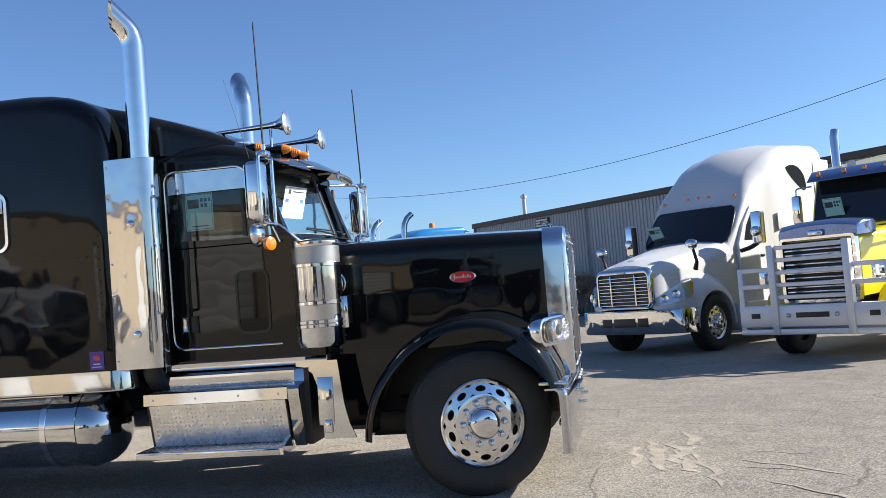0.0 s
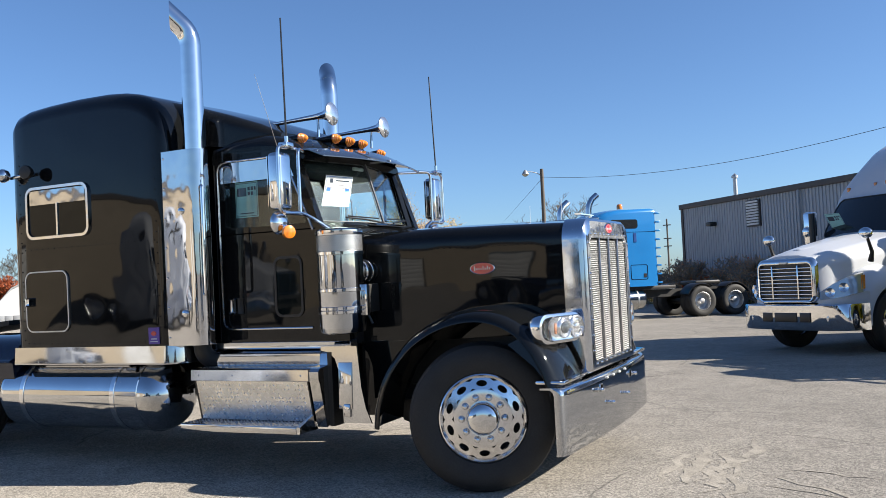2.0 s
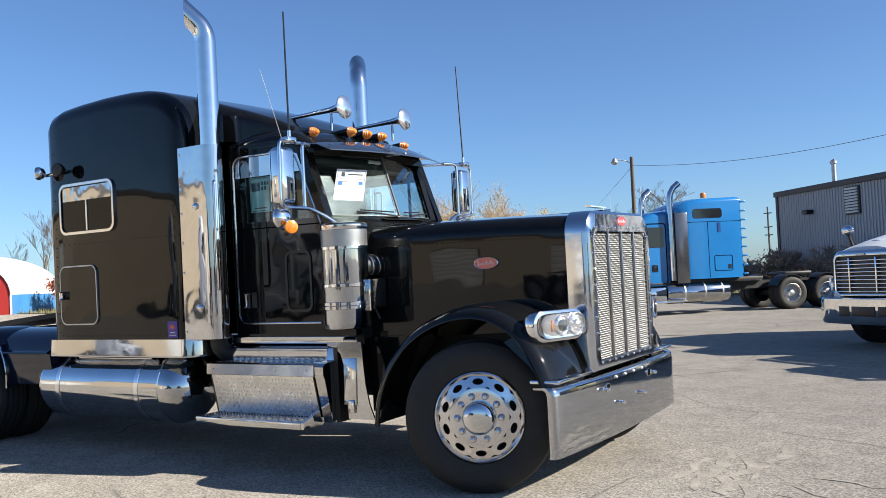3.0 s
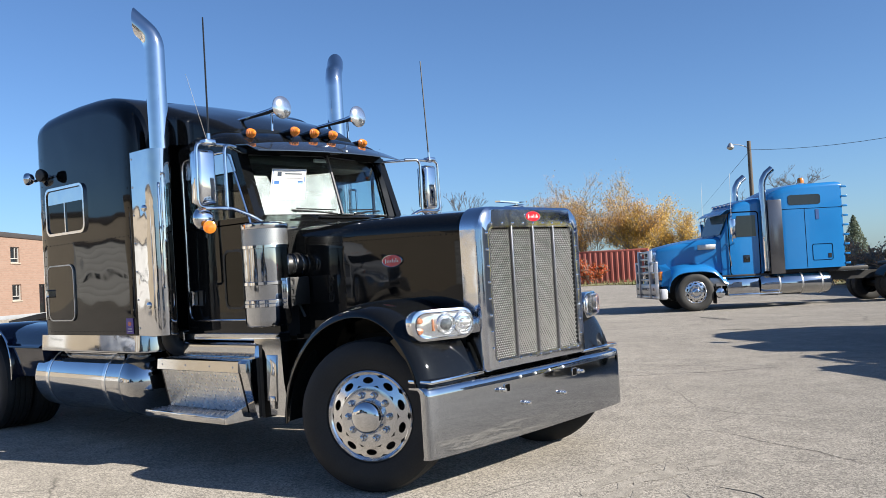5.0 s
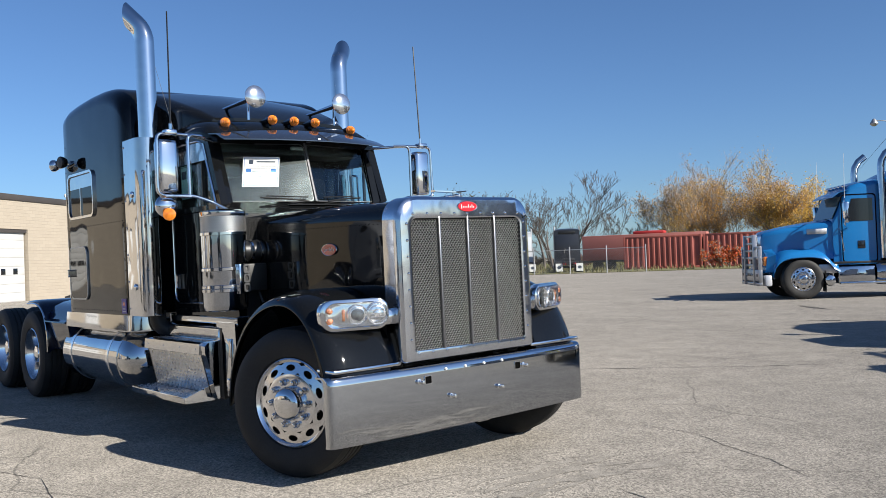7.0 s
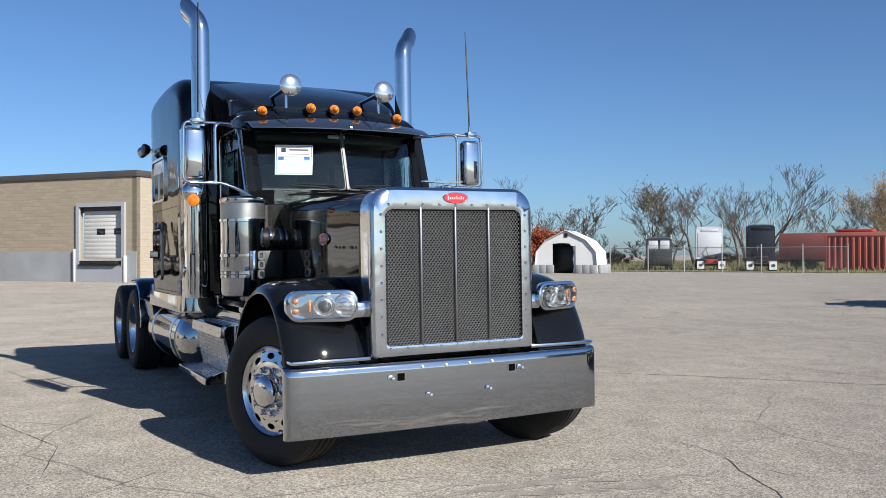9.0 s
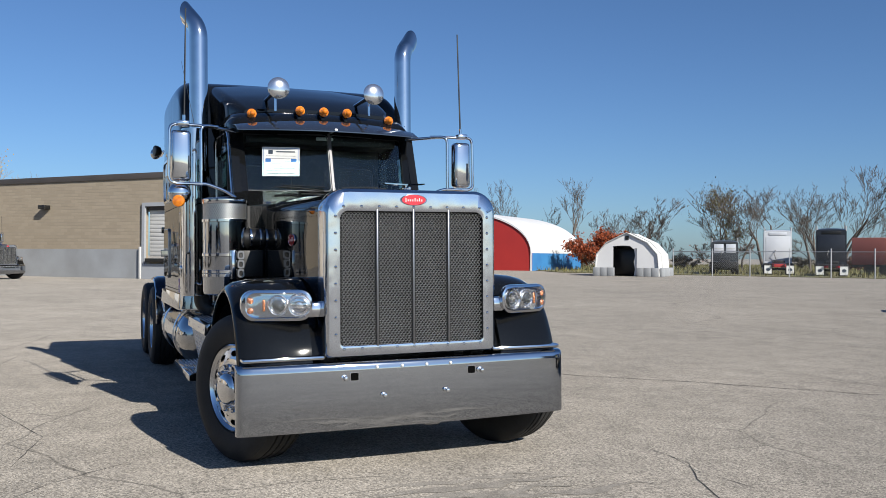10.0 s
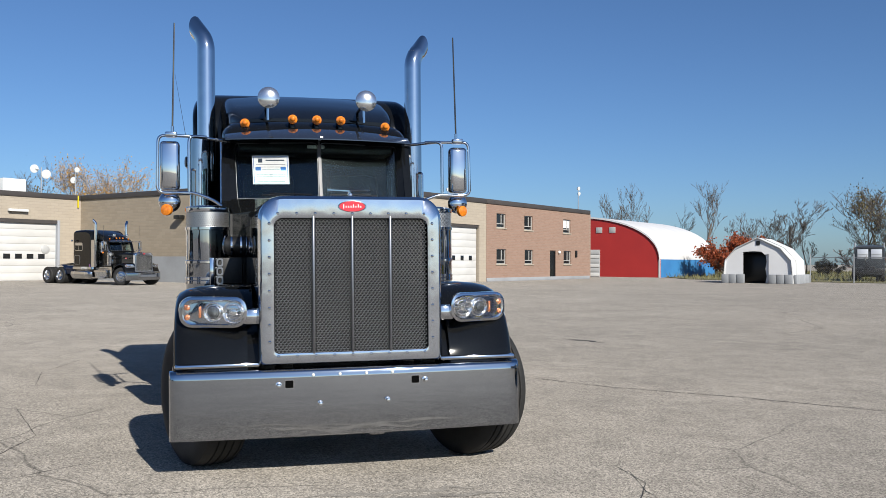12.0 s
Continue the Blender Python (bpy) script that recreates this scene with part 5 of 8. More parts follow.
    for s in (-1, 1):
        side = P("cab_side", frame_of(bmesh.new(), rim, hole, "y", s * 0.8, s * 0.87), BLACK, "glossy black door and cab side")
        P("door_window", prism(bmesh.new(), [(x, z) for x, z in hole], "y", s * 0.835, s * 0.841), SIDEGLASS, "tinted side window", side, Matrix()).visible_shadow = False
        P("window_top", prism(bmesh.new(), [(-2.44, 2.43), (-1.68, 2.43), (-1.735, 2.575), (-1.8, 2.595), (-2.38, 2.6), (-2.44, 2.55)], "y", s * 0.869, s * 0.877), STEEL, "polished steel strip over the window top", side, Matrix())
        P("door_seal", tube(bmesh.new(), bend([(-1.56, s * 0.872, 1.19), (-2.47, s * 0.872, 1.19), (-2.47, s * 0.872, 2.61), (-1.78, s * 0.872, 2.61), (-1.52, s * 0.872, 1.98)], 0.1, 6), 0.01, 8), ALU, "thin bright door seal", side, Matrix())
        P("waist_seam", one(-2.46, -1.5, s * 0.8705, s * 0.8755, 1.985, 1.995), GAPBLACK, "", side, Matrix())
        P("window_divider", one(-1.83, -1.81, s * 0.84, s * 0.865, 2.05, 2.53), DARK, "", side, Matrix())
        dw = P("lower_door_window", prism(bmesh.new(), rounded(-1.9, -1.66, 1.3, 1.76, 0.05), "y", s * 0.868, s * 0.874), DEEPTINT, "small dark lower door window", side, Matrix())
        P("window_frame", frame_of(bmesh.new(), rounded(-1.92, -1.64, 1.28, 1.78, 0.065), rounded(-1.9, -1.66, 1.3, 1.76, 0.05), "y", s * 0.868, s * 0.88), DARK, "", dw, Matrix())
        hd = P("door_handle", box(bmesh.new(), -2.365, -2.32, s * 0.87, s * 0.9, 1.33, 1.44, bevel=0.012), CHROME, "chrome door handle", side, Matrix())
        P("handle_cup", box(bmesh.new(), -2.31, -2.25, s * 0.868, s * 0.876, 1.32, 1.45, bevel=0.004), DARK, "", hd, Matrix())
        P("cab_skirt", one(-2.55, -1.2, s * 0.8, s * 0.89, 1.02, 1.08, bevel=0.01), PLATE, "thin polished sill strip")
        P("pillar", loft(bmesh.new(), [[(-1.46, s * 0.87, 2.03), (-1.5, s * 0.735, 2.03), (-1.56, s * 0.735, 2.03), (-1.56, s * 0.87, 2.03)], [(-1.67, s * 0.87, 2.62), (-1.68, s * 0.755, 2.62), (-1.74, s * 0.755, 2.62), (-1.74, s * 0.87, 2.62)]]), BLACK)
    P("cab_roof", body_of([(-2.52, 0.87, 2.6, 2.79, 0.14, 0.03), (-2.3, 0.87, 2.6, 2.83, 0.15, 0.03), (-2.0, 0.87, 2.6, 2.825, 0.15, 0.03), (-1.8, 0.865, 2.6, 2.77, 0.13, 0.03), (-1.68, 0.84, 2.58, 2.7, 0.08, 0.02), (-1.62, 0.8, 2.57, 2.63, 0.03, 0.01)]), BLACK, "rounded black cab roof")
    P("cab_back", one(-2.52, -2.48, -0.86, 0.86, 1.07, 2.7), INNER)
    P("cab_floor", one(-2.5, -1.22, -0.8, 0.8, 1.07, 1.14), INNER)
    P("firewall", one(-1.25, -1.2, -0.8, 0.8, 1.05, 1.9), CHASSIS)
    P("cowl", loft(bmesh.new(), [[(-1.2, -0.78, 1.6), (-1.2, -0.78, 1.9), (-1.2, -0.4, 1.95), (-1.2, 0.4, 1.95), (-1.2, 0.78, 1.9), (-1.2, 0.78, 1.6)], [(-1.48, -0.86, 1.6), (-1.5, -0.82, 2.045), (-1.42, -0.4, 2.05), (-1.42, 0.4, 2.05), (-1.5, 0.82, 2.045), (-1.48, 0.86, 1.6)]]), BLACK, "black cowl below the windscreen")
    P("cowl_vent", one(-1.36, -1.3, -0.3, 0.3, 2.015, 2.02), DARK)
    for s in (-1, 1):
        a, b, c, d = (-1.535, s * 0.735, 2.055), (-1.37, s * 0.015, 2.05), (-1.525, s * 0.015, 2.575), (-1.695, s * 0.755, 2.575)
        ws = P("windscreen", quad_slab((a, b, c, d) if s < 0 else (b, a, d, c), 0.006), GLASS, "clear flat windscreen half")
        ws.visible_shadow = False
        P("windscreen_seal", tube(bmesh.new(), bend([a, b, c, d, a], 0.04, 3), 0.0055, 6), POSTGREY, "grey windscreen seal", ws, Matrix())
        wp = P("wiper", tube(bmesh.new(), [(-1.31, s * 0.1, 2.045), (-1.36, s * 0.3, 2.07), (-1.42, s * 0.52, 2.085)], 0.008, 6), DARK, "black wiper arm", ws, Matrix())
        P("wiper_blade", tube(bmesh.new(), [(-1.36, s * 0.08, 2.085), (-1.44, s * 0.45, 2.1)], 0.006, 5), DARK, "", ws, Matrix())
    P("screen_post", quad_slab([(-1.36, -0.009, 2.05), (-1.36, 0.009, 2.05), (-1.525, 0.009, 2.585), (-1.525, -0.009, 2.585)], 0.012), POSTGREY, "grey centre post")
    # sun visor
    rows = []
    for q in range(-8, 9):
        y = q * 0.105
        e = abs(y) / 0.84
        rows.append([(-1.64 - 0.1 * e * e, y, 2.715 - 0.05 * e * e), (-1.45 - 0.1 * e * e, y, 2.69 - 0.05 * e * e), (-1.25 - 0.16 * e * e, y, 2.578 - 0.0 * e)])
    vz = P("sun_visor", lofted_panel(rows, 0.008), VISOR, "long glossy dark external sun visor")
    P("visor_seam", one(-1.46, -1.255, -0.012, 0.012, 2.585, 2.6), DULL, "", vz, pose(0, 0, 0.0, 0, 0, 0))
    dome_rivets("rivets", [(-1.62, -0.78 + q * 0.12, 2.705) for q in range(14)], (0, 0, 1), vz, 0.007, 0.004).matrix_basis = Matrix()
    # cab marker lamps
    for y in (-0.66, -0.225, 0, 0.225, 0.66):
        x, z = -1.69 - (0.06 if abs(y) > 0.5 else 0.0), 2.79 - (0.02 if abs(y) > 0.5 else -0.02)
        hs = P("marker_lamp", turn_profile(bmesh.new(), [(0.0, -0.34), (0.012, -0.3), (0.026, -0.18), (0.037, -0.03), (0.039, 0.0), (0.036, 0.004)], (x, y, z), (1, 0, 0), 18), BLACK, "black bullet lamp with an amber lens")
        P("lens", turn_profile(bmesh.new(), [(0.04, 0.0), (0.045, 0.006), (0.044, 0.018), (0.04, 0.02), (0.039, 0.034), (0.034, 0.036), (0.032, 0.05), (0.026, 0.053), (0.022, 0.068), (0.01, 0.078), (0.0, 0.08)], (x, y, z), (1, 0, 0), 18), AMBER, "amber lens", hs, Matrix())
        P("base", box(bmesh.new(), x - 0.2, x - 0.02, y - 0.02, y + 0.02, z - 0.1, z - 0.02, bevel=0.008), BLACK, "", hs, Matrix())
    # air horns
    for y in (-0.45, 0.45):
        hn = P("air_horn", turn_profile(bmesh.new(), [(0.02, -0.86), (0.022, -0.8), (0.016, -0.78), (0.018, -0.4), (0.024, -0.16), (0.035, -0.08), (0.06, -0.03), (0.092, -0.004), (0.1, 0.0), (0.096, 0.004)], (-1.56, y, 2.985), (1, 0, 0.03), 26), CHROME, "long chrome air horn with a domed bell")
        P("bell_cover", turn_profile(bmesh.new(), [(0.1, 0.001), (0.099, 0.008), (0.085, 0.018), (0.06, 0.027), (0.03, 0.032), (0.0, 0.034)], (-1.56, y, 2.985), (1, 0, 0.03), 26), BOWL, "bright domed bell cover", hn, Matrix())
        P("horn_stand", rod(bmesh.new(), (-1.7, y, 2.8), (-1.7, y, 2.96), 0.012, n=8), CHROME, "", hn, Matrix())
        P("horn_base", box(bmesh.new(), -2.5, -2.4, y - 0.04, y + 0.04, 2.9, 3.0, bevel=0.01), CHROME, "", hn, Matrix())
    # interior
    P("dashboard", box(bmesh.new(), -1.62, -1.42, -0.78, 0.78, 1.55, 2.0, bevel=0.05), INNER)
    P("steering_wheel", loft(bmesh.new(), [ring(Vector((-1.78, 0.42, 1.95)) + Euler((0, radians(-35), 0)).to_matrix() @ Vector((0.22 * math.cos(a), 0.22 * math.sin(a), 0)), Euler((0, radians(-35), 0)).to_matrix() @ Vector((-math.sin(a), math.cos(a), 0)), 0.014, 6) for a in [2 * math.pi * i / 28 for i in range(29)]], cap=False), DARK, "black steering wheel")
    for y in (-0.42, 0.42):
        P("seat", box(bmesh.new(), -2.4, -2.2, y - 0.25, y + 0.25, 1.5, 2.35, bevel=0.07), INNER)
        P("seat_cushion", box(bmesh.new(), -2.4, -1.9, y - 0.25, y + 0.25, 1.3, 1.52, bevel=0.06), INNER)
    P("header_console", box(bmesh.new(), -2.1, -1.72, -0.72, 0.72, 2.5, 2.6, bevel=0.02), DARK)
    P("inner_mirror", box(bmesh.new(), -1.6, -1.57, -0.1, 0.06, 2.53, 2.56, bevel=0.008), PAPER)

    # bonnet
    P("bonnet", body_of([(-1.215, 0.685, 1.02, 1.93, 0.13, 0.025), (-1.0, 0.685, 1.02, 1.932, 0.13, 0.028), (-0.5, 0.675, 1.06, 1.93, 0.13, 0.03), (0.0, 0.655, 1.08, 1.92, 0.13, 0.03), (0.42, 0.632, 1.06, 1.908, 0.13, 0.028), (0.5, 0.625, 1.04, 1.905, 0.13, 0.028)]), BLACK, "long glossy black bonnet")
    P("bonnet_spine", tube(bmesh.new(), [(-1.2, 0, 1.962), (0.45, 0, 1.94)], 0.012, 6), CHROME)
    for s in (-1, 1):
        badge(T, LEAN @ Matrix.Translation((-0.14, s * 0.661, 1.595)) @ pose(0, 0, 0, 90, 0, 0 if s < 0 else 180) @ pose(0, 0, 0, 0, 0, 0), 0.105, 0.047)
        dome_rivets("rivets", [(-1.15 + 0.05 * q, s * (0.688 - 0.018 * max(0, (q - 2) / 30)), 1.772 - 0.0005 * q) for q in range(32)], (0, s, 0), T, 0.005, 0.0025, BLACK)
        P("bonnet_gap", one(-1.225, -1.205, s * 0.64, s * 0.7, 1.05, 1.9), GAPBLACK)
        P("bonnet_latch", tube(bmesh.new(), bend([(-1.1, s * 0.71, 1.2), (-1.14, s * 0.73, 1.3), (-1.16, s * 0.74, 1.42)], 0.05), 0.012, 6), DARK, "black rubber bonnet latch")
        # skirt behind the wheel arch and its bright plate
        P("bonnet_skirt", prism(bmesh.new(), [(-1.2, 0.47), (-0.9, 0.47), (-0.86, 0.62), (-0.74, 0.86), (-0.55, 1.06), (-1.2, 1.06)], "y", s * 0.66, s * 0.72), BLACK)
        cp = P("kick_plate", prism(bmesh.new(), [(-1.5, 1.045), (-1.17, 1.045), (-1.155, 0.9), (-1.135, 0.72), (-1.1, 0.57), (-1.05, 0.455), (-1.3, 0.455), (-1.31, 0.62), (-1.335, 0.85), (-1.37, 0.95), (-1.43, 1.0), (-1.5, 1.012)], "y", s * 0.985, s * 1.0), PLATE, "polished plate beside the step")
        cp.matrix_basis = LEAN @ Matrix.Translation((0.07, s * 1.0, 0.455)) @ pose(0, 0, 0, s * 2.5, 0, 0) @ Matrix.Translation((0, -s * 1.0, -0.455))
        P("raised_panel", box(bmesh.new(), -1.335, -1.215, min(s * 0.99, s * 1.01), max(s * 0.99, s * 1.01), 0.56, 0.92, bevel=0.004), PLATE, "polished raised panel", cp, Matrix())
        P("plate_bracket", box(bmesh.new(), -1.29, -1.23, min(s * 1.0, s * 1.02), max(s * 1.0, s * 1.02), 0.5, 0.6, bevel=0.008), STEEL, "", cp, Matrix())
        # front fender
        path = [(-0.87, 0.45), (-0.85, 0.6), (-0.79, 0.78), (-0.69, 0.94), (-0.55, 1.085), (-0.38, 1.19), (-0.19, 1.255), (0.0, 1.275), (0.17, 1.245), (0.32, 1.165), (0.43, 1.05), (0.51, 0.91), (0.555, 0.79), (0.565, 0.755)]
        path = smooth_path(path, 3)
        rows = []
        for i, (x, z) in enumerate(path):
            p0, p1 = path[max(i - 1, 0)], path[min(i + 1, len(path) - 1)]
            d = Vector((p1[0] - p0[0], 0, p1[1] - p0[1])).normalized()
            nrm = Vector((-d.z, 0, d.x))
            inner = 0.66 if x < 0.4 else 0.7
            rows.append([Vector((x, s * y, z)) + nrm * e for y, e in ((inner, 0.045), (0.9, 0.045), (1.03, 0.035), (1.11, 0.018), (1.16, -0.006), (1.182, -0.035), (1.184, -0.055), (1.168, -0.055), (1.15, -0.03), (1.1, -0.006), (1.0, 0.01), (inner, 0.02))])
        P("front_fender", loft(bmesh.new(), rows), BLACK, "broad glossy black front fender")
        P("fender_nose", loft(bmesh.new(), [[(0.34, s * 0.62, 1.12), (0.34, s * 1.08, 1.12), (0.2, s * 1.08, 1.05), (0.2, s * 0.62, 1.05)], [(0.5, s * 0.6, 0.95), (0.49, s * 1.12, 0.95), (0.4, s * 1.12, 0.9), (0.4, s * 0.6, 0.9)], [(0.58, s * 0.6, 0.79), (0.56, s * 1.15, 0.79), (0.5, s * 1.15, 0.79), (0.5, s * 0.6, 0.79)]]), BLACK)
        P("bumper_strip", box(bmesh.new(), 0.42, 0.632, min(s * 0.62, s * 1.17), max(s * 0.62, s * 1.17), 0.782, 0.812, bevel=0.014), CHROME, "chrome strip over the bumper")
        # head lamp pod
        def skew(bm):
            for q in bm.verts:
                q.co.x -= 0.36 * max(0.0, abs(q.co.y) - 0.72)
            return bm
        rows = []
        for x, k, zz in ((0.485, 0.3, 1.16), (0.495, 0.62, 1.155), (0.515, 0.84, 1.152), (0.55, 0.96, 1.15), (0.595, 1.0, 1.15), (0.62, 0.98, 1.15), (0.625, 0.92, 1.15)):
            rows.append([(x, s * 0.925 + y * k, zz + z * k) for y, z in rounded(-0.225, 0.225, -0.105, 0.105, 0.085)])
        pod = P("head_lamp", skew(loft(bmesh.new(), rows)), CHROME, "chrome head lamp pod with clear lens")
        P("lens", skew(loft(bmesh.new(), [[(x, s * 0.925 + y * k, 1.15 + z * k) for y, z in rounded(-0.2, 0.2, -0.085, 0.085, 0.07)] for x, k in ((0.668, 0.75), (0.66, 0.93), (0.645, 1.0), (0.64, 1.0))])), LENS, "clear bulging lens", pod, Matrix()).visible_shadow = False
        P("reflector", skew(prism(bmesh.new(), [(s * 0.925 + y, 1.15 + z) for y, z in rounded(-0.205, 0.205, -0.088, 0.088, 0.07)], "x", 0.612, 0.6165)), LAMPGREY, "grey lamp housing", pod, Matrix())
        for y, r in ((0.79, 0.074), (0.92, 0.066)):
            P("bulb_bowl", skew(turn_profile(bmesh.new(), [(r, 0.002), (r, 0.02), (r * 0.94, 0.024), (r * 0.88, 0.02), (r * 0.83, 0.006), (r * 0.74, 0.005), (r * 0.71, 0.016), (r * 0.65, 0.018), (r * 0.58, 0.006), (r * 0.42, 0.003), (r * 0.36, 0.012), (r * 0.3, 0.02), (r * 0.16, 0.022), (0.0, 0.023)], (0.6165, s * y, 1.15), (1, 0, 0), 26)), BOWL, "silvered bulb bowl", pod, Matrix())
        P("projector", skew(turn_profile(bmesh.new(), [(0.036, 0.0), (0.036, 0.018), (0.03, 0.02), (0.022, 0.03), (0.0, 0.036)], (0.622, s * 0.92, 1.15), (1, 0, 0), 20)), LENSDARK, "dark projector lens", pod, Matrix())
        for q in range(-1, 2):
            P("bulb_fin", skew(box(bmesh.new(), 0.618, 0.634, s * 0.79 - 0.045, s * 0.79 + 0.045, 1.15 + q * 0.022 - 0.003, 1.15 + q * 0.022 + 0.003)), BARGREY, "", pod, Matrix())
        # amber bar added in place of the orange refracted by the lens
        P("refraction_bar", skew(box(bmesh.new(), 0.617, 0.632, min(s * 0.996, s * 1.014), max(s * 0.996, s * 1.014), 1.112, 1.188, bevel=0.006)), SIGNAL, "upright amber bar standing in for refraction in the lens", pod, Matrix())
        for z in (1.118, 1.18):
            P("turn_signal", skew(turn_profile(bmesh.new(), [(0.019, 0.0), (0.018, 0.008), (0.011, 0.013), (0.0, 0.015)], (0.617, s * 1.085, z), (1, 0, 0), 14)), SIGNAL, "amber turn signal", pod, Matrix())
        for q in range(6):
            P("lens_rib", skew(one(0.617, 0.624, min(s * 1.03, s * 1.06), max(s * 1.03, s * 1.06), 1.095 + q * 0.019, 1.104 + q * 0.019)), CHROME, "", pod, Matrix())
        P("lamp_arm", box(bmesh.new(), 0.5, 0.6, min(s * 0.6, s * 0.74), max(s * 0.6, s * 0.74), 1.06, 1.17, bevel=0.03), CHROME, "", pod, Matrix())
    # radiator shell
    def shell(k, zo):
        return [(y * k, z) for y, z in rounded(-0.63, 0.63, 0.8, 1.925 + zo, 0.15, 8)]
    def arched(w, z0, z1, top, low, n=8):
        line = []
        for cy, cz, a0, r in ((w - top, z1 - top, 0, top), (top - w, z1 - top, 90, top), (low - w, z0 + low, 180, low), (w - low, z0 + low, 270, low)):
            line += [(cy + r * math.cos(radians(a0 + 90 * i / n)), cz + r * math.sin(radians(a0 + 90 * i / n))) for i in range(n + 1)]
        return line
    out0, out1 = arched(0.63, 0.79, 1.93, 0.16, 0.035), arched(0.605, 0.805, 1.905, 0.145, 0.03)
    inn = arched(0.527, 0.87, 1.778, 0.06, 0.03)
    bm = bmesh.new()
    n = len(out0)
    seq = [(0.49, out0), (0.612, out0), (0.647, [(y * 0.992, 1.36 + (z - 1.36) * 0.994) for y, z in out0]), (0.667, out1), (0.672, arched(0.55, 0.855, 1.8, 0.08, 0.035)), (0.669, inn), (0.64, inn)]
    loft(bm, [[(x, y, z) for y, z in line] for x, line in seq], cap=False)
    gr = P("radiator_shell", bm, SHELL, "tall chrome radiator surround")
    P("radiator_core", one(0.52, 0.58, -0.53, 0.53, 0.865, 1.78), DARK, "", gr, Matrix())
    spots = []
    for q in range(9):
        spots += [(0.672, -0.5 + q * 0.125, 1.808), (0.672, -0.5 + q * 0.125, 0.852)]
    for q in range(8):
        spots += [(0.672, -0.557, 0.95 + q * 0.113), (0.672, 0.557, 0.95 + q * 0.113)]
    dome_rivets("rivets", spots, (1, 0, 0), gr, 0.011, 0.008).matrix_basis = Matrix()
    dome_rivets("rivets", [(0.52, s * 0.63, 0.95 + 0.06 * q) for q in range(14) for s in (-1, 1)], (0, 1, 0), gr, 0.006, 0.003).matrix_basis = Matrix()
    # pierced mesh in four fields
    cw, ch = 0.0245, 0.016
    for q in range(4):
        y0, y1 = -0.526 + q * 0.263 + 0.006, -0.526 + (q + 1) * 0.263 - 0.006
        nc, nr = int((y1 - y0) / cw), int(0.91 / ch)
        dw = (y1 - y0) / nc
        v, f = [], []
        for i in range(nr):
            off = dw * 0.5 if i % 2 else 0.0
            zc = 0.872 + (i + 0.5) * ch
            for j in range(nc - (i % 2)):
                yc = y0 + (j + 0.5) * dw + off
                o = len(v)
                for a in range(8):
                    t = a * math.pi / 4 + math.pi / 8
                    ca, sa = math.cos(t), math.sin(t)
                    mm = max(abs(ca), abs(sa))
                    v.append((0.654, yc + dw * 0.5 * ca / mm, zc + ch * 0.5 * sa / mm))
                for a in range(8):
                    t = a * math.pi / 4 + math.pi / 8
                    v.append((0.6518, yc + dw * 0.41 * math.cos(t), zc + ch * 0.4 * math.sin(t)))
                v.extend([(0.645, q[1], q[2]) for q in v[-8:]])
                for a in range(8):
                    b = (a + 1) % 8
                    f.append((o + a, o + b, o + 8 + b, o + 8 + a))
                    f.append((o + 8 + a, o + 8 + b, o + 16 + b, o + 16 + a))
        mesh = P("grille_mesh", mesh_from("grille_mesh", v, f, MESH), None, "punched bright steel mesh", gr, Matrix())
        tagged(mesh, kind="stuff")
    for y in (-0.263, 0, 0.263):
        P("grille_bar", box(bmesh.new(), 0.637, 0.672, y - 0.009, y + 0.009, 0.86, 1.795, bevel=0.007), BARGREY, "upright bright bar", gr, Matrix())
    badge(gr, Matrix.Translation((0.668, 0, 1.857)) @ pose(0, 0, 0, 90, 0, 90), 0.098, 0.039)
    orn = P("bonnet_ornament", box(bmesh.new(), 0.42, 0.6, -0.012, 0.012, 1.93, 1.955, bevel=0.008), CHROME, "small chrome winged bonnet ornament")
    P("wing", loft(bmesh.new(), [[(0.5 - 0.05 * abs(q), 0.15 * q, 1.978 + 0.012 * abs(q)), (0.56 - 0.06 * abs(q), 0.15 * q, 1.975 + 0.012 * abs(q)), (0.56 - 0.06 * abs(q), 0.15 * q, 1.966 + 0.012 * abs(q)), (0.5 - 0.05 * abs(q), 0.15 * q, 1.966 + 0.012 * abs(q))] for q in (-1, -0.4, 0, 0.4, 1)]), CHROME, "", orn, Matrix())
    P("neck", rod(bmesh.new(), (0.53, 0, 1.95), (0.53, 0, 1.975), 0.01, n=8), CHROME, "", orn, Matrix())

    # deep front bumper
    def profile(x, y, k=0.0):
        z0, z1 = 0.31, 0.766
        line = [(-0.11, z1 - 0.002), (-0.04, z1), (-0.015, z1 - 0.008), (-0.003, z1 - 0.025), (0, z1 - 0.06), (0.0, 0.55), (0, z0 + 0.02), (-0.006, z0)]
        back = [(-0.018, z0), (-0.012, z0 + 0.02), (-0.012, 0.55), (-0.012, z1 - 0.06), (-0.02, z1 - 0.03), (-0.04, z1 - 0.014), (-0.11, z1 - 0.014)]
        return [(x + a, y, z) for a, z in line + back]
    st = [(0.575, 1.206), (0.592, 1.205), (0.606, 1.2), (0.616, 1.188), (0.624, 1.165), (0.632, 1.1), (0.651, 0.8), (0.668, 0.4), (0.673, 0.0)]
    rows = [profile(x, -y) for x, y in st] + [profile(x, y) for x, y in st[::-1][1:]]
    bp = P("bumper", loft(bmesh.new(), rows), BUMPER, "deep polished steel front bumper")
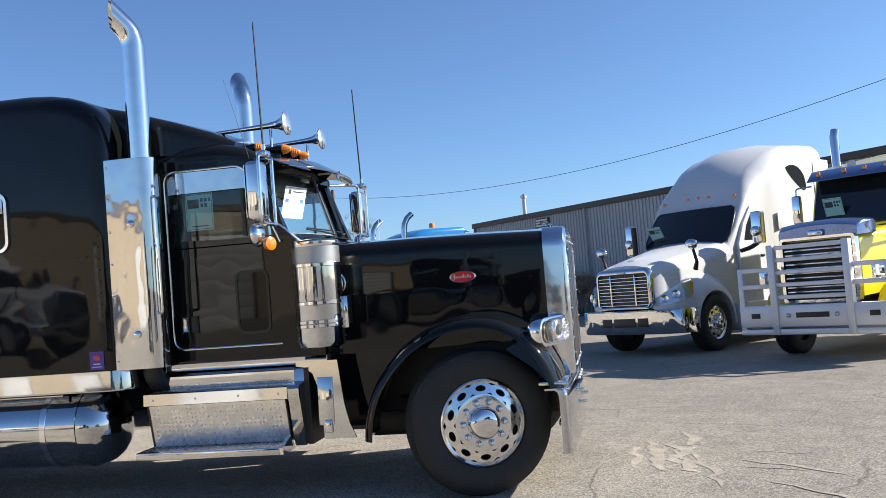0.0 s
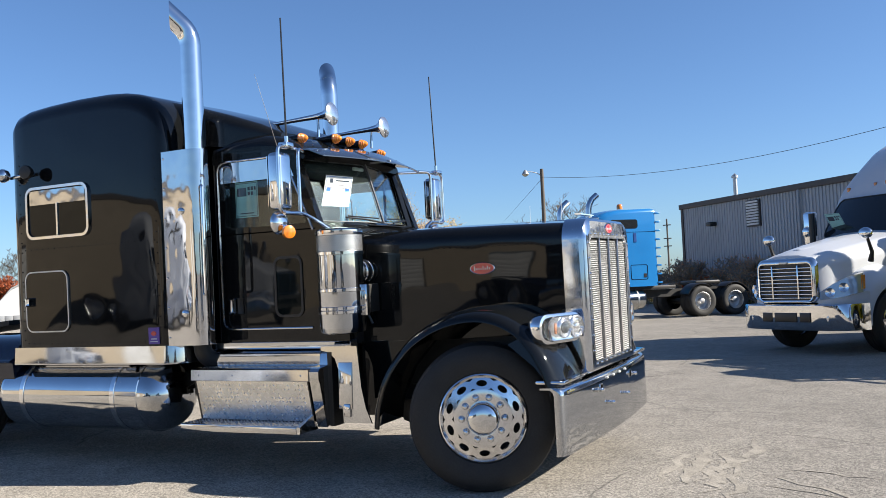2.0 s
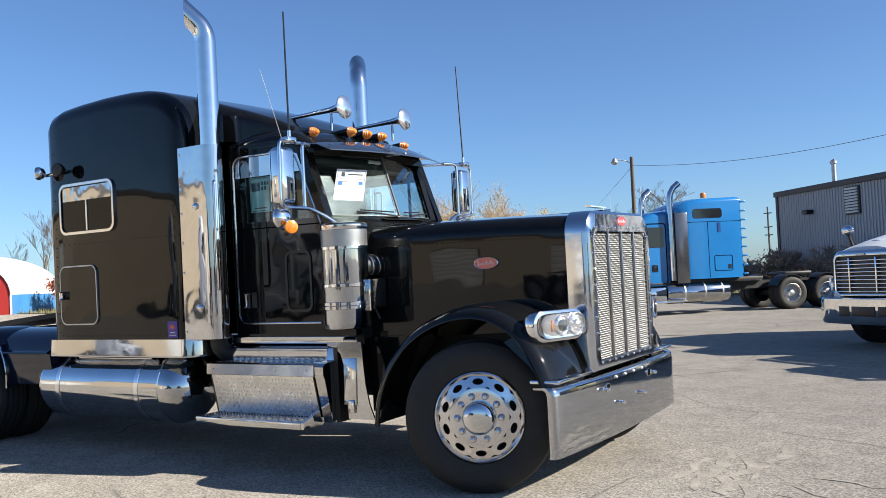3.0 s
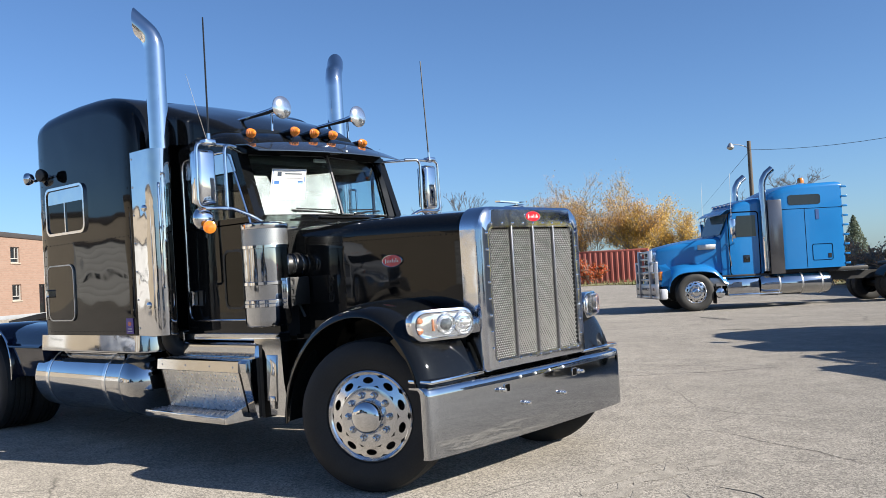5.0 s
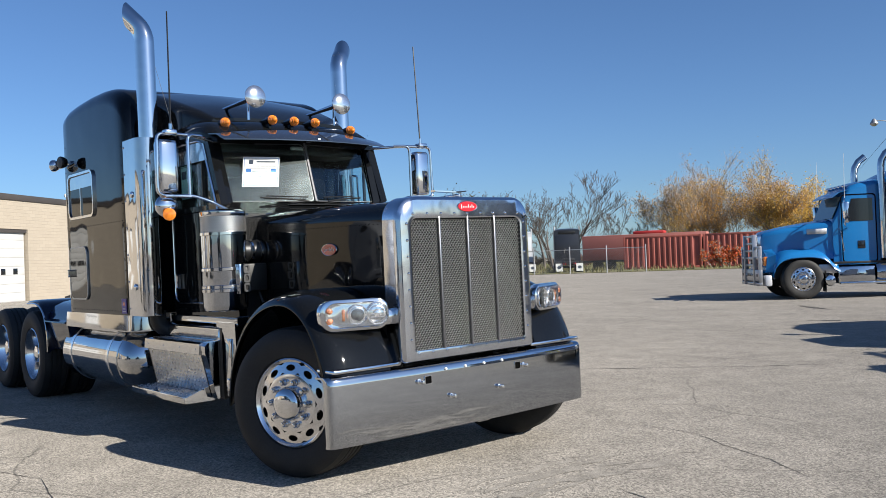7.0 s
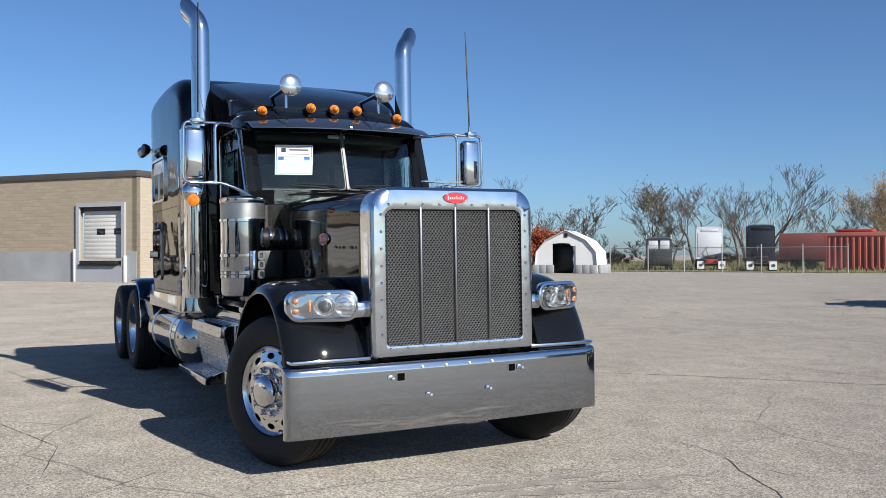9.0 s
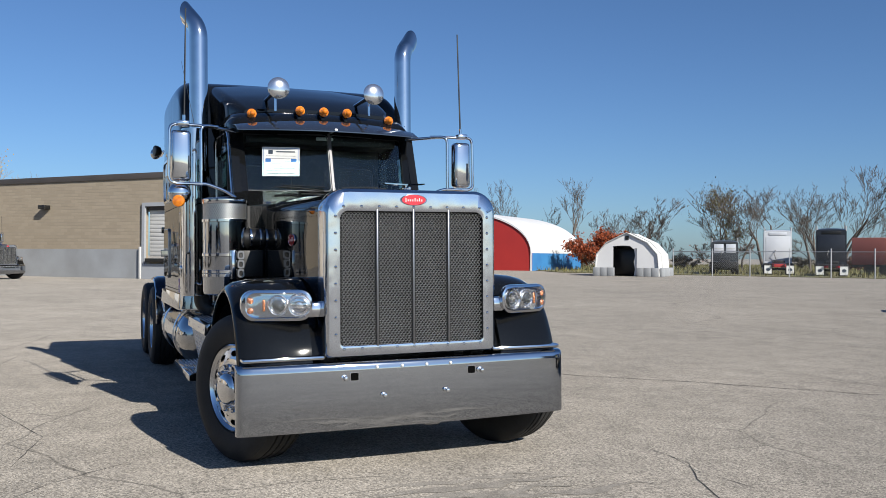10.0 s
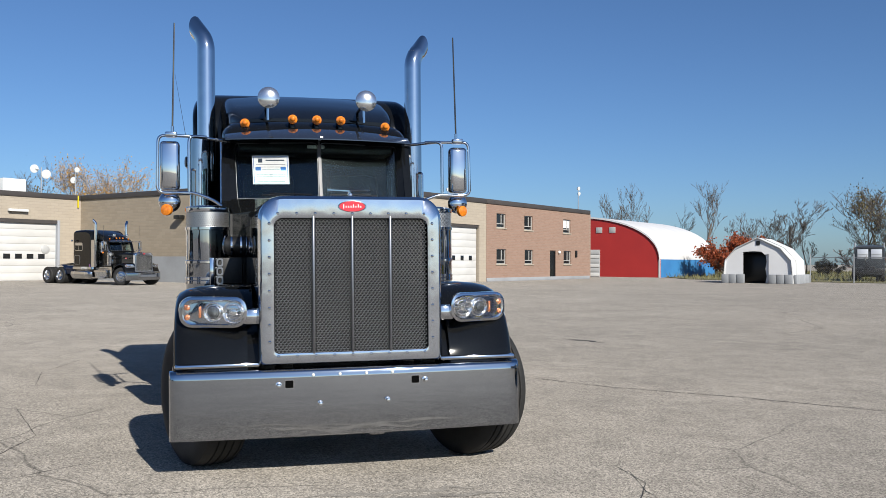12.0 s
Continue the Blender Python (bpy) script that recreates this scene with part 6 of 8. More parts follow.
    for y in (-0.43, 0.43):
        P("tow_hole", frame_of(bmesh.new(), rounded(y - 0.032, y + 0.032, 0.635, 0.695, 0.008, 2), rounded(y - 0.027, y + 0.027, 0.64, 0.69, 0.006, 2), "x", 0.66, 0.672), CHROME, "", bp, Matrix())
        # no hole is cut: a flush black block paints the shade inside it
        P("tow_hole_dark", one(0.63, 0.6695, y - 0.027, y + 0.027, 0.64, 0.69), GAPBLACK, "flat black square standing in for the shade of a tow hole", bp, Matrix())
    for y, z in ((-0.5, 0.66), (0.5, 0.66), (-0.225, 0.53), (0.235, 0.535)):
        P("bumper_bolt", turn_profile(bmesh.new(), [(0.022, -0.004), (0.022, 0.004), (0.014, 0.006), (0.014, 0.03), (0.017, 0.034), (0.012, 0.048), (0, 0.05)], (0.668 - 0.012 * abs(y), y, z), (1, 0, 0), 12), BOWL, "", bp, Matrix())
    for y in (-0.27, -0.09, 0.09, 0.27):
        P("bumper_stud", turn_profile(bmesh.new(), [(0.011, -0.003), (0.011, 0.004), (0.007, 0.009), (0, 0.01)], (0.671, y, 0.722), (1, 0, 0), 8), PAPER, "", bp, Matrix())
    P("bumper_bracket", one(0.2, 0.5, -0.5, -0.4, 0.5, 0.75), CHASSIS)
    P("bumper_bracket", one(0.2, 0.5, 0.4, 0.5, 0.5, 0.75), CHASSIS)
    P("tow_eye", box(bmesh.new(), 0.45, 0.56, 0.12, 0.24, 0.27, 0.33, bevel=0.02), STEEL)

    for s in (-1, 1):
        # exhaust stack with its heat shield
        cx, cy = -2.575, s * 1.067 + 0.045
        d = Vector((-0.77, -0.64, 0)) if s < 0 else Vector((-0.6, 0.8, 0))
        base, knee = Vector((cx, cy, 0)), 3.717 if s < 0 else 3.637
        lean = (d + Vector((0, 0, 1))).normalized()
        rings = [ring(base + Vector((0, 0, z)), (0, 0, 1), 0.089, 28) for z in (2.3, knee - 0.11)]
        for f in (0.2, 0.4, 0.6, 0.8, 1.0):
            c = base + Vector((0, 0, knee)) + (Vector((0, 0, -0.11)) * (1 - f) ** 2 + lean * 0.11 * f * f)
            rings.append(ring(c, Vector((0, 0, 1)).lerp(lean, f), 0.089, 28))
        end = base + d * 0.157 + Vector((0, 0, knee + 0.157))
        for r in (0.089, 0.083):
            rings.append([q - lean * ((q - end).dot(d) / lean.dot(d)) for q in ring(end, lean, r, 28)])
        deep = base + d * 0.03 + Vector((0, 0, knee + 0.03))
        rings.append(ring(deep, lean, 0.083, 28))
        for i in range(1, len(rings)):
            best = min(range(28), key=lambda j: (rings[i][j] - rings[i - 1][0] - Vector((0, 0, rings[i][j].z - rings[i - 1][0].z))).length if i < len(rings) - 2 else (rings[i][j] - rings[i - 1][0]).length)
            rings[i] = rings[i][best:] + rings[i][:best]
        sk = P("exhaust_pipe", loft(bmesh.new(), rings), CHROME, "tall chrome exhaust pipe with a mitred turnout tip")
        # flat black disc across the bore, a little above its closed end
        P("pipe_disc", loft(bmesh.new(), [ring(deep + lean * e, lean, 0.0815, 24) for e in (0.002, 0.012)]), GAPBLACK, "black disc inside the pipe", sk, Matrix())
        shp = [(-2.8, s * 1.12), (-2.8, s * 1.185), (-2.62, s * 1.19)] + [(-2.52 + 0.105 * math.cos(a), s * (1.085 + 0.105 * math.sin(a))) for a in [math.pi / 2 - i * math.pi / 12 for i in range(0, 10)]] + [(-2.5, s * 0.98)]
        P("heat_shield", prism(bmesh.new(), shp, "z", 1.085, 2.71), STEEL, "tall polished stack shield with a rounded front", sk, Matrix())
        P("grab_rail", tube(bmesh.new(), bend([(-2.44, s * 1.13, 2.4), (-2.39, s * 1.17, 2.4), (-2.39, s * 1.17, 1.5), (-2.44, s * 1.13, 1.5)], 0.03), 0.012, 8), CHROME, "", sk, Matrix())
        for z in (1.35, 2.2):
            P("shield_bolt", turn_profile(bmesh.new(), [(0.03, 0.0), (0.028, 0.012), (0.012, 0.02), (0, 0.021)], (-2.6, s * 1.19, z), (0, s, 0), 12), CHROME, "", sk, Matrix())
        dome_rivets("rivets", [(x, s * 1.188, z) for x in (-2.78,) for z in [1.15 + 0.25 * q for q in range(7)]], (0, s, 0), sk, 0.01, 0.005).matrix_basis = Matrix()
        P("lower_pipe", tube(bmesh.new(), bend([(-2.6, s * 1.0, 1.12), (-2.6, s * 1.0, 0.98), (-2.5, s * 0.74, 0.84), (-2.2, s * 0.5, 0.8)], 0.1, 6), 0.075, 18), CHASSIS, "", sk, Matrix())
        # air cleaner
        ac = (-1.2, s * 0.99)
        can = P("air_cleaner", turn_profile(bmesh.new(), [(0.15, 1.15), (0.172, 1.16), (0.178, 1.18), (0.18, 1.2), (0.18, 1.76)], (ac[0], ac[1], 0), (0, 0, 1), 40), CANNED, "polished cylindrical air cleaner")
        P("intake_core", turn_profile(bmesh.new(), [(0.168, 1.76), (0.168, 1.92)], (ac[0], ac[1], 0), (0, 0, 1), 32), DARK, "", can, Matrix())
        tagged(P("intake_screen", pierced_band(ac, 0.1785, 1.765, 1.915, 66, 9), None, "finely pierced intake band", can, Matrix()), kind="stuff")
        P("top_cap", turn_profile(bmesh.new(), [(0.184, 1.91), (0.186, 1.925), (0.186, 1.945), (0.17, 1.957), (0.08, 1.97), (0, 1.972)], (ac[0], ac[1], 0), (0, 0, 1), 40), CHROME, "", can, Matrix())
        for z in (1.755, 1.47, 1.33, 1.3):
            P("strap", turn_profile(bmesh.new(), [(0.179, z), (0.187, z + 0.004), (0.187, z + 0.026), (0.179, z + 0.03)], (ac[0], ac[1], 0), (0, 0, 1), 40), CHROME, "", can, Matrix())
        mt = P("mounting_bracket", box(bmesh.new(), -1.08, -1.03, s * 0.8 - 0.1, s * 0.8 + 0.1, 1.3, 1.52, bevel=0.01), CHASSIS, "black mounting bracket", can, Matrix())
        P("clamp", one(-1.05, -0.985, s * 0.95 - 0.02, s * 0.95 + 0.02, 1.28, 1.52, bevel=0.006), CHROME, "", can, Matrix())
        P("intake_pipe", rod(bmesh.new(), (-1.15, s * 0.66, 1.62), (-1.2, s * 0.9, 1.62), 0.09, n=14), DARK, "", can, Matrix())
        for y in (0.7, 0.78):
            P("hose_clamp", turn_profile(bmesh.new(), [(0.091, 0), (0.097, 0.003), (0.097, 0.018), (0.091, 0.021)], (-1.16, s * y, 1.62), (0, s, 0), 20), CHROME, "", can, Matrix())
        for e in range(3):
            z = 1.295 + e * 0.075
            P("bracket_cell", frame_of(bmesh.new(), [(s * a, b) for a, b in rounded(0.86, 0.915, z, z + 0.07, 0.018)], [(s * a, b) for a, b in rounded(0.873, 0.902, z + 0.013, z + 0.057, 0.012)], "x", -1.03, -1.02), BARGREY, "", can, Matrix())
        P("side_marker", box(bmesh.new(), -1.37, -1.33, s * 1.03 - 0.02, s * 1.03 + 0.02, 1.92, 1.95, bevel=0.008), AMBER, "", can, Matrix())
        # steps and tool box
        lo = P("lower_step", box(bmesh.new(), -2.65, -1.5, min(s * 1.255, s * 1.0), max(s * 1.255, s * 1.0), 0.395, 0.455, bevel=0.008), PLATE, "polished step with a tread top")
        def flat(z):
            return lambda u, w, h: (u, s * w, z + h)
        v, f = diamond_plate(None, -2.62, -1.53, 1.03, 1.24, flat(0.456), 0.034)
        tagged(P("tread", mesh_from("tread", v, f, TREAD), None, "", lo, Matrix()), kind="stuff")
        P("step_riser", prism(bmesh.new(), [(s * 1.03, 0.455), (s * 1.03, 0.46), (s * 1.1, 0.8), (s * 1.1, 0.86), (s * 0.7, 0.86), (s * 0.7, 0.455)], "x", -2.62, -1.48), DARK)
        v, f = diamond_plate(None, -2.58, -1.5, 0.0, 0.32, lambda u, w, h: (u, s * (1.033 + 0.0685 * w / 0.34 + h), 0.462 + w), 0.034)
        rp = P("riser_plate", quad_slab([(-2.6, s * 1.031, 0.46), (-1.49, s * 1.031, 0.46), (-1.49, s * 1.1, 0.79), (-2.6, s * 1.1, 0.79)], 0.001 * s), TREAD, "bright diamond-plate riser")
        tagged(P("diamond_relief", mesh_from("diamonds", v, f, TREAD), None, "", rp, Matrix()), kind="stuff")
        up = P("upper_step", prism(bmesh.new(), [(s * 1.12, 0.785), (s * 1.128, 0.79), (s * 1.12, 0.875), (s * 1.1, 0.885), (s * 0.85, 0.885), (s * 0.85, 0.785)], "x", -2.63, -1.46), PLATE, "polished upper step")
        v, f = diamond_plate(None, -2.58, -1.5, 0.95, 1.1, flat(0.886), 0.034)
        tagged(P("tread", mesh_from("tread", v, f, TREAD), None, "", up, Matrix()), kind="stuff")
        P("tool_box_top", prism(bmesh.new(), [(s * 0.94, 0.885), (s * 0.95, 0.93), (s * 0.945, 0.985), (s * 0.92, 1.005), (s * 0.7, 1.015), (s * 0.7, 0.885)], "x", -2.5, -1.46), PLATE, "polished tool box top")
        P("step_end", prism(bmesh.new(), [(s * 1.02, 0.42), (s * 1.035, 0.47), (s * 1.1, 0.77), (s * 1.115, 0.8), (s * 1.115, 0.86), (s * 1.09, 0.885), (s * 0.96, 0.9), (s * 0.95, 0.95), (s * 0.94, 0.985), (s * 0.91, 1.003), (s * 0.75, 1.01), (s * 0.75, 0.46), (s * 0.95, 0.44)], "x", -1.459, -1.37), PLATE, "polished end plate of the step")
        P("end_shadow_gap", one(-1.37, -1.33, min(s * 0.72, s * 0.98), max(s * 0.72, s * 0.98), 0.42, 1.0), DARK)
        P("step_brace", prism(bmesh.new(), [(s * 1.25, 0.4), (s * 1.25, 0.45), (s * 1.05, 0.52), (s * 1.0, 0.4)], "x", -1.5, -1.47), STEEL)
        for x in (-2.55, -2.2, -1.85, -1.53):
            dome_rivets("rivets", [(x, s * 1.124, 0.83)], (0, s, 0), up, 0.009, 0.005).matrix_basis = Matrix()
        P("step_hanger", one(-2.3, -2.2, min(s * 0.5, s * 1.1), max(s * 0.5, s * 1.1), 0.4, 0.44), CHASSIS)
        # west-coast mirror on its tube frame
        my = s * 1.315
        mr = P("door_mirror", box(bmesh.new(), -1.56, -1.44, min(s * 1.23, s * 1.4), max(s * 1.23, s * 1.4), 2.12, 2.555, bevel=0.035, seg=3), CHROME, "tall chrome mirror on a tube frame")
        P("mirror_face", one(-1.565, -1.56, min(s * 1.245, s * 1.385), max(s * 1.245, s * 1.385), 2.145, 2.53), MIRROR, "mirror glass", mr, Matrix())
        P("mirror_frame", tube(bmesh.new(), bend([(-1.66, s * 0.82, 2.585), (-1.47, s * 1.1, 2.6), (-1.44, s * 1.41, 2.6), (-1.44, s * 1.42, 2.1), (-1.44, s * 1.14, 2.09)], 0.06, 5), 0.014, 10), CHROME, "", mr, Matrix())
        P("mirror_strut", tube(bmesh.new(), bend([(-1.44, s * 1.36, 2.09), (-1.44, s * 1.12, 2.1), (-1.42, s * 0.95, 2.04), (-1.36, s * 0.84, 1.96)], 0.06, 5), 0.015, 10), CHROME, "", mr, Matrix())
        P("mirror_upright", tube(bmesh.new(), bend([(-1.5, s * 1.0, 2.6), (-1.44, s * 1.15, 2.6), (-1.44, s * 1.15, 2.09)], 0.06, 5), 0.014, 10), CHROME, "", mr, Matrix())
        P("mirror_clamp", box(bmesh.new(), -1.48, -1.4, s * 1.3 - 0.05, s * 1.3 + 0.05, 2.585, 2.63, bevel=0.01), CHROME, "", mr, Matrix())
        P("spot_mirror", ball(bmesh.new(), (-1.52, s * 1.32, 2.02), 0.095, 0.55, 1, 1, 20, 12), CHROME, "round chrome spot mirror", mr, Matrix())
        P("side_lamp", turn_profile(bmesh.new(), [(0.02, -0.03), (0.05, -0.02), (0.052, 0.0), (0.05, 0.012), (0.03, 0.02), (0.0, 0.022)], (-1.42, s * 1.34, 1.945), (1, s * 0.5, 0), 20), AMBER, "round amber lamp", mr, Matrix())
        an = P("antenna", rod(bmesh.new(), (-1.44, s * 1.29, 2.6), (-1.46, s * 1.27, 3.6), 0.008, 0.006, 6), DARK, "thin black whip antenna")
        P("antenna_spring", rod(bmesh.new(), (-1.44, s * 1.29, 2.6), (-1.44, s * 1.29, 2.68), 0.014, n=8), CHROME, "", an, Matrix())
    P("whip_antenna", rod(bmesh.new(), (-1.6, -1.18, 2.6), (-1.72, -1.28, 3.2), 0.0022, 0.0012, 5), DARK, "thin pale whip antenna")
    # decal by the shield
    dc = P("decal", one(-3.03, -2.91, -1.176, -1.1715, 1.1, 1.24), PURPLE, "small purple dealer sticker")
    P("decal_mark", prism(bmesh.new(), [(-2.97 + 0.03 * math.cos(a), 1.19 + 0.02 * math.sin(a)) for a in [i * 0.4488 for i in range(14)]], "y", -1.178, -1.176), REDLENS, "", dc, Matrix())
    P("decal_bar", one(-3.0, -2.94, -1.178, -1.176, 1.14, 1.148), PAPER, "", dc, Matrix())
    P("decal_bar", one(-3.01, -2.93, -1.178, -1.176, 1.118, 1.124), PAPER, "", dc, Matrix())
    BASE[0] = None
    return T


MIRROR = material("mirror_glass", (0.85, 0.87, 0.88), 0.01, 1.0)
hero = long_nose_tractor(Matrix(), "glossy black long-nosed tractor with chrome stacks and bumper")


# ---- papers behind the glass ----
def price_sheet(m, w, h, mat, label, bars, logo=True):
    t = thing("price_sheet", m, label, "paper sign")
    part("sheet", one(-w / 2, w / 2, 0, 0.002, -h / 2, h / 2), mat, t)
    rim = INK if mat is TEALPAPER else BLUEINK
    part("border", frame_of(bmesh.new(), [(-w * .47, -h * .47), (w * .47, -h * .47), (w * .47, h * .47), (-w * .47, h * .47)], [(-w * .455, -h * .455), (w * .455, -h * .455), (w * .455, h * .455), (-w * .455, h * .455)], "y", -0.0012, -0.0002), rim, t)
    for x0, x1, z0, z1, mm in bars:
        part("bar", one(x0 * w, x1 * w, -0.001, -0.0002, z0 * h, z1 * h), mm, t)
    return t

sheet_bars = [(-0.13, 0.38, 0.32, 0.36, INK), (-0.4, 0.4, 0.19, 0.2, INK), (-0.4, 0.4, 0.1, 0.11, INK), (-0.42, -0.27, -0.02, 0.1, BLUEINK), (0.27, 0.42, -0.02, 0.1, BLUEINK), (-0.25, 0.25, 0.01, 0.02, INK),
              (-0.25, 0.25, -0.08, -0.07, INK), (-0.4, 0.4, -0.16, -0.15, INK), (-0.4, 0.4, -0.24, -0.23, INK), (-0.4, 0.4, -0.32, -0.31, INK), (-0.01, 0.01, -0.24, -0.15, INK), (-0.34, -0.22, 0.26, 0.4, INK), (-0.38, 0.38, -0.42, -0.405, INK)]
price_sheet(LEAN @ Matrix.Translation((-1.545, -0.435, 2.32)) @ pose(0, 0, 0, 0, 0, 79) @ pose(0, 0, 0, 16, 0, 0), 0.33, 0.265, PAPER, "white printed price sheet behind the windscreen", sheet_bars)
teal_bars = [(-0.42, 0.0, 0.1, 0.34, INK), (0.06, 0.16, 0.26, 0.36, INK), (0.2, 0.3, 0.26, 0.36, INK), (0.34, 0.42, 0.26, 0.36, INK), (0.06, 0.16, 0.12, 0.22, INK), (0.2, 0.3, 0.12, 0.22, INK), (-0.3, 0.3, -0.4, -0.37, INK)]
price_sheet(LEAN @ Matrix.Translation((-2.2, -0.832, 2.28)) @ pose(0, 0, 0, 0, 0, 0), 0.235, 0.3, TEALPAPER, "pale teal printed sheet behind the door window", teal_bars)

# a second tractor of the same kind, parked by the warehouse
second = copy_thing(hero, along((-48.9, -6.0, 0), 42))
tagged(second, "black long-nosed tractor parked before the warehouse doors")


# ---- other trucks on the lot ----
def arch_fender(parent, mat, s, y0, y1, r, zc=0.525, x=0.0, a0=8, a1=172, t=0.05, lab=""):
    """A curved mudguard over a wheel."""
    rows = []
    for i in range(15):
        a = radians(a0 + (a1 - a0) * i / 14)
        d = Vector((math.cos(a), 0, math.sin(a)))
        c = Vector((x, 0, zc))
        rows.append([c + d * (r + e) + Vector((0, s * y, 0)) for y, e in ((y0, t), (y1 - 0.05, t), (y1, t - 0.03), (y1, 0), (y1 - 0.03, 0.0), (y0, 0.0))])
    return part("fender", loft(bmesh.new(), rows), mat, parent, lab)


def patch(rows, t=0.012):
    """A thin curved pane through rows of points, pushed out along its mean normal."""
    rows = [[Vector(p) for p in r] for r in rows]
    nrm = (rows[0][-1] - rows[0][0]).cross(rows[-1][0] - rows[0][0]).normalized() * t
    return loft(bmesh.new(), [[p for p in r] + [p + nrm for p in r[::-1]] for r in rows])


def tandem(T, xs, y=1.2, metal=None):
    for s in (-1, 1):
        for x in xs:
            wheel(T, x, s * y, 0.525, s, front=False, lugs=0, twin=True, holes=False, metal=metal)
        part("frame_rail", one(min(xs) - 0.9, 0.6, s * 0.43 - 0.04, s * 0.43 + 0.04, 0.72, 0.98), CHASSIS, T)
    for x in xs:
        part("axle", rod(bmesh.new(), (x, -0.9, 0.525), (x, 0.9, 0.525), 0.1, n=10), CHASSIS, T)


def aero_tractor(m, label):
    """Rounded white highway tractor with a tall sleeper."""
    T = thing("tractor_unit", m, label, "truck")
    for s in (-1, 1):
        wheel(T, 0, s * 1.13, 0.525, s, lugs=10, holes=True)
        part("fender", loft(bmesh.new(), [[Vector((0, 0, 0.525)) + Vector((math.cos(a) * (r + e), s * y, math.sin(a) * (r + e) * 1.0)) for y, e in ((0.55, 0.4), (0.8, 0.38), (0.98, 0.3), (1.09, 0.18), (1.155, 0.06), (1.165, 0.0), (1.14, -0.01), (0.72, 0.0), (0.55, 0.0))] for a, r in [(radians(-4 + 188 * i / 24), 0.61) for i in range(25)]]), WHITE, T, "white moulded wheel arch")
        path = [(1.19, 0.6), (1.12, 0.78), (1.0, 0.94), (0.84, 1.05), (0.66, 1.13), (0.6, 1.14)]
        part("lamp_panel", loft(bmesh.new(), [[(x, s * y, 0.84), (x + 0.01, s * y, 0.95), (x - 0.01, s * y, 1.06), (x - 0.2, s * y * 0.85, 1.06), (x - 0.2, s * y * 0.85, 0.84)] for x, y in path]), WHITE, T)
    tandem(T, (-5.2, -6.5))
    # bonnet and cab as one moulded run
    bon = part("bonnet", body_of([(1.225, 0.56, 0.9, 1.58, 0.12, 0.04), (1.18, 0.62, 0.88, 1.66, 0.15, 0.05), (0.95, 0.7, 0.95, 1.73, 0.22, 0.07), (0.5, 0.79, 1.1, 1.82, 0.28, 0.08), (0.0, 0.87, 1.15, 1.91, 0.3, 0.08), (-0.5, 0.97, 1.1, 2.0, 0.3, 0.08), (-0.85, 1.04, 0.9, 2.06, 0.25, 0.06)]), WHITE, T, "smooth white bonnet")
    part("bonnet_scoop", body_of([(0.95, 0.1, 1.76, 1.8, 0.02, 0.01), (0.8, 0.16, 1.78, 1.835, 0.03, 0.01), (0.45, 0.2, 1.84, 1.9, 0.03, 0.01)]), WHITE, T)
    cab = part("cab", body_of([(-0.62, 0.93, 0.62, 1.98, 0.2, 0.06), (-0.9, 1.0, 0.55, 2.05, 0.12, 0.06), (-1.15, 1.03, 0.55, 2.4, 0.12, 0.06), (-1.45, 1.05, 0.55, 2.86, 0.14, 0.06), (-1.58, 1.06, 0.55, 3.04, 0.18, 0.08), (-1.82, 1.08, 0.55, 3.3, 0.3, 0.12), (-2.1, 1.11, 0.55, 3.54, 0.4, 0.14), (-2.3, 1.15, 0.55, 3.68, 0.44, 0.14),
                               (-2.5, 1.2, 0.55, 3.8, 0.46, 0.14), (-2.9, 1.23, 0.55, 3.98, 0.46, 0.12), (-3.4, 1.23, 0.55, 4.1, 0.44, 0.1), (-4.15, 1.22, 0.55, 4.15, 0.4, 0.08), (-4.6, 1.22, 0.55, 4.16, 0.38, 0.08)]), WHITE, T, "white cab and tall raised-roof sleeper")
    rows = []
    for q in range(-9, 10):
        line = []
        for z, w in ((2.04, 0.88), (2.08, 0.95), (2.2, 0.99), (2.4, 0.98), (2.6, 0.96), (2.73, 0.92), (2.78, 0.84)):
            y = q / 9 * w
            line.append((-0.7 - 0.74 * (z - 2.04) - 0.16 * y * y, y, z))
        rows.append(line)
    part("windscreen", patch(rows, 0.02), TINTDARK, T, "dark curved windscreen")
    part("screen_gasket", tube(bmesh.new(), rows[0] + [r[-1] for r in rows] + rows[-1][::-1] + [r[0] for r in rows[::-1]], 0.014, 6), DARK, T)
    for s in (-1, 1):
        dr = part("door", prism(bmesh.new(), [(-1.1, 0.85), (-2.1, 0.85), (-2.1, 2.72), (-1.62, 2.74), (-1.32, 2.4), (-1.1, 2.0)], "y", s * 1.03, s * 1.095), WHITE, T, "white cab door")
        part("door_window", prism(bmesh.new(), [(-1.3, 2.06), (-1.98, 2.06), (-1.98, 2.62), (-1.64, 2.62), (-1.42, 2.36)], "y", s * 1.096, s * 1.103), TINTDARK, dr, "dark door window", m=Matrix())
        part("door_handle", box(bmesh.new(), -2.02, -1.88, s * 1.1 - 0.02, s * 1.1 + 0.02, 1.72, 1.77, bevel=0.01), DARK, dr, m=Matrix())
        part("sleeper_window", prism(bmesh.new(), [p[:2] for p in smooth_path([(-2.95, 3.56), (-3.2, 3.62), (-3.5, 3.58), (-3.72, 3.42), (-3.8, 3.2), (-3.76, 3.1), (-3.62, 3.1), (-3.3, 3.26), (-3.05, 3.44), (-2.95, 3.56)], 3)[:-1]], "y", s * 1.225, s * 1.236), TINTDARK, T, "dark teardrop sleeper window")
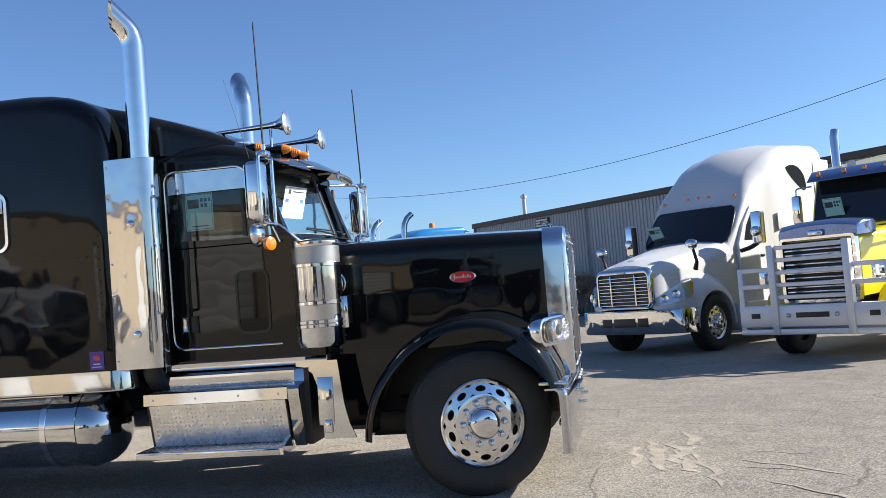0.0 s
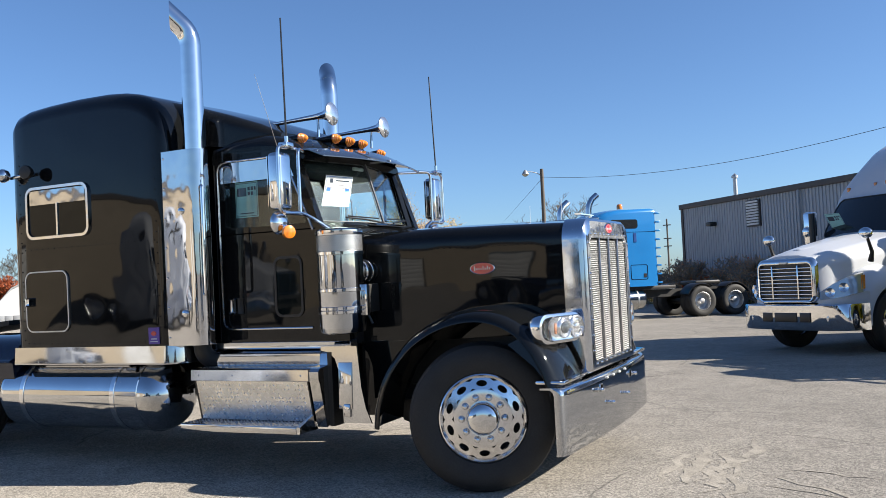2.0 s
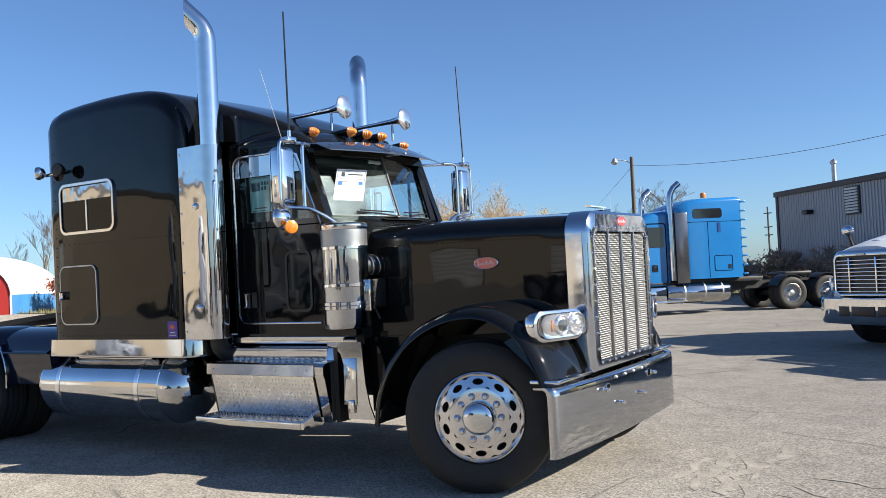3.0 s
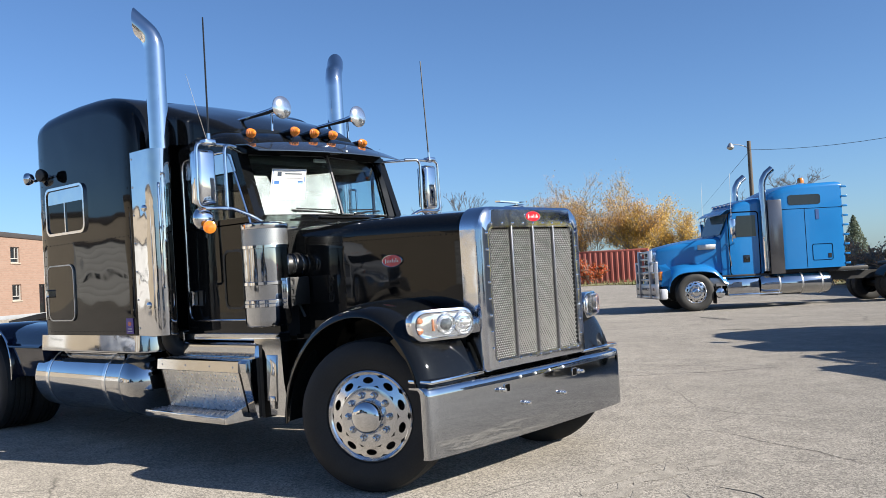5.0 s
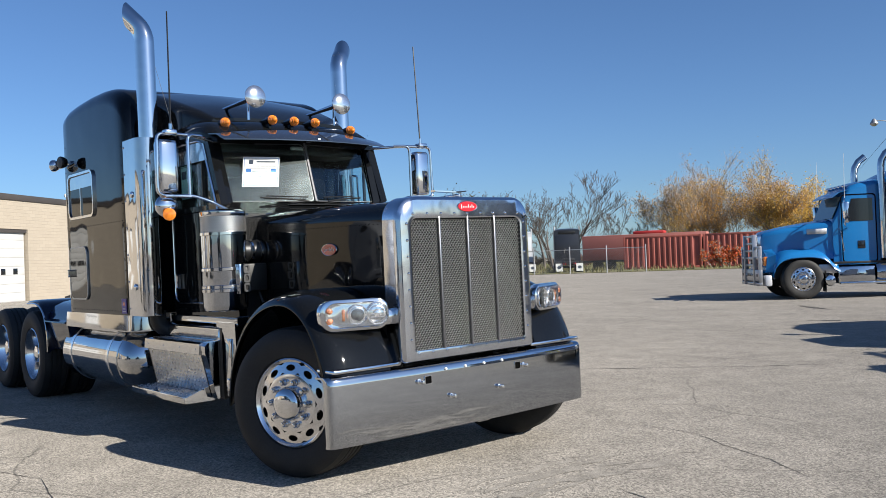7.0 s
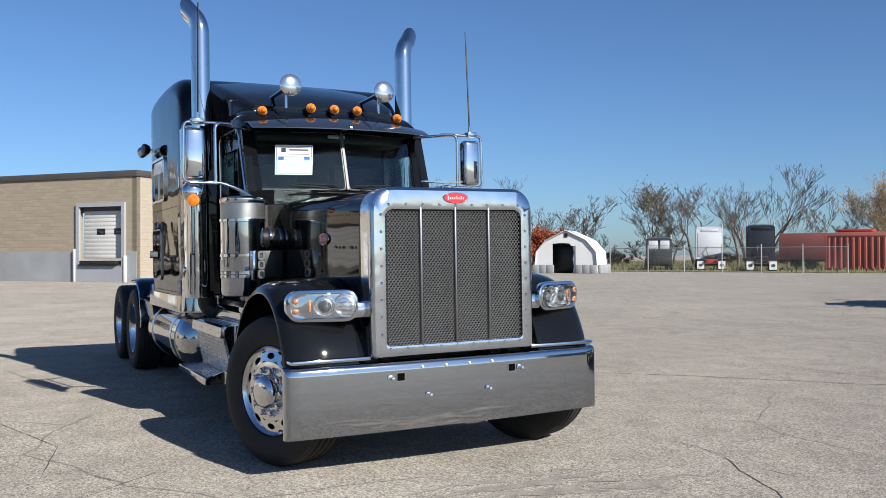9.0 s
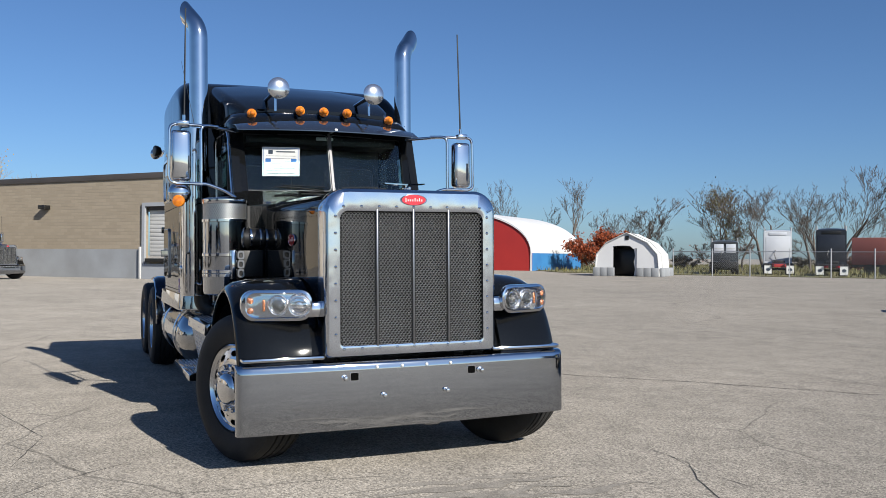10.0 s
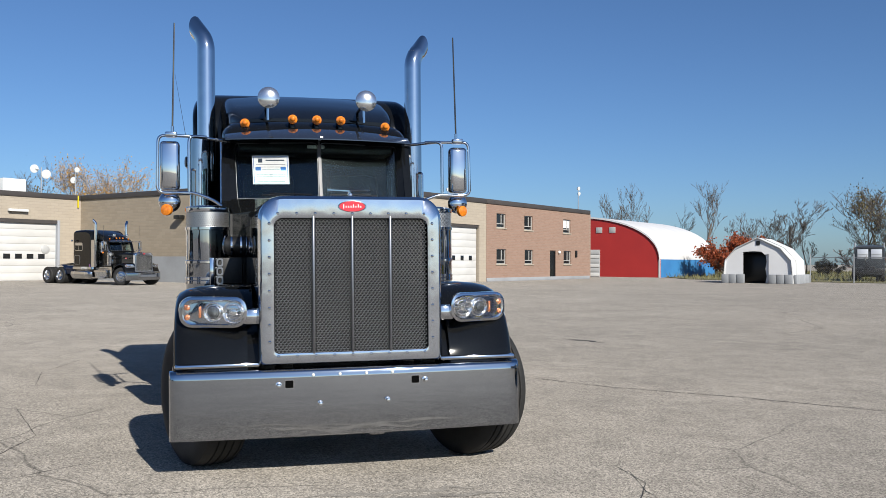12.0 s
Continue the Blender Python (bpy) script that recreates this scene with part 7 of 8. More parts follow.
        part("extender_seam", one(-4.2, -4.185, s * 1.222, s * 1.228, 0.9, 3.7), GAPBLACK, T)
        part("sleeper_vent", one(-2.95, -2.45, s * 1.225, s * 1.235, 2.25, 2.62, bevel=0.004), WHITE, T)
        part("side_fairing", one(-5.0, -4.6, min(s * 1.12, s * 1.2), max(s * 1.12, s * 1.2), 0.7, 3.8, bevel=0.02), WHITE, T, "white side extender")
        part("chassis_fairing", one(-4.9, -0.75, min(s * 0.9, s * 1.2), max(s * 0.9, s * 1.2), 0.32, 0.85, bevel=0.05), WHITE, T, "white chassis skirt")
        part("step", one(-1.9, -0.85, s * 1.201 - 0.006, s * 1.201 + 0.012, 0.5, 0.58), DARK, T)
        # swept head lamp
        hl = part("head_lamp", loft(bmesh.new(), [[(1.2, s * 0.64, 0.93), (1.19, s * 0.64, 1.06), (1.02, s * 0.62, 1.1), (1.02, s * 0.62, 0.92)], [(1.11, s * 0.84, 0.95), (1.08, s * 0.84, 1.2), (0.94, s * 0.8, 1.25), (0.94, s * 0.8, 0.94)], [(0.97, s * 1.01, 0.99), (0.93, s * 1.0, 1.3), (0.82, s * 0.95, 1.33), (0.82, s * 0.96, 0.98)], [(0.74, s * 1.125, 1.05), (0.7, s * 1.11, 1.36), (0.6, s * 1.04, 1.38), (0.6, s * 1.06, 1.04)]]), LENSGREY, T, "large clear swept-back head lamp")
        for x, y, z in ((1.13, 0.8, 1.05), (1.0, 0.97, 1.13)):
            part("reflector", turn_profile(bmesh.new(), [(0.075, 0), (0.077, 0.03), (0.055, 0.02), (0.02, 0.01), (0, 0.02)], (x, s * y, z), (1, s * 0.6, 0.1), 16), BOWL, hl, m=Matrix())
        part("turn_signal", loft(bmesh.new(), [[(0.76, s * 1.11, 1.09), (0.74, s * 1.1, 1.32), (0.71, s * 1.07, 1.32), (0.71, s * 1.07, 1.09)], [(0.7, s * 1.14, 1.1), (0.67, s * 1.125, 1.33), (0.65, s * 1.09, 1.33), (0.65, s * 1.09, 1.1)]]), AMBER, hl, "amber turn signal", m=Matrix())
        # stalk mirrors
        mi = part("bonnet_mirror", ball(bmesh.new(), (0.5, s * 1.05, 2.02), 0.13, 0.6, 1.0, 0.75), CHROME, T, "chrome bonnet mirror on a black stalk")
        part("stalk", tube(bmesh.new(), [(0.35, s * 1.0, 1.55), (0.38, s * 1.06, 1.7), (0.48, s * 1.06, 1.95)], [0.05, 0.035, 0.025], 8), DARK, mi, m=Matrix())
        dm = part("door_mirror", box(bmesh.new(), -1.25, -1.05, s * 1.5 - 0.11, s * 1.5 + 0.11, 1.95, 2.6, bevel=0.05), CHROME, T, "tall chrome door mirror")
        part("spot_mirror", ball(bmesh.new(), (-1.02, s * 1.5, 2.2), 0.1, 0.5, 1, 1), CHROME, dm, m=Matrix())
        part("mirror_arm", tube(bmesh.new(), bend([(-1.1, s * 1.12, 1.85), (-1.12, s * 1.35, 1.9), (-1.15, s * 1.5, 2.0)], 0.1), 0.045, 8), DARK, dm, m=Matrix())
        part("fog_lamp", turn_profile(bmesh.new(), [(0.1, 0), (0.1, 0.02), (0.08, 0.03), (0, 0.032)], (1.2, s * 0.88, 0.62), (1, s * 0.4, 0), 16), LENSGREY, T, "fog lamp")
    part("roof_seam", one(-1.72, -1.68, -0.9, 0.9, 3.1, 3.13), DULL, T)
    for y in (-0.85, -0.25, 0, 0.25, 0.85):
        part("marker_lamp", box(bmesh.new(), -1.56, -1.5, y - 0.03, y + 0.03, 2.95 - 0.06 * abs(y), 3.07 - 0.06 * abs(y), bevel=0.012), AMBER, T, "amber roof marker")
    # grille with level bars
    rim = [(1.19, rounded(-0.64, 0.64, 0.87, 1.66, 0.15)), (1.25, rounded(-0.635, 0.635, 0.875, 1.65, 0.145)), (1.285, rounded(-0.615, 0.615, 0.893, 1.62, 0.13)), (1.3, rounded(-0.592, 0.592, 0.912, 1.585, 0.105)), (1.295, rounded(-0.572, 0.572, 0.93, 1.56, 0.085)), (1.24, rounded(-0.562, 0.562, 0.935, 1.55, 0.08))]
    g = part("grille_surround", loft(bmesh.new(), [[(x, y, z) for y, z in line] for x, line in rim], cap=False), CHROME, T, "rounded chrome grille surround")
    part("grille_back", one(1.2, 1.236, -0.57, 0.57, 0.9, 1.56), DARK, g, m=Matrix())
    for q in range(9):
        part("grille_bar", box(bmesh.new(), 1.245, 1.285, -0.56, 0.56, 0.962 + q * 0.064, 0.98 + q * 0.064, bevel=0.007), CHROME, g, m=Matrix())
    for y in (-0.28, 0.28):
        part("grille_upright", box(bmesh.new(), 1.25, 1.29, y - 0.014, y + 0.014, 0.95, 1.53, bevel=0.005), CHROME, g, m=Matrix())
    part("badge", box(bmesh.new(), 1.305, 1.318, -0.09, 0.09, 1.56, 1.6, bevel=0.008), DULL, g, m=Matrix())
    rows = []
    for x, y in ((0.75, 1.17), (1.0, 1.16), (1.12, 1.1), (1.22, 0.9), (1.28, 0.5), (1.3, 0.0)):
        rows.append((x, y))
    full = [(x, -y) for x, y in rows] + [(x, y) for x, y in rows[::-1][1:]]
    b = part("bumper", loft(bmesh.new(), [[(x, y, 0.86), (x + 0.02, y, 0.84), (x + 0.02, y, 0.5), (x - 0.02, y, 0.42), (x - 0.1, y, 0.42), (x - 0.1, y, 0.86)] for x, y in full]), CHROME, T, "chrome wrap-round bumper")
    for y0, y1 in ((-0.24, 0.24), (-0.52, -0.3), (0.3, 0.52)):
        part("air_slot", box(bmesh.new(), 1.28 if abs(y0 + y1) > 0.1 else 1.305, 1.315 if abs(y0 + y1) > 0.1 else 1.325, y0, y1, 0.56, 0.72, bevel=0.005), DARK, b, "dark air slot", m=Matrix())
    part("snorkel", rod(bmesh.new(), (-0.9, -1.25, 1.9), (-0.9, -1.25, 2.55), 0.06, n=10), DARK, T)
    price_sheet(m @ Matrix.Translation((-0.93, -0.66, 2.36)) @ pose(0, 0, 0, 0, 0, 90) @ pose(0, 0, 0, 36, 0, 0) @ pose(0, -0.06, 0), 0.33, 0.42, TEALPAPER, "pale teal price sheet behind a windscreen", teal_bars)
    return T


LENSGREY = material("lamp_glass_grey", (0.45, 0.47, 0.5), 0.1, 0.7)
white_truck = aero_tractor(along((1.95, 10.55, 0), -128), "white rounded highway tractor with chrome grille and bumper")


def guard(T, x, hw, z0, z1, wing, mat):
    """Welded guard of square tube: a slotted base beam, uprights, level bars and framed wings."""
    g = part("bull_bar", box(bmesh.new(), x - 0.06, x + 0.05, -wing, wing, z0 + 0.12, z0 + 0.46, bevel=0.02), mat, T, "heavy silver bull bar of square tube")
    part("lower_bar", box(bmesh.new(), x - 0.05, x + 0.05, -wing, wing, z0, z0 + 0.09, bevel=0.015), mat, g, m=Matrix())
    for y in (-hw + 0.02, hw - 0.02):
        part("upright", box(bmesh.new(), x - 0.04, x + 0.08, y - 0.055, y + 0.055, z0, z1, bevel=0.012), mat, g, m=Matrix())
    for q in range(5):
        z = z0 + 0.58 + (z1 - z0 - 0.63) * q / 4
        part("level_bar", box(bmesh.new(), x - 0.02, x + 0.045, -hw, hw, z - 0.032, z + 0.032, bevel=0.01), mat, g, m=Matrix())
    for y0, y1 in ((-0.26, 0.26), (-1.0, -0.85), (0.85, 1.0)):
        part("slot", box(bmesh.new(), x + 0.048, x + 0.054, y0, y1, z0 + 0.26, z0 + 0.34, bevel=0.002), DARK, g, "dark slot", m=Matrix())
    for s in (-1, 1):
        part("shackle", ball(bmesh.new(), (x + 0.06, s * 0.38, z0 + 0.3), 0.035), DULL, g, m=Matrix())
        w = z1 - 0.34
        part("wing_post", box(bmesh.new(), x - 0.06, x + 0.04, s * (wing - 0.05) - 0.045, s * (wing - 0.05) + 0.045, z0, w, bevel=0.012), mat, g, m=Matrix())
        for z in (w - 0.04, (w + z0 + 0.46) / 2):
            part("wing_bar", box(bmesh.new(), x - 0.03, x + 0.035, min(s * hw, s * wing), max(s * hw, s * wing), z - 0.035, z + 0.035, bevel=0.01), mat, g, m=Matrix())
    return g


def square_tractor(m, label):
    """Yellow square-nosed tractor with a blue visor behind a bull bar."""
    T = thing("tractor_unit", m, label, "truck")
    for s in (-1, 1):
        wheel(T, 0, s * 1.13, 0.525, s, lugs=10)
        arch_fender(T, YELLOW, s, 0.66, 1.18, 0.64, lab="yellow mudguard")
    tandem(T, (-5.4, -6.75))
    part("bonnet", body_of([(0.9, 0.6, 0.95, 1.9, 0.12, 0.03), (0.2, 0.72, 1.0, 1.98, 0.15, 0.04), (-0.6, 0.85, 1.0, 2.08, 0.16, 0.04), (-0.95, 0.92, 1.0, 2.1, 0.16, 0.04)]), YELLOW, T, "yellow bonnet")
    # the blue reflection on this bright edge is painted in as base colour
    part("bonnet_top", body_of([(1.0, 0.62, 1.87, 2.02, 0.06, 0.05), (0.86, 0.66, 1.88, 2.1, 0.06, 0.05), (0.5, 0.68, 1.9, 2.12, 0.06, 0.05), (0.42, 0.66, 1.92, 2.1, 0.05, 0.05)]), BLUEREFLECT, T, "bright bonnet band with its blue reflection put into the colour")
    cab = part("cab", body_of([(-0.9, 0.98, 0.7, 2.12, 0.08, 0.03), (-1.05, 1.0, 0.7, 2.5, 0.08, 0.03), (-1.3, 1.02, 0.7, 3.1, 0.12, 0.04), (-1.6, 1.03, 0.7, 3.2, 0.14, 0.05), (-2.5, 1.03, 0.7, 3.22, 0.14, 0.05)]), YELLOW, T, "yellow cab")
    part("sleeper", body_of([(-2.5, 1.18, 0.8, 3.15, 0.15, 0.05), (-3.0, 1.2, 0.8, 3.4, 0.2, 0.05), (-4.4, 1.2, 0.8, 3.5, 0.2, 0.05)]), YELLOW, T, "yellow sleeper")
    part("windscreen", patch([[(-0.85, y, 2.12), (-0.97, y, 2.45), (-1.16, y, 2.94)] for y in [q * 0.155 for q in range(-6, 7)]], 0.02), TINTDARK, T, "dark flat windscreen")
    part("sun_visor", lofted_panel([[(-1.26 - 0.05 * (q / 7) ** 2, q * 0.14, 3.14), (-1.02 - 0.05 * (q / 7) ** 2, q * 0.14, 3.1), (-0.8 - 0.05 * (q / 7) ** 2, q * 0.14, 2.92)] for q in range(-7, 8)], 0.01), NAVYBLUE, T, "broad dark blue visor")
    for y in (-0.8, -0.35, 0, 0.35, 0.8):
        part("marker_lamp", box(bmesh.new(), -0.96, -0.92, y - 0.035, y + 0.035, 3.0, 3.08, bevel=0.012), AMBER, T, "amber visor marker")
    for s in (-1, 1):
        part("door_window", prism(bmesh.new(), [(-1.25, 2.2), (-2.2, 2.2), (-2.2, 2.8), (-1.4, 2.8)], "y", s * 1.03, s * 1.045), TINTDARK, T, "dark door window")
        dm = part("door_mirror", box(bmesh.new(), -1.0, -0.88, s * 1.24 - 0.08, s * 1.24 + 0.08, 2.2, 2.72, bevel=0.04), CHROME, T, "chrome door mirror")
        part("mirror_frame", tube(bmesh.new(), bend([(-1.1, s * 1.02, 2.86), (-0.94, s * 1.24, 2.84), (-0.94, s * 1.26, 2.12), (-1.1, s * 1.02, 2.1)], 0.06), 0.015, 8), CHROME, dm, m=Matrix())
        part("exhaust_pipe", tube(bmesh.new(), [(-2.4, s * 1.12, 1.5), (-2.4, s * 1.12, 3.85), (-2.46, s * 1.12, 3.98)], 0.08, 16), CHROME, T, "chrome exhaust pipe")
        part("head_lamp", box(bmesh.new(), 0.78, 0.95, s * 0.9 - 0.16, s * 0.9 + 0.16, 1.15, 1.45, bevel=0.04), CHROME, T, "square chrome head lamp")
        part("air_horn", turn_profile(bmesh.new(), [(0.02, -0.5), (0.03, -0.1), (0.08, 0.0), (0, 0.03)], (-1.4, s * 0.4, 3.18), (1, 0, 0), 16), PAPER, T, "pale roof horn")
        part("step_box", one(-2.3, -0.9, min(s * 0.7, s * 1.15), max(s * 0.7, s * 1.15), 0.4, 0.95, bevel=0.03), STEEL, T)
    mirror = part("bonnet_mirror", ball(bmesh.new(), (0.25, 1.02, 2.1), 0.13, 0.6, 1, 1), CHROME, T, "round chrome bonnet mirror")
    part("stalk", tube(bmesh.new(), [(0.1, 0.74, 1.75), (0.2, 0.97, 2.02)], 0.018, 6), CHROME, mirror, m=Matrix())
    g = part("grille_surround", frame_of(bmesh.new(), rounded(-0.6, 0.6, 0.88, 1.9, 0.06), rounded(-0.55, 0.55, 0.93, 1.86, 0.03), "x", 0.93, 1.05), SHELL, T, "chrome grille surround")
    part("grille_back", one(0.92, 0.95, -0.55, 0.55, 0.92, 1.84), DARK, g, m=Matrix())
    for q in range(12):
        part("grille_bar", box(bmesh.new(), 0.97, 1.03, -0.535, 0.535, 0.97 + q * 0.072, 1.0 + q * 0.072, bevel=0.008), CHROME, g, m=Matrix())
    part("badge", box(bmesh.new(), 1.0, 1.06, -0.12, 0.12, 1.9, 2.0, bevel=0.03), CHROME, T, "chrome winged badge")
    part("bumper", box(bmesh.new(), 1.02, 1.22, -1.15, 1.15, 0.5, 0.84, bevel=0.04), GUARD, T, "broad silver bumper beam")
    guard(T, 1.32, 0.61, 0.42, 1.82, 1.2, GUARD)
    price_sheet(m @ Matrix.Translation((-0.9, -0.55, 2.4)) @ pose(0, 0, 0, 0, 0, 90) @ pose(0, 0, 0, 20, 0, 0) @ pose(0, -0.03, 0), 0.33, 0.42, TEALPAPER, "pale teal price sheet behind a windscreen", teal_bars)
    return T


# bright metal with a blue reflection put into its base colour
BLUEREFLECT = material("chrome_with_blue_reflection", (0.16, 0.22, 0.4), 0.16, 0.8, color2=(0.12, 0.17, 0.33), scale=3)
GUARDSTEEL = material("bare_guard_steel", (0.4, 0.41, 0.43), 0.3, 0.7, color2=(0.3, 0.31, 0.33), scale=3)
TEALSCREEN = material("teal_tinted_screen", (0.05, 0.1, 0.11), 0.05, ior=1.7, scale=3)
NAVYBLUE = material("dark_blue_paint", (0.03, 0.07, 0.22), 0.1, coat=0.8)
GUARD = material("silver_guard_paint", (0.594, 0.612, 0.648), 0.35, 0.25, color2=(0.522, 0.540, 0.576), scale=2)
square_tractor(along((4.74, 7.8, 0), -128), "yellow square-nosed tractor behind a silver bull bar")


def blue_tractor(m, label):
    """Bright blue sloping-nosed tractor with a tall sleeper and twin stacks."""
    T = thing("tractor_unit", m, label, "truck")
    for s in (-1, 1):
        wheel(T, 0, s * 1.13, 0.575, s, r=0.575, rim=0.33, lugs=10)
        rows = []
        for x, z in smooth_path([(-1.0, 0.86), (-0.86, 0.95), (-0.72, 1.12), (-0.56, 1.24), (-0.3, 1.3), (0.0, 1.31), (0.34, 1.29), (0.56, 1.22), (0.72, 1.08), (0.8, 0.9), (0.82, 0.72)], 3):
            e = 0.0 if x > -0.6 else 0.1 * min(1, (-0.6 - x) / 0.4)
            rows.append([(x, s * y, z + h) for y, h in ((0.45, 0.16), (0.82, 0.13), (1.0, 0.07), (1.1, 0.03), (1.17, -0.03), (1.2, -0.11), (1.185, -0.13), (1.14, -0.08), (1.0, -0.05), (0.45, -0.05))])
        part("fender", loft(bmesh.new(), rows), BLUE, T, "flared bright blue mudguard with a level ledge")
        part("wheel_well", one(-0.75, 0.75, min(s * 0.5, s * 0.6), max(s * 0.5, s * 0.6), 0.6, 1.2), CHASSIS, T)
        part("fender_block", loft(bmesh.new(), [[(0.75, s * 0.5, 0.75), (0.75, s * 1.12, 0.8), (0.72, s * 1.12, 1.3), (0.72, s * 0.5, 1.5)], [(1.02, s * 0.5, 0.75), (1.0, s * 1.02, 0.8), (0.95, s * 1.02, 1.22), (0.95, s * 0.5, 1.45)]]), BLUE, T)
        part("head_lamp", box(bmesh.new(), 0.9, 1.03, s * 0.86 - 0.14, s * 0.86 + 0.14, 0.98, 1.25, bevel=0.03), AMBER if s > 0 else ALU, T, "head lamp with amber corner")
    tandem(T, (-6.3, -7.6), metal=DULL)
    for x in (-6.3, -7.6):
        for s in (-1, 1):
            arch_fender(T, DARK, s, 0.65, 1.2, 0.6, x=x, a0=50 if x < -7 else 25, a1=155 if x < -7 else 130, t=0.02)
    part("bonnet", body_of([(1.0, 0.5, 0.95, 1.86, 0.1, 0.03), (0.9, 0.56, 0.95, 1.95, 0.12, 0.04), (0.4, 0.66, 1.1, 2.05, 0.16, 0.05), (-0.1, 0.76, 1.2, 2.13, 0.18, 0.05), (-0.65, 0.88, 1.15, 2.2, 0.2, 0.05), (-1.1, 0.96, 1.1, 2.25, 0.2, 0.05)]), BLUE, T, "sloping bright blue bonnet")
    part("cab", body_of([(-0.9, 0.97, 0.95, 2.2, 0.12, 0.03), (-1.06, 1.0, 0.95, 2.5, 0.12, 0.03), (-1.24, 1.02, 0.95, 3.02, 0.14, 0.04), (-1.42, 1.03, 0.95, 3.2, 0.16, 0.05), (-1.7, 1.03, 0.95, 3.28, 0.16, 0.05), (-2.15, 1.03, 0.95, 3.34, 0.16, 0.05)]), BLUE, T, "bright blue cab")
    part("sleeper", body_of([(-2.35, 1.0, 1.12, 3.35, 0.2, 0.04), (-2.55, 1.16, 1.12, 3.5, 0.22, 0.05), (-2.85, 1.2, 1.12, 3.62, 0.2, 0.05), (-3.3, 1.2, 1.12, 3.69, 0.16, 0.05), (-4.5, 1.2, 1.12, 3.72, 0.14, 0.05), (-4.62, 1.18, 1.14, 3.69, 0.12, 0.05)]), BLUE, T, "tall bright blue sleeper")
    part("windscreen", patch([[(-0.9, y, 2.28), (-1.01, y, 2.52), (-1.17, y, 2.9)] for y in [q * 0.15 for q in range(-6, 7)]], 0.02), TEALSCREEN, T, "dark teal windscreen")
    part("sun_visor", lofted_panel([[(-1.3 - 0.05 * (q / 7) ** 2, q * 0.146, 3.08), (-1.06 - 0.05 * (q / 7) ** 2, q * 0.146, 3.02), (-0.86 - 0.05 * (q / 7) ** 2, q * 0.146, 2.88)] for q in range(-7, 8)], 0.012), BLUE, T, "deep blue visor")
    for y in (-0.7, -0.35, 0, 0.35, 0.7):
        part("marker_lamp", turn_profile(bmesh.new(), [(0.04, -0.2), (0.05, 0), (0.0, 0.05)], (-1.3, y, 3.2), (1, 0, 0), 12), CHROME, T, "chrome bullet marker lamp")
    for s in (-1, 1):
        y = s * 1.03
        part("door_window", prism(bmesh.new(), [(-1.22, 2.18), (-1.98, 2.18), (-1.98, 2.82), (-1.42, 2.82)], "y", y, y + s * 0.012), TINTDARK, T, "dark door window")
        dr = part("door_panel", frame_of(bmesh.new(), rounded(-2.08, -1.12, 1.0, 2.95, 0.1), rounded(-2.05, -1.15, 1.03, 2.92, 0.09), "y", y, y + s * 0.01), GAPBLACK, T)
        part("lower_window", box(bmesh.new(), -1.75, -1.55, y - 0.012, y + 0.012, 1.4, 1.62, bevel=0.005), TINTDARK, T)
        part("grab_bar", tube(bmesh.new(), bend([(-1.05, s * 1.0, 2.0), (-1.08, s * 1.1, 1.9), (-1.15, s * 1.1, 1.35), (-1.15, s * 1.0, 1.25)], 0.05), 0.014, 6), CHROME, T)
        part("bonnet_vent", one(-0.75, -0.2, s * 0.9 - 0.02, s * 0.9 + 0.03, 1.85, 2.0, bevel=0.01), DULL, T, "chrome bonnet side vent")
        ys = s * 1.2
        w = part("sleeper_window", prism(bmesh.new(), rounded(-3.95, -2.95, 3.06, 3.36, 0.08), "y", ys, ys + s * 0.012), TINTDARK, T, "long dark sleeper window")
        part("sleeper_hatch", frame_of(bmesh.new(), rounded(-4.25, -3.62, 1.35, 1.85, 0.06), rounded(-4.235, -3.635, 1.365, 1.835, 0.05), "y", ys, ys + s * 0.008), GAPBLACK, T, "thin hatch seam")
        part("hatch_latch", one(-4.2, -4.1, ys, ys + s * 0.012, 1.42, 1.55), DARK, T)
        part("sleeper_handle", one(-3.88, -3.78, ys, ys + s * 0.014, 2.6, 2.9), NAVYBLUE, T)
        part("sleeper_seam", one(-3.45, -3.435, ys, ys + s * 0.004, 1.15, 2.93), GAPBLACK, T)
        part("sleeper_seam", one(-4.6, -2.6, ys, ys + s * 0.004, 2.93, 2.945), GAPBLACK, T)
        part("side_extender", one(-2.75, -2.32, min(s * 1.12, s * 1.215), max(s * 1.12, s * 1.215), 1.0, 3.25, bevel=0.02), DARKPANEL, T, "dark polished side extender")
        part("exhaust_pipe", tube(bmesh.new(), [(-2.22, s * 1.12, 1.1), (-2.22, s * 1.12, 3.68), (-2.25, s * 1.12, 3.86), (-2.36, s * 1.12, 4.05), (-2.55, s * 1.12, 4.2)], 0.1, 18), STEEL, T, "fat curved chrome exhaust pipe")
        part("skirt", one(-2.4, -0.8, min(s * 0.9, s * 1.05), max(s * 0.9, s * 1.05), 0.98, 1.04, bevel=0.01), CHASSIS, T)
        part("frame_tray", one(-5.4, -2.3, min(s * 0.5, s * 1.0), max(s * 0.5, s * 1.0), 1.0, 1.12, bevel=0.01), CHASSIS, T)
        tk = part("fuel_tank", turn_profile(bmesh.new(), [(0.1, 0), (0.3, 0.03), (0.34, 0.1), (0.34, 2.1), (0.3, 2.2), (0.1, 2.24)], (-4.2, s * 0.86, 0.7), (1, 0, 0), 32), PLATE, T, "polished fuel tank")
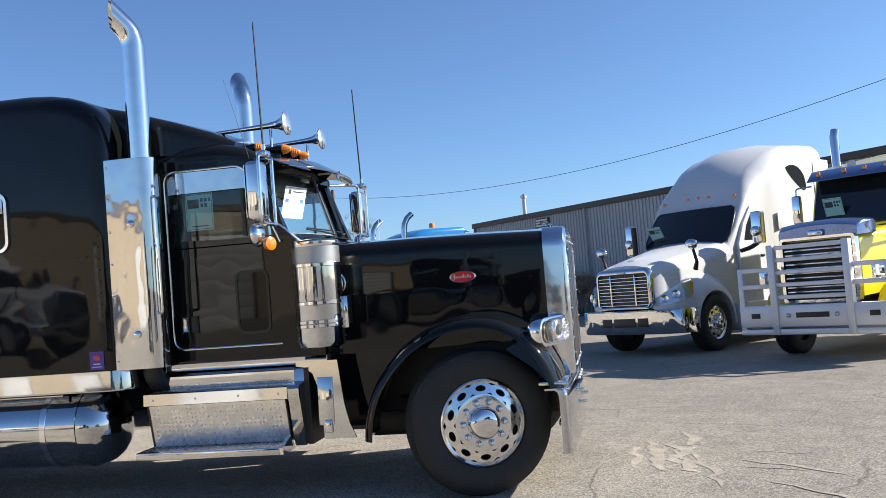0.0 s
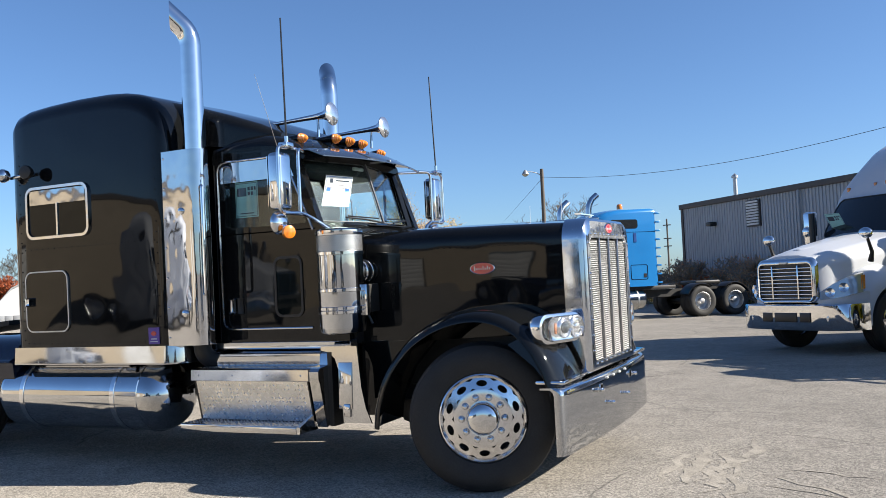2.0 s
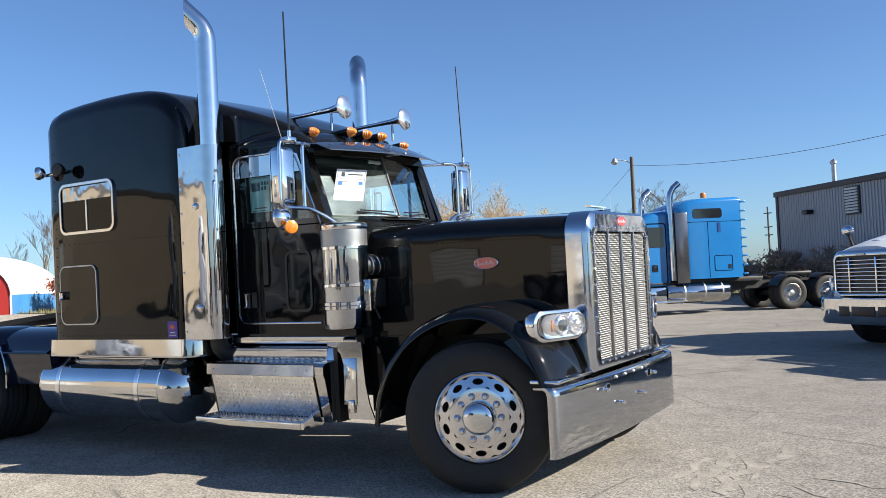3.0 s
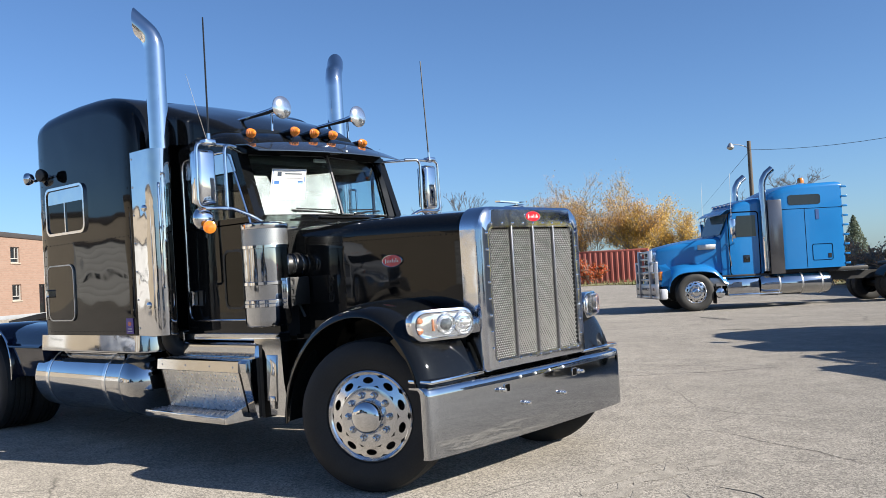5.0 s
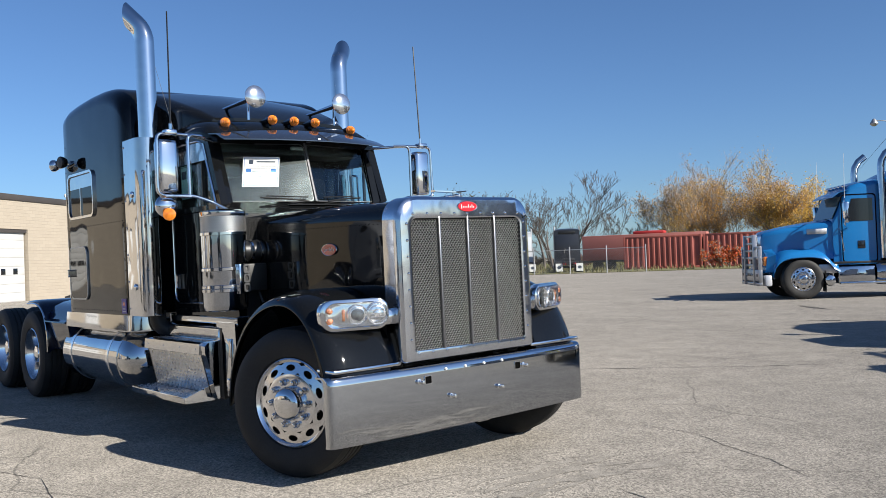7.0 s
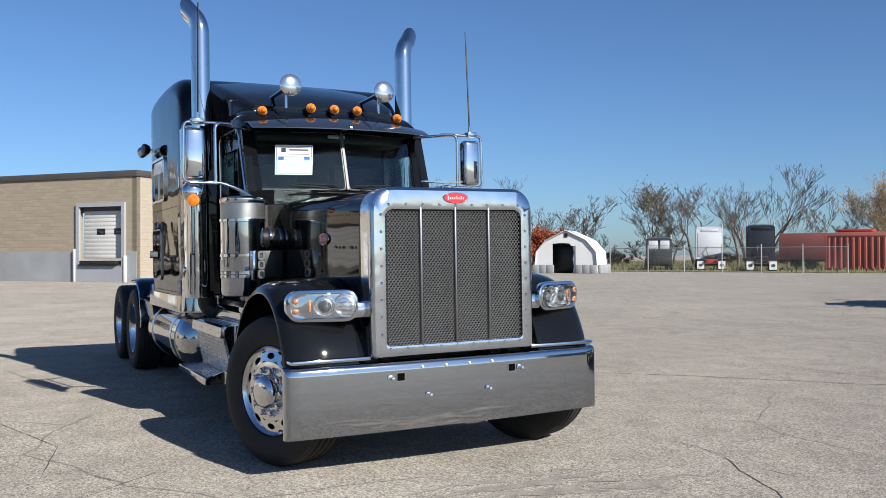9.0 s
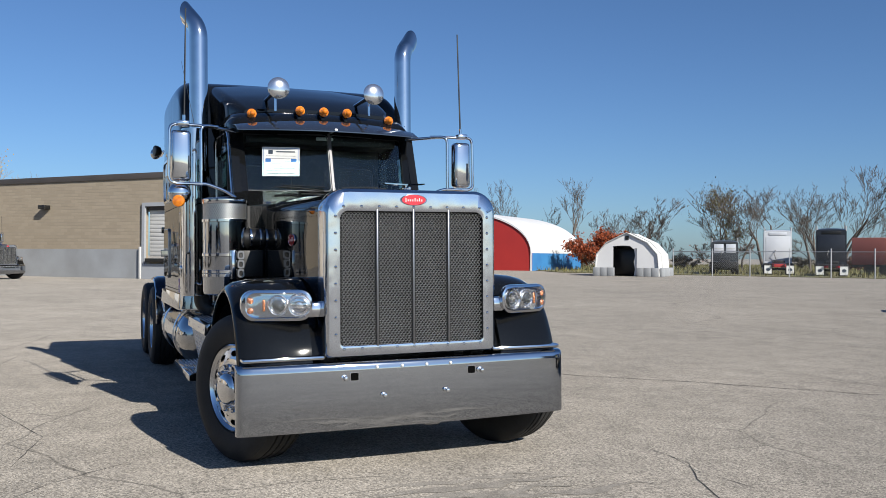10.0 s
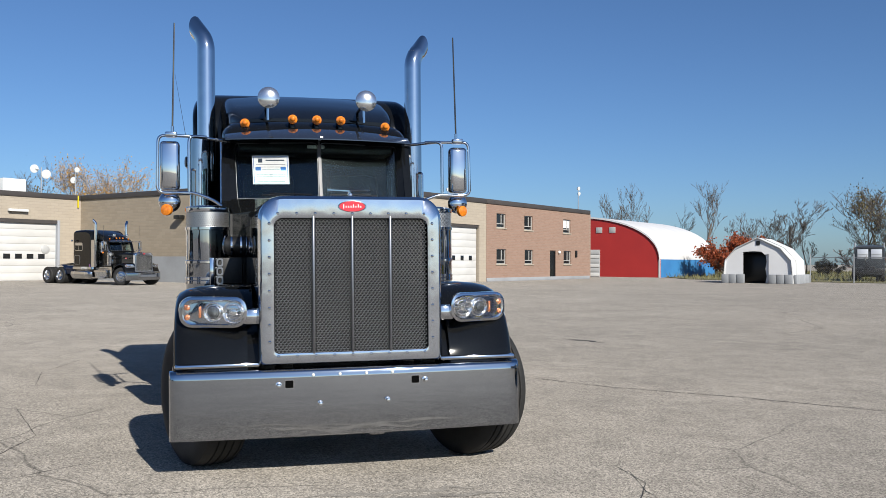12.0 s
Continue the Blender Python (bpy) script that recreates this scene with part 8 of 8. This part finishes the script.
        for x in (-3.9, -3.3, -2.6):
            part("tank_strap", turn_profile(bmesh.new(), [(0.342, 0), (0.348, 0.005), (0.348, 0.05), (0.342, 0.055)], (x, s * 0.86, 0.7), (1, 0, 0), 32), DULL, tk, m=Matrix())
        part("step_box", box(bmesh.new(), -1.95, -0.95, min(s * 0.6, s * 1.16), max(s * 0.6, s * 1.16), 0.42, 0.9, bevel=0.04), STEEL, T, "polished step box")
        part("step", box(bmesh.new(), -2.6, -0.98, s * 1.17 - 0.05, s * 1.17 + 0.05, 0.4, 0.45, bevel=0.01), ALU, T)
        part("air_tank", turn_profile(bmesh.new(), [(0.05, 0), (0.14, 0.03), (0.16, 0.1), (0.14, 0.17), (0.05, 0.2)], (-0.72, s * 1.05, 0.52), (0, s, 0), 20), CHROME, T, "round polished tank end")
        part("battery_tray", one(-0.95, -0.45, min(s * 0.6, s * 1.08), max(s * 0.6, s * 1.08), 0.72, 0.98, bevel=0.02), DULL, T)
        part("mud_flap", one(-0.62, -0.6, min(s * 0.85, s * 1.15), max(s * 0.85, s * 1.15), 0.2, 0.8), DARK, T)
        dm = part("door_mirror", box(bmesh.new(), -1.2, -1.06, s * 1.42 - 0.1, s * 1.42 + 0.1, 2.12, 2.72, bevel=0.04), CHROME, T, "tall chrome door mirror")
        part("mirror_frame", tube(bmesh.new(), bend([(-1.3, s * 1.03, 2.85), (-1.1, s * 1.42, 2.8), (-1.1, s * 1.42, 2.05), (-1.3, s * 1.03, 2.0)], 0.06), 0.018, 8), CHROME, dm, m=Matrix())
        part("whip_antenna", rod(bmesh.new(), (-1.15, s * 1.3, 2.8), (-1.18, s * 1.3, 4.1), 0.008, 0.004, 5), PAPER, T)
        for q in range(9):
            part("fairing_clip", box(bmesh.new(), -4.78, -4.62, s * 1.2 - 0.02, s * 1.2 + 0.01, 1.2 + q * 0.29, 1.26 + q * 0.29, bevel=0.01), BLUE, T)
    g = part("grille_surround", frame_of(bmesh.new(), rounded(-0.5, 0.5, 0.96, 1.9, 0.08), rounded(-0.44, 0.44, 1.02, 1.84, 0.05), "x", 0.98, 1.08), CHROME, T, "chrome grille surround")
    part("grille_back", one(1.022, 1.032, -0.42, 0.42, 1.0, 1.8), DARK, g, m=Matrix())
    for q in range(8):
        part("grille_bar", box(bmesh.new(), 1.03, 1.08, -0.41, 0.41, 1.07 + q * 0.09, 1.1 + q * 0.09, bevel=0.008), CHROME, g, m=Matrix())
    part("bumper", box(bmesh.new(), 0.86, 1.06, -1.18, 1.18, 0.4, 0.72, bevel=0.05), GUARD, T, "silver bumper")
    guard(T, 1.18, 0.62, 0.42, 1.9, 1.15, GUARDSTEEL)
    part("roof_beacon", turn_profile(bmesh.new(), [(0.1, 0), (0.1, 0.12), (0.07, 0.17), (0, 0.18)], (-3.7, 0.5, 3.76), (0, 0, 1), 16), AMBER, T, "amber roof beacon")
    part("fifth_wheel", box(bmesh.new(), -7.5, -6.5, -0.5, 0.5, 1.1, 1.22, bevel=0.04), CHASSIS, T)
    part("deck_plate", one(-5.6, -4.7, -0.6, 0.6, 0.98, 1.02), TREAD, T)
    part("tail_light", one(-8.22, -8.16, -0.6, 0.6, 0.75, 0.95), REDLENS, T)
    return T


DARKPANEL = material("dark_polished_panel", (0.16, 0.16, 0.17), 0.2, 0.8)
blue_tractor(along((-8.1, 20.6, 0), -137), "bright blue sleeper tractor with twin chrome exhaust pipes")


def parked_from_behind(m, mat, label, low=None, roof=3.9, flap=True):
    """A sleeper tractor seen from its rear, parked behind the fence."""
    T = thing("tractor_unit", m, label, "truck", "tractors parked behind the fence")
    tandem(T, (-5.3, -6.6), metal=DULL)
    for s in (-1, 1):
        wheel(T, 0, s * 1.13, 0.525, s, lugs=0, holes=False, metal=DULL)
    part("sleeper", body_of([(-4.2, 1.18, 0.95, roof - 0.1, 0.16, 0.04), (-3.6, 1.2, 0.95, roof, 0.2, 0.05), (-2.6, 1.2, 0.95, roof, 0.25, 0.05), (-1.6, 1.15, 0.9, roof - 0.8, 0.2, 0.05), (-0.9, 1.1, 0.9, 2.1, 0.15, 0.04), (0.9, 0.9, 0.9, 1.6, 0.2, 0.05)]), mat, T)
    part("rear_panel", one(-4.235, -4.2, -1.05, 1.05, 1.25, roof - 0.55, bevel=0.01), mat, T)
    part("roof_recess", one(-4.24, -4.2, -0.75, 0.75, roof - 0.45, roof - 0.2, bevel=0.01), DARK if mat is not WHITE else GUARD, T)
    part("frame_box", box(bmesh.new(), -7.3, -4.3, -0.55, 0.55, 0.7, 1.0, bevel=0.02), low or CHASSIS, T)
    part("fifth_wheel", box(bmesh.new(), -6.6, -5.4, -0.5, 0.5, 1.05, 1.3, bevel=0.05), CHASSIS, T)
    part("air_hose", tube(bmesh.new(), [(-4.25, 0.2, 2.2), (-4.5, 0.3, 1.8), (-4.4, 0.15, 1.4), (-4.9, 0.1, 1.05)], 0.03, 6), DARK, T)
    for s in (-1, 1):
        part("exhaust_pipe", rod(bmesh.new(), (-4.0, s * 1.12, 1.2), (-4.0, s * 1.12, roof + 0.25), 0.07, n=10), DULL, T)
        part("tail_light", one(-7.36, -7.3, s * 0.45 - 0.12, s * 0.45 + 0.12, 0.75, 0.9), REDLENS, T)
        if flap:
            f = part("mud_flap", one(-7.28, -7.26, s * 0.9 - 0.3, s * 0.9 + 0.3, 0.15, 0.85), PAPER, T, "white mud flap with a dark mark")
            part("flap_mark", prism(bmesh.new(), [(s * 0.9 + 0.17 * math.cos(a), 0.5 + 0.14 * math.sin(a)) for a in [i * 0.4488 for i in range(14)]], "x", -7.284, -7.281), INK, f, m=Matrix())
    return T


HEAD = math.degrees(math.atan2(0.66, -0.75))
parked_from_behind(along((-58.4, 59.0, 0), HEAD), WHITE, "white sleeper tractor with a red frame, seen from behind", SHEDRED, 4.0)
parked_from_behind(along((-52.4, 59.5, 0), HEAD - 4), material("slate_black_paint", (0.02, 0.022, 0.028), 0.3), "dark slate sleeper tractor seen from behind", None, 4.0)
low = parked_from_behind(along((-61.2, 55.4, 0), HEAD), material("dark_grey_cab", (0.05, 0.055, 0.06), 0.35), "dark tractor with pale panels behind a fence", None, 3.05, False)
for y in (-0.55, 0.5):
    part("pale_panel", box(bmesh.new(), -4.27, -4.235, y - 0.42, y + 0.42, 1.95, 2.75, bevel=0.02), GUARD, low, "pale grey rear panel")
    part("panel_rib", box(bmesh.new(), -4.29, -4.26, y - 0.4, y + 0.4, 2.3, 2.36, bevel=0.01), DOORGREY, low)
part("rear_bed", box(bmesh.new(), -7.6, -4.4, -1.2, 1.2, 0.55, 1.15, bevel=0.05), CHASSIS, low, "low black rear bed")


# ---- unseen vehicles across the lot, added to be mirrored in the paint ----
tagged(copy_thing(white_truck, along((-16.5, -19.5, 0), 8)), "white rounded highway tractor before the tan warehouse")
tagged(copy_thing(hero, along((12.5, -19.5, 0), 195)), "black long-nosed tractor before the tan warehouse")

tagged(copy_thing(hero, along((1.3, -19.5, 0), 4)), "black long-nosed tractor in a row of parked vehicles")


# ---- cracks and scuffs in the paving ----
for q, (w, line) in enumerate([(0.014, [(-4.16, 2.9), (-3.1, 3.6), (-2.25, 4.5), (-1.5, 5.15), (-0.75, 5.75), (0.21, 6.85)]), (0.005, [(0.5, 1.92), (1.2, 1.9), (1.6, 1.65), (2.1, 1.45), (2.7, 1.05)]), (0.007, [(-1.98, 6.35), (-0.7, 6.5), (0.4, 6.9)]), (0.004, [(0.78, 1.96), (1.4, 1.8), (2.3, 1.9)]),
                               (0.005, [(-0.35, -1.67), (-0.03, -2.07), (0.2, -2.31), (0.6, -2.6)]), (0.006, [(-7.6, -2.9), (-5.9, -3.2), (-4.4, -3.0)]), (0.004, [(1.9, 0.9), (2.7, 1.5), (3.1, 2.6)]), (0.012, [(-9, 8.2), (-6.2, 9.6), (-3.2, 10.2)]),
                               (0.012, [(-14, 14), (-11, 12.5), (-9.5, 10.2)]), (0.005, [(-3.0, -2.9), (-1.4, -2.4), (-0.2, -2.6)])]):
    strip("crack", line, w, CRACK, 0.003, "dark crack in the paving", 90 + q)
for q, (w, line) in enumerate([(0.05, [(1.03, 0.86), (1.06, 0.1), (1.06, -0.77)]), (0.07, [(1.59, 1.32), (1.56, 0.5), (1.37, 0.03), (1.3, -0.6)]), (0.06, [(1.54, 0.21), (1.6, -0.5), (1.6, -1.2)]), (0.08, [(1.2, 0.9), (1.25, 0.2), (1.22, -0.7)]), (0.07, [(1.4, 0.8), (1.42, 0.0), (1.45, -0.9)]),
                               (0.028, [(1.74, -0.07), (2.2, -0.5), (2.67, -1.03)]), (0.024, [(1.74, -0.4), (2.43, -0.72)]), (0.028, [(1.76, 0.16), (2.2, 0.05), (2.64, -0.15)]), (0.03, [(1.9, -0.9), (2.3, -1.4), (2.5, -2.0)])]):
    strip("scuff", line, w, SCUFF, 0.002 + q * 0.0004, "pale scuff on the paving", 120 + q)
for q, line in enumerate([[(-6.2, 17.2), (-4.6, 15.9)], [(-9.5, 5.5), (-8.4, 6.0)], [(-3.6, 12.8), (-2.6, 13.1)]]):
    strip("stain", line, 0.09, CRACK, 0.003, "dark oil stain on the paving", 140 + q)
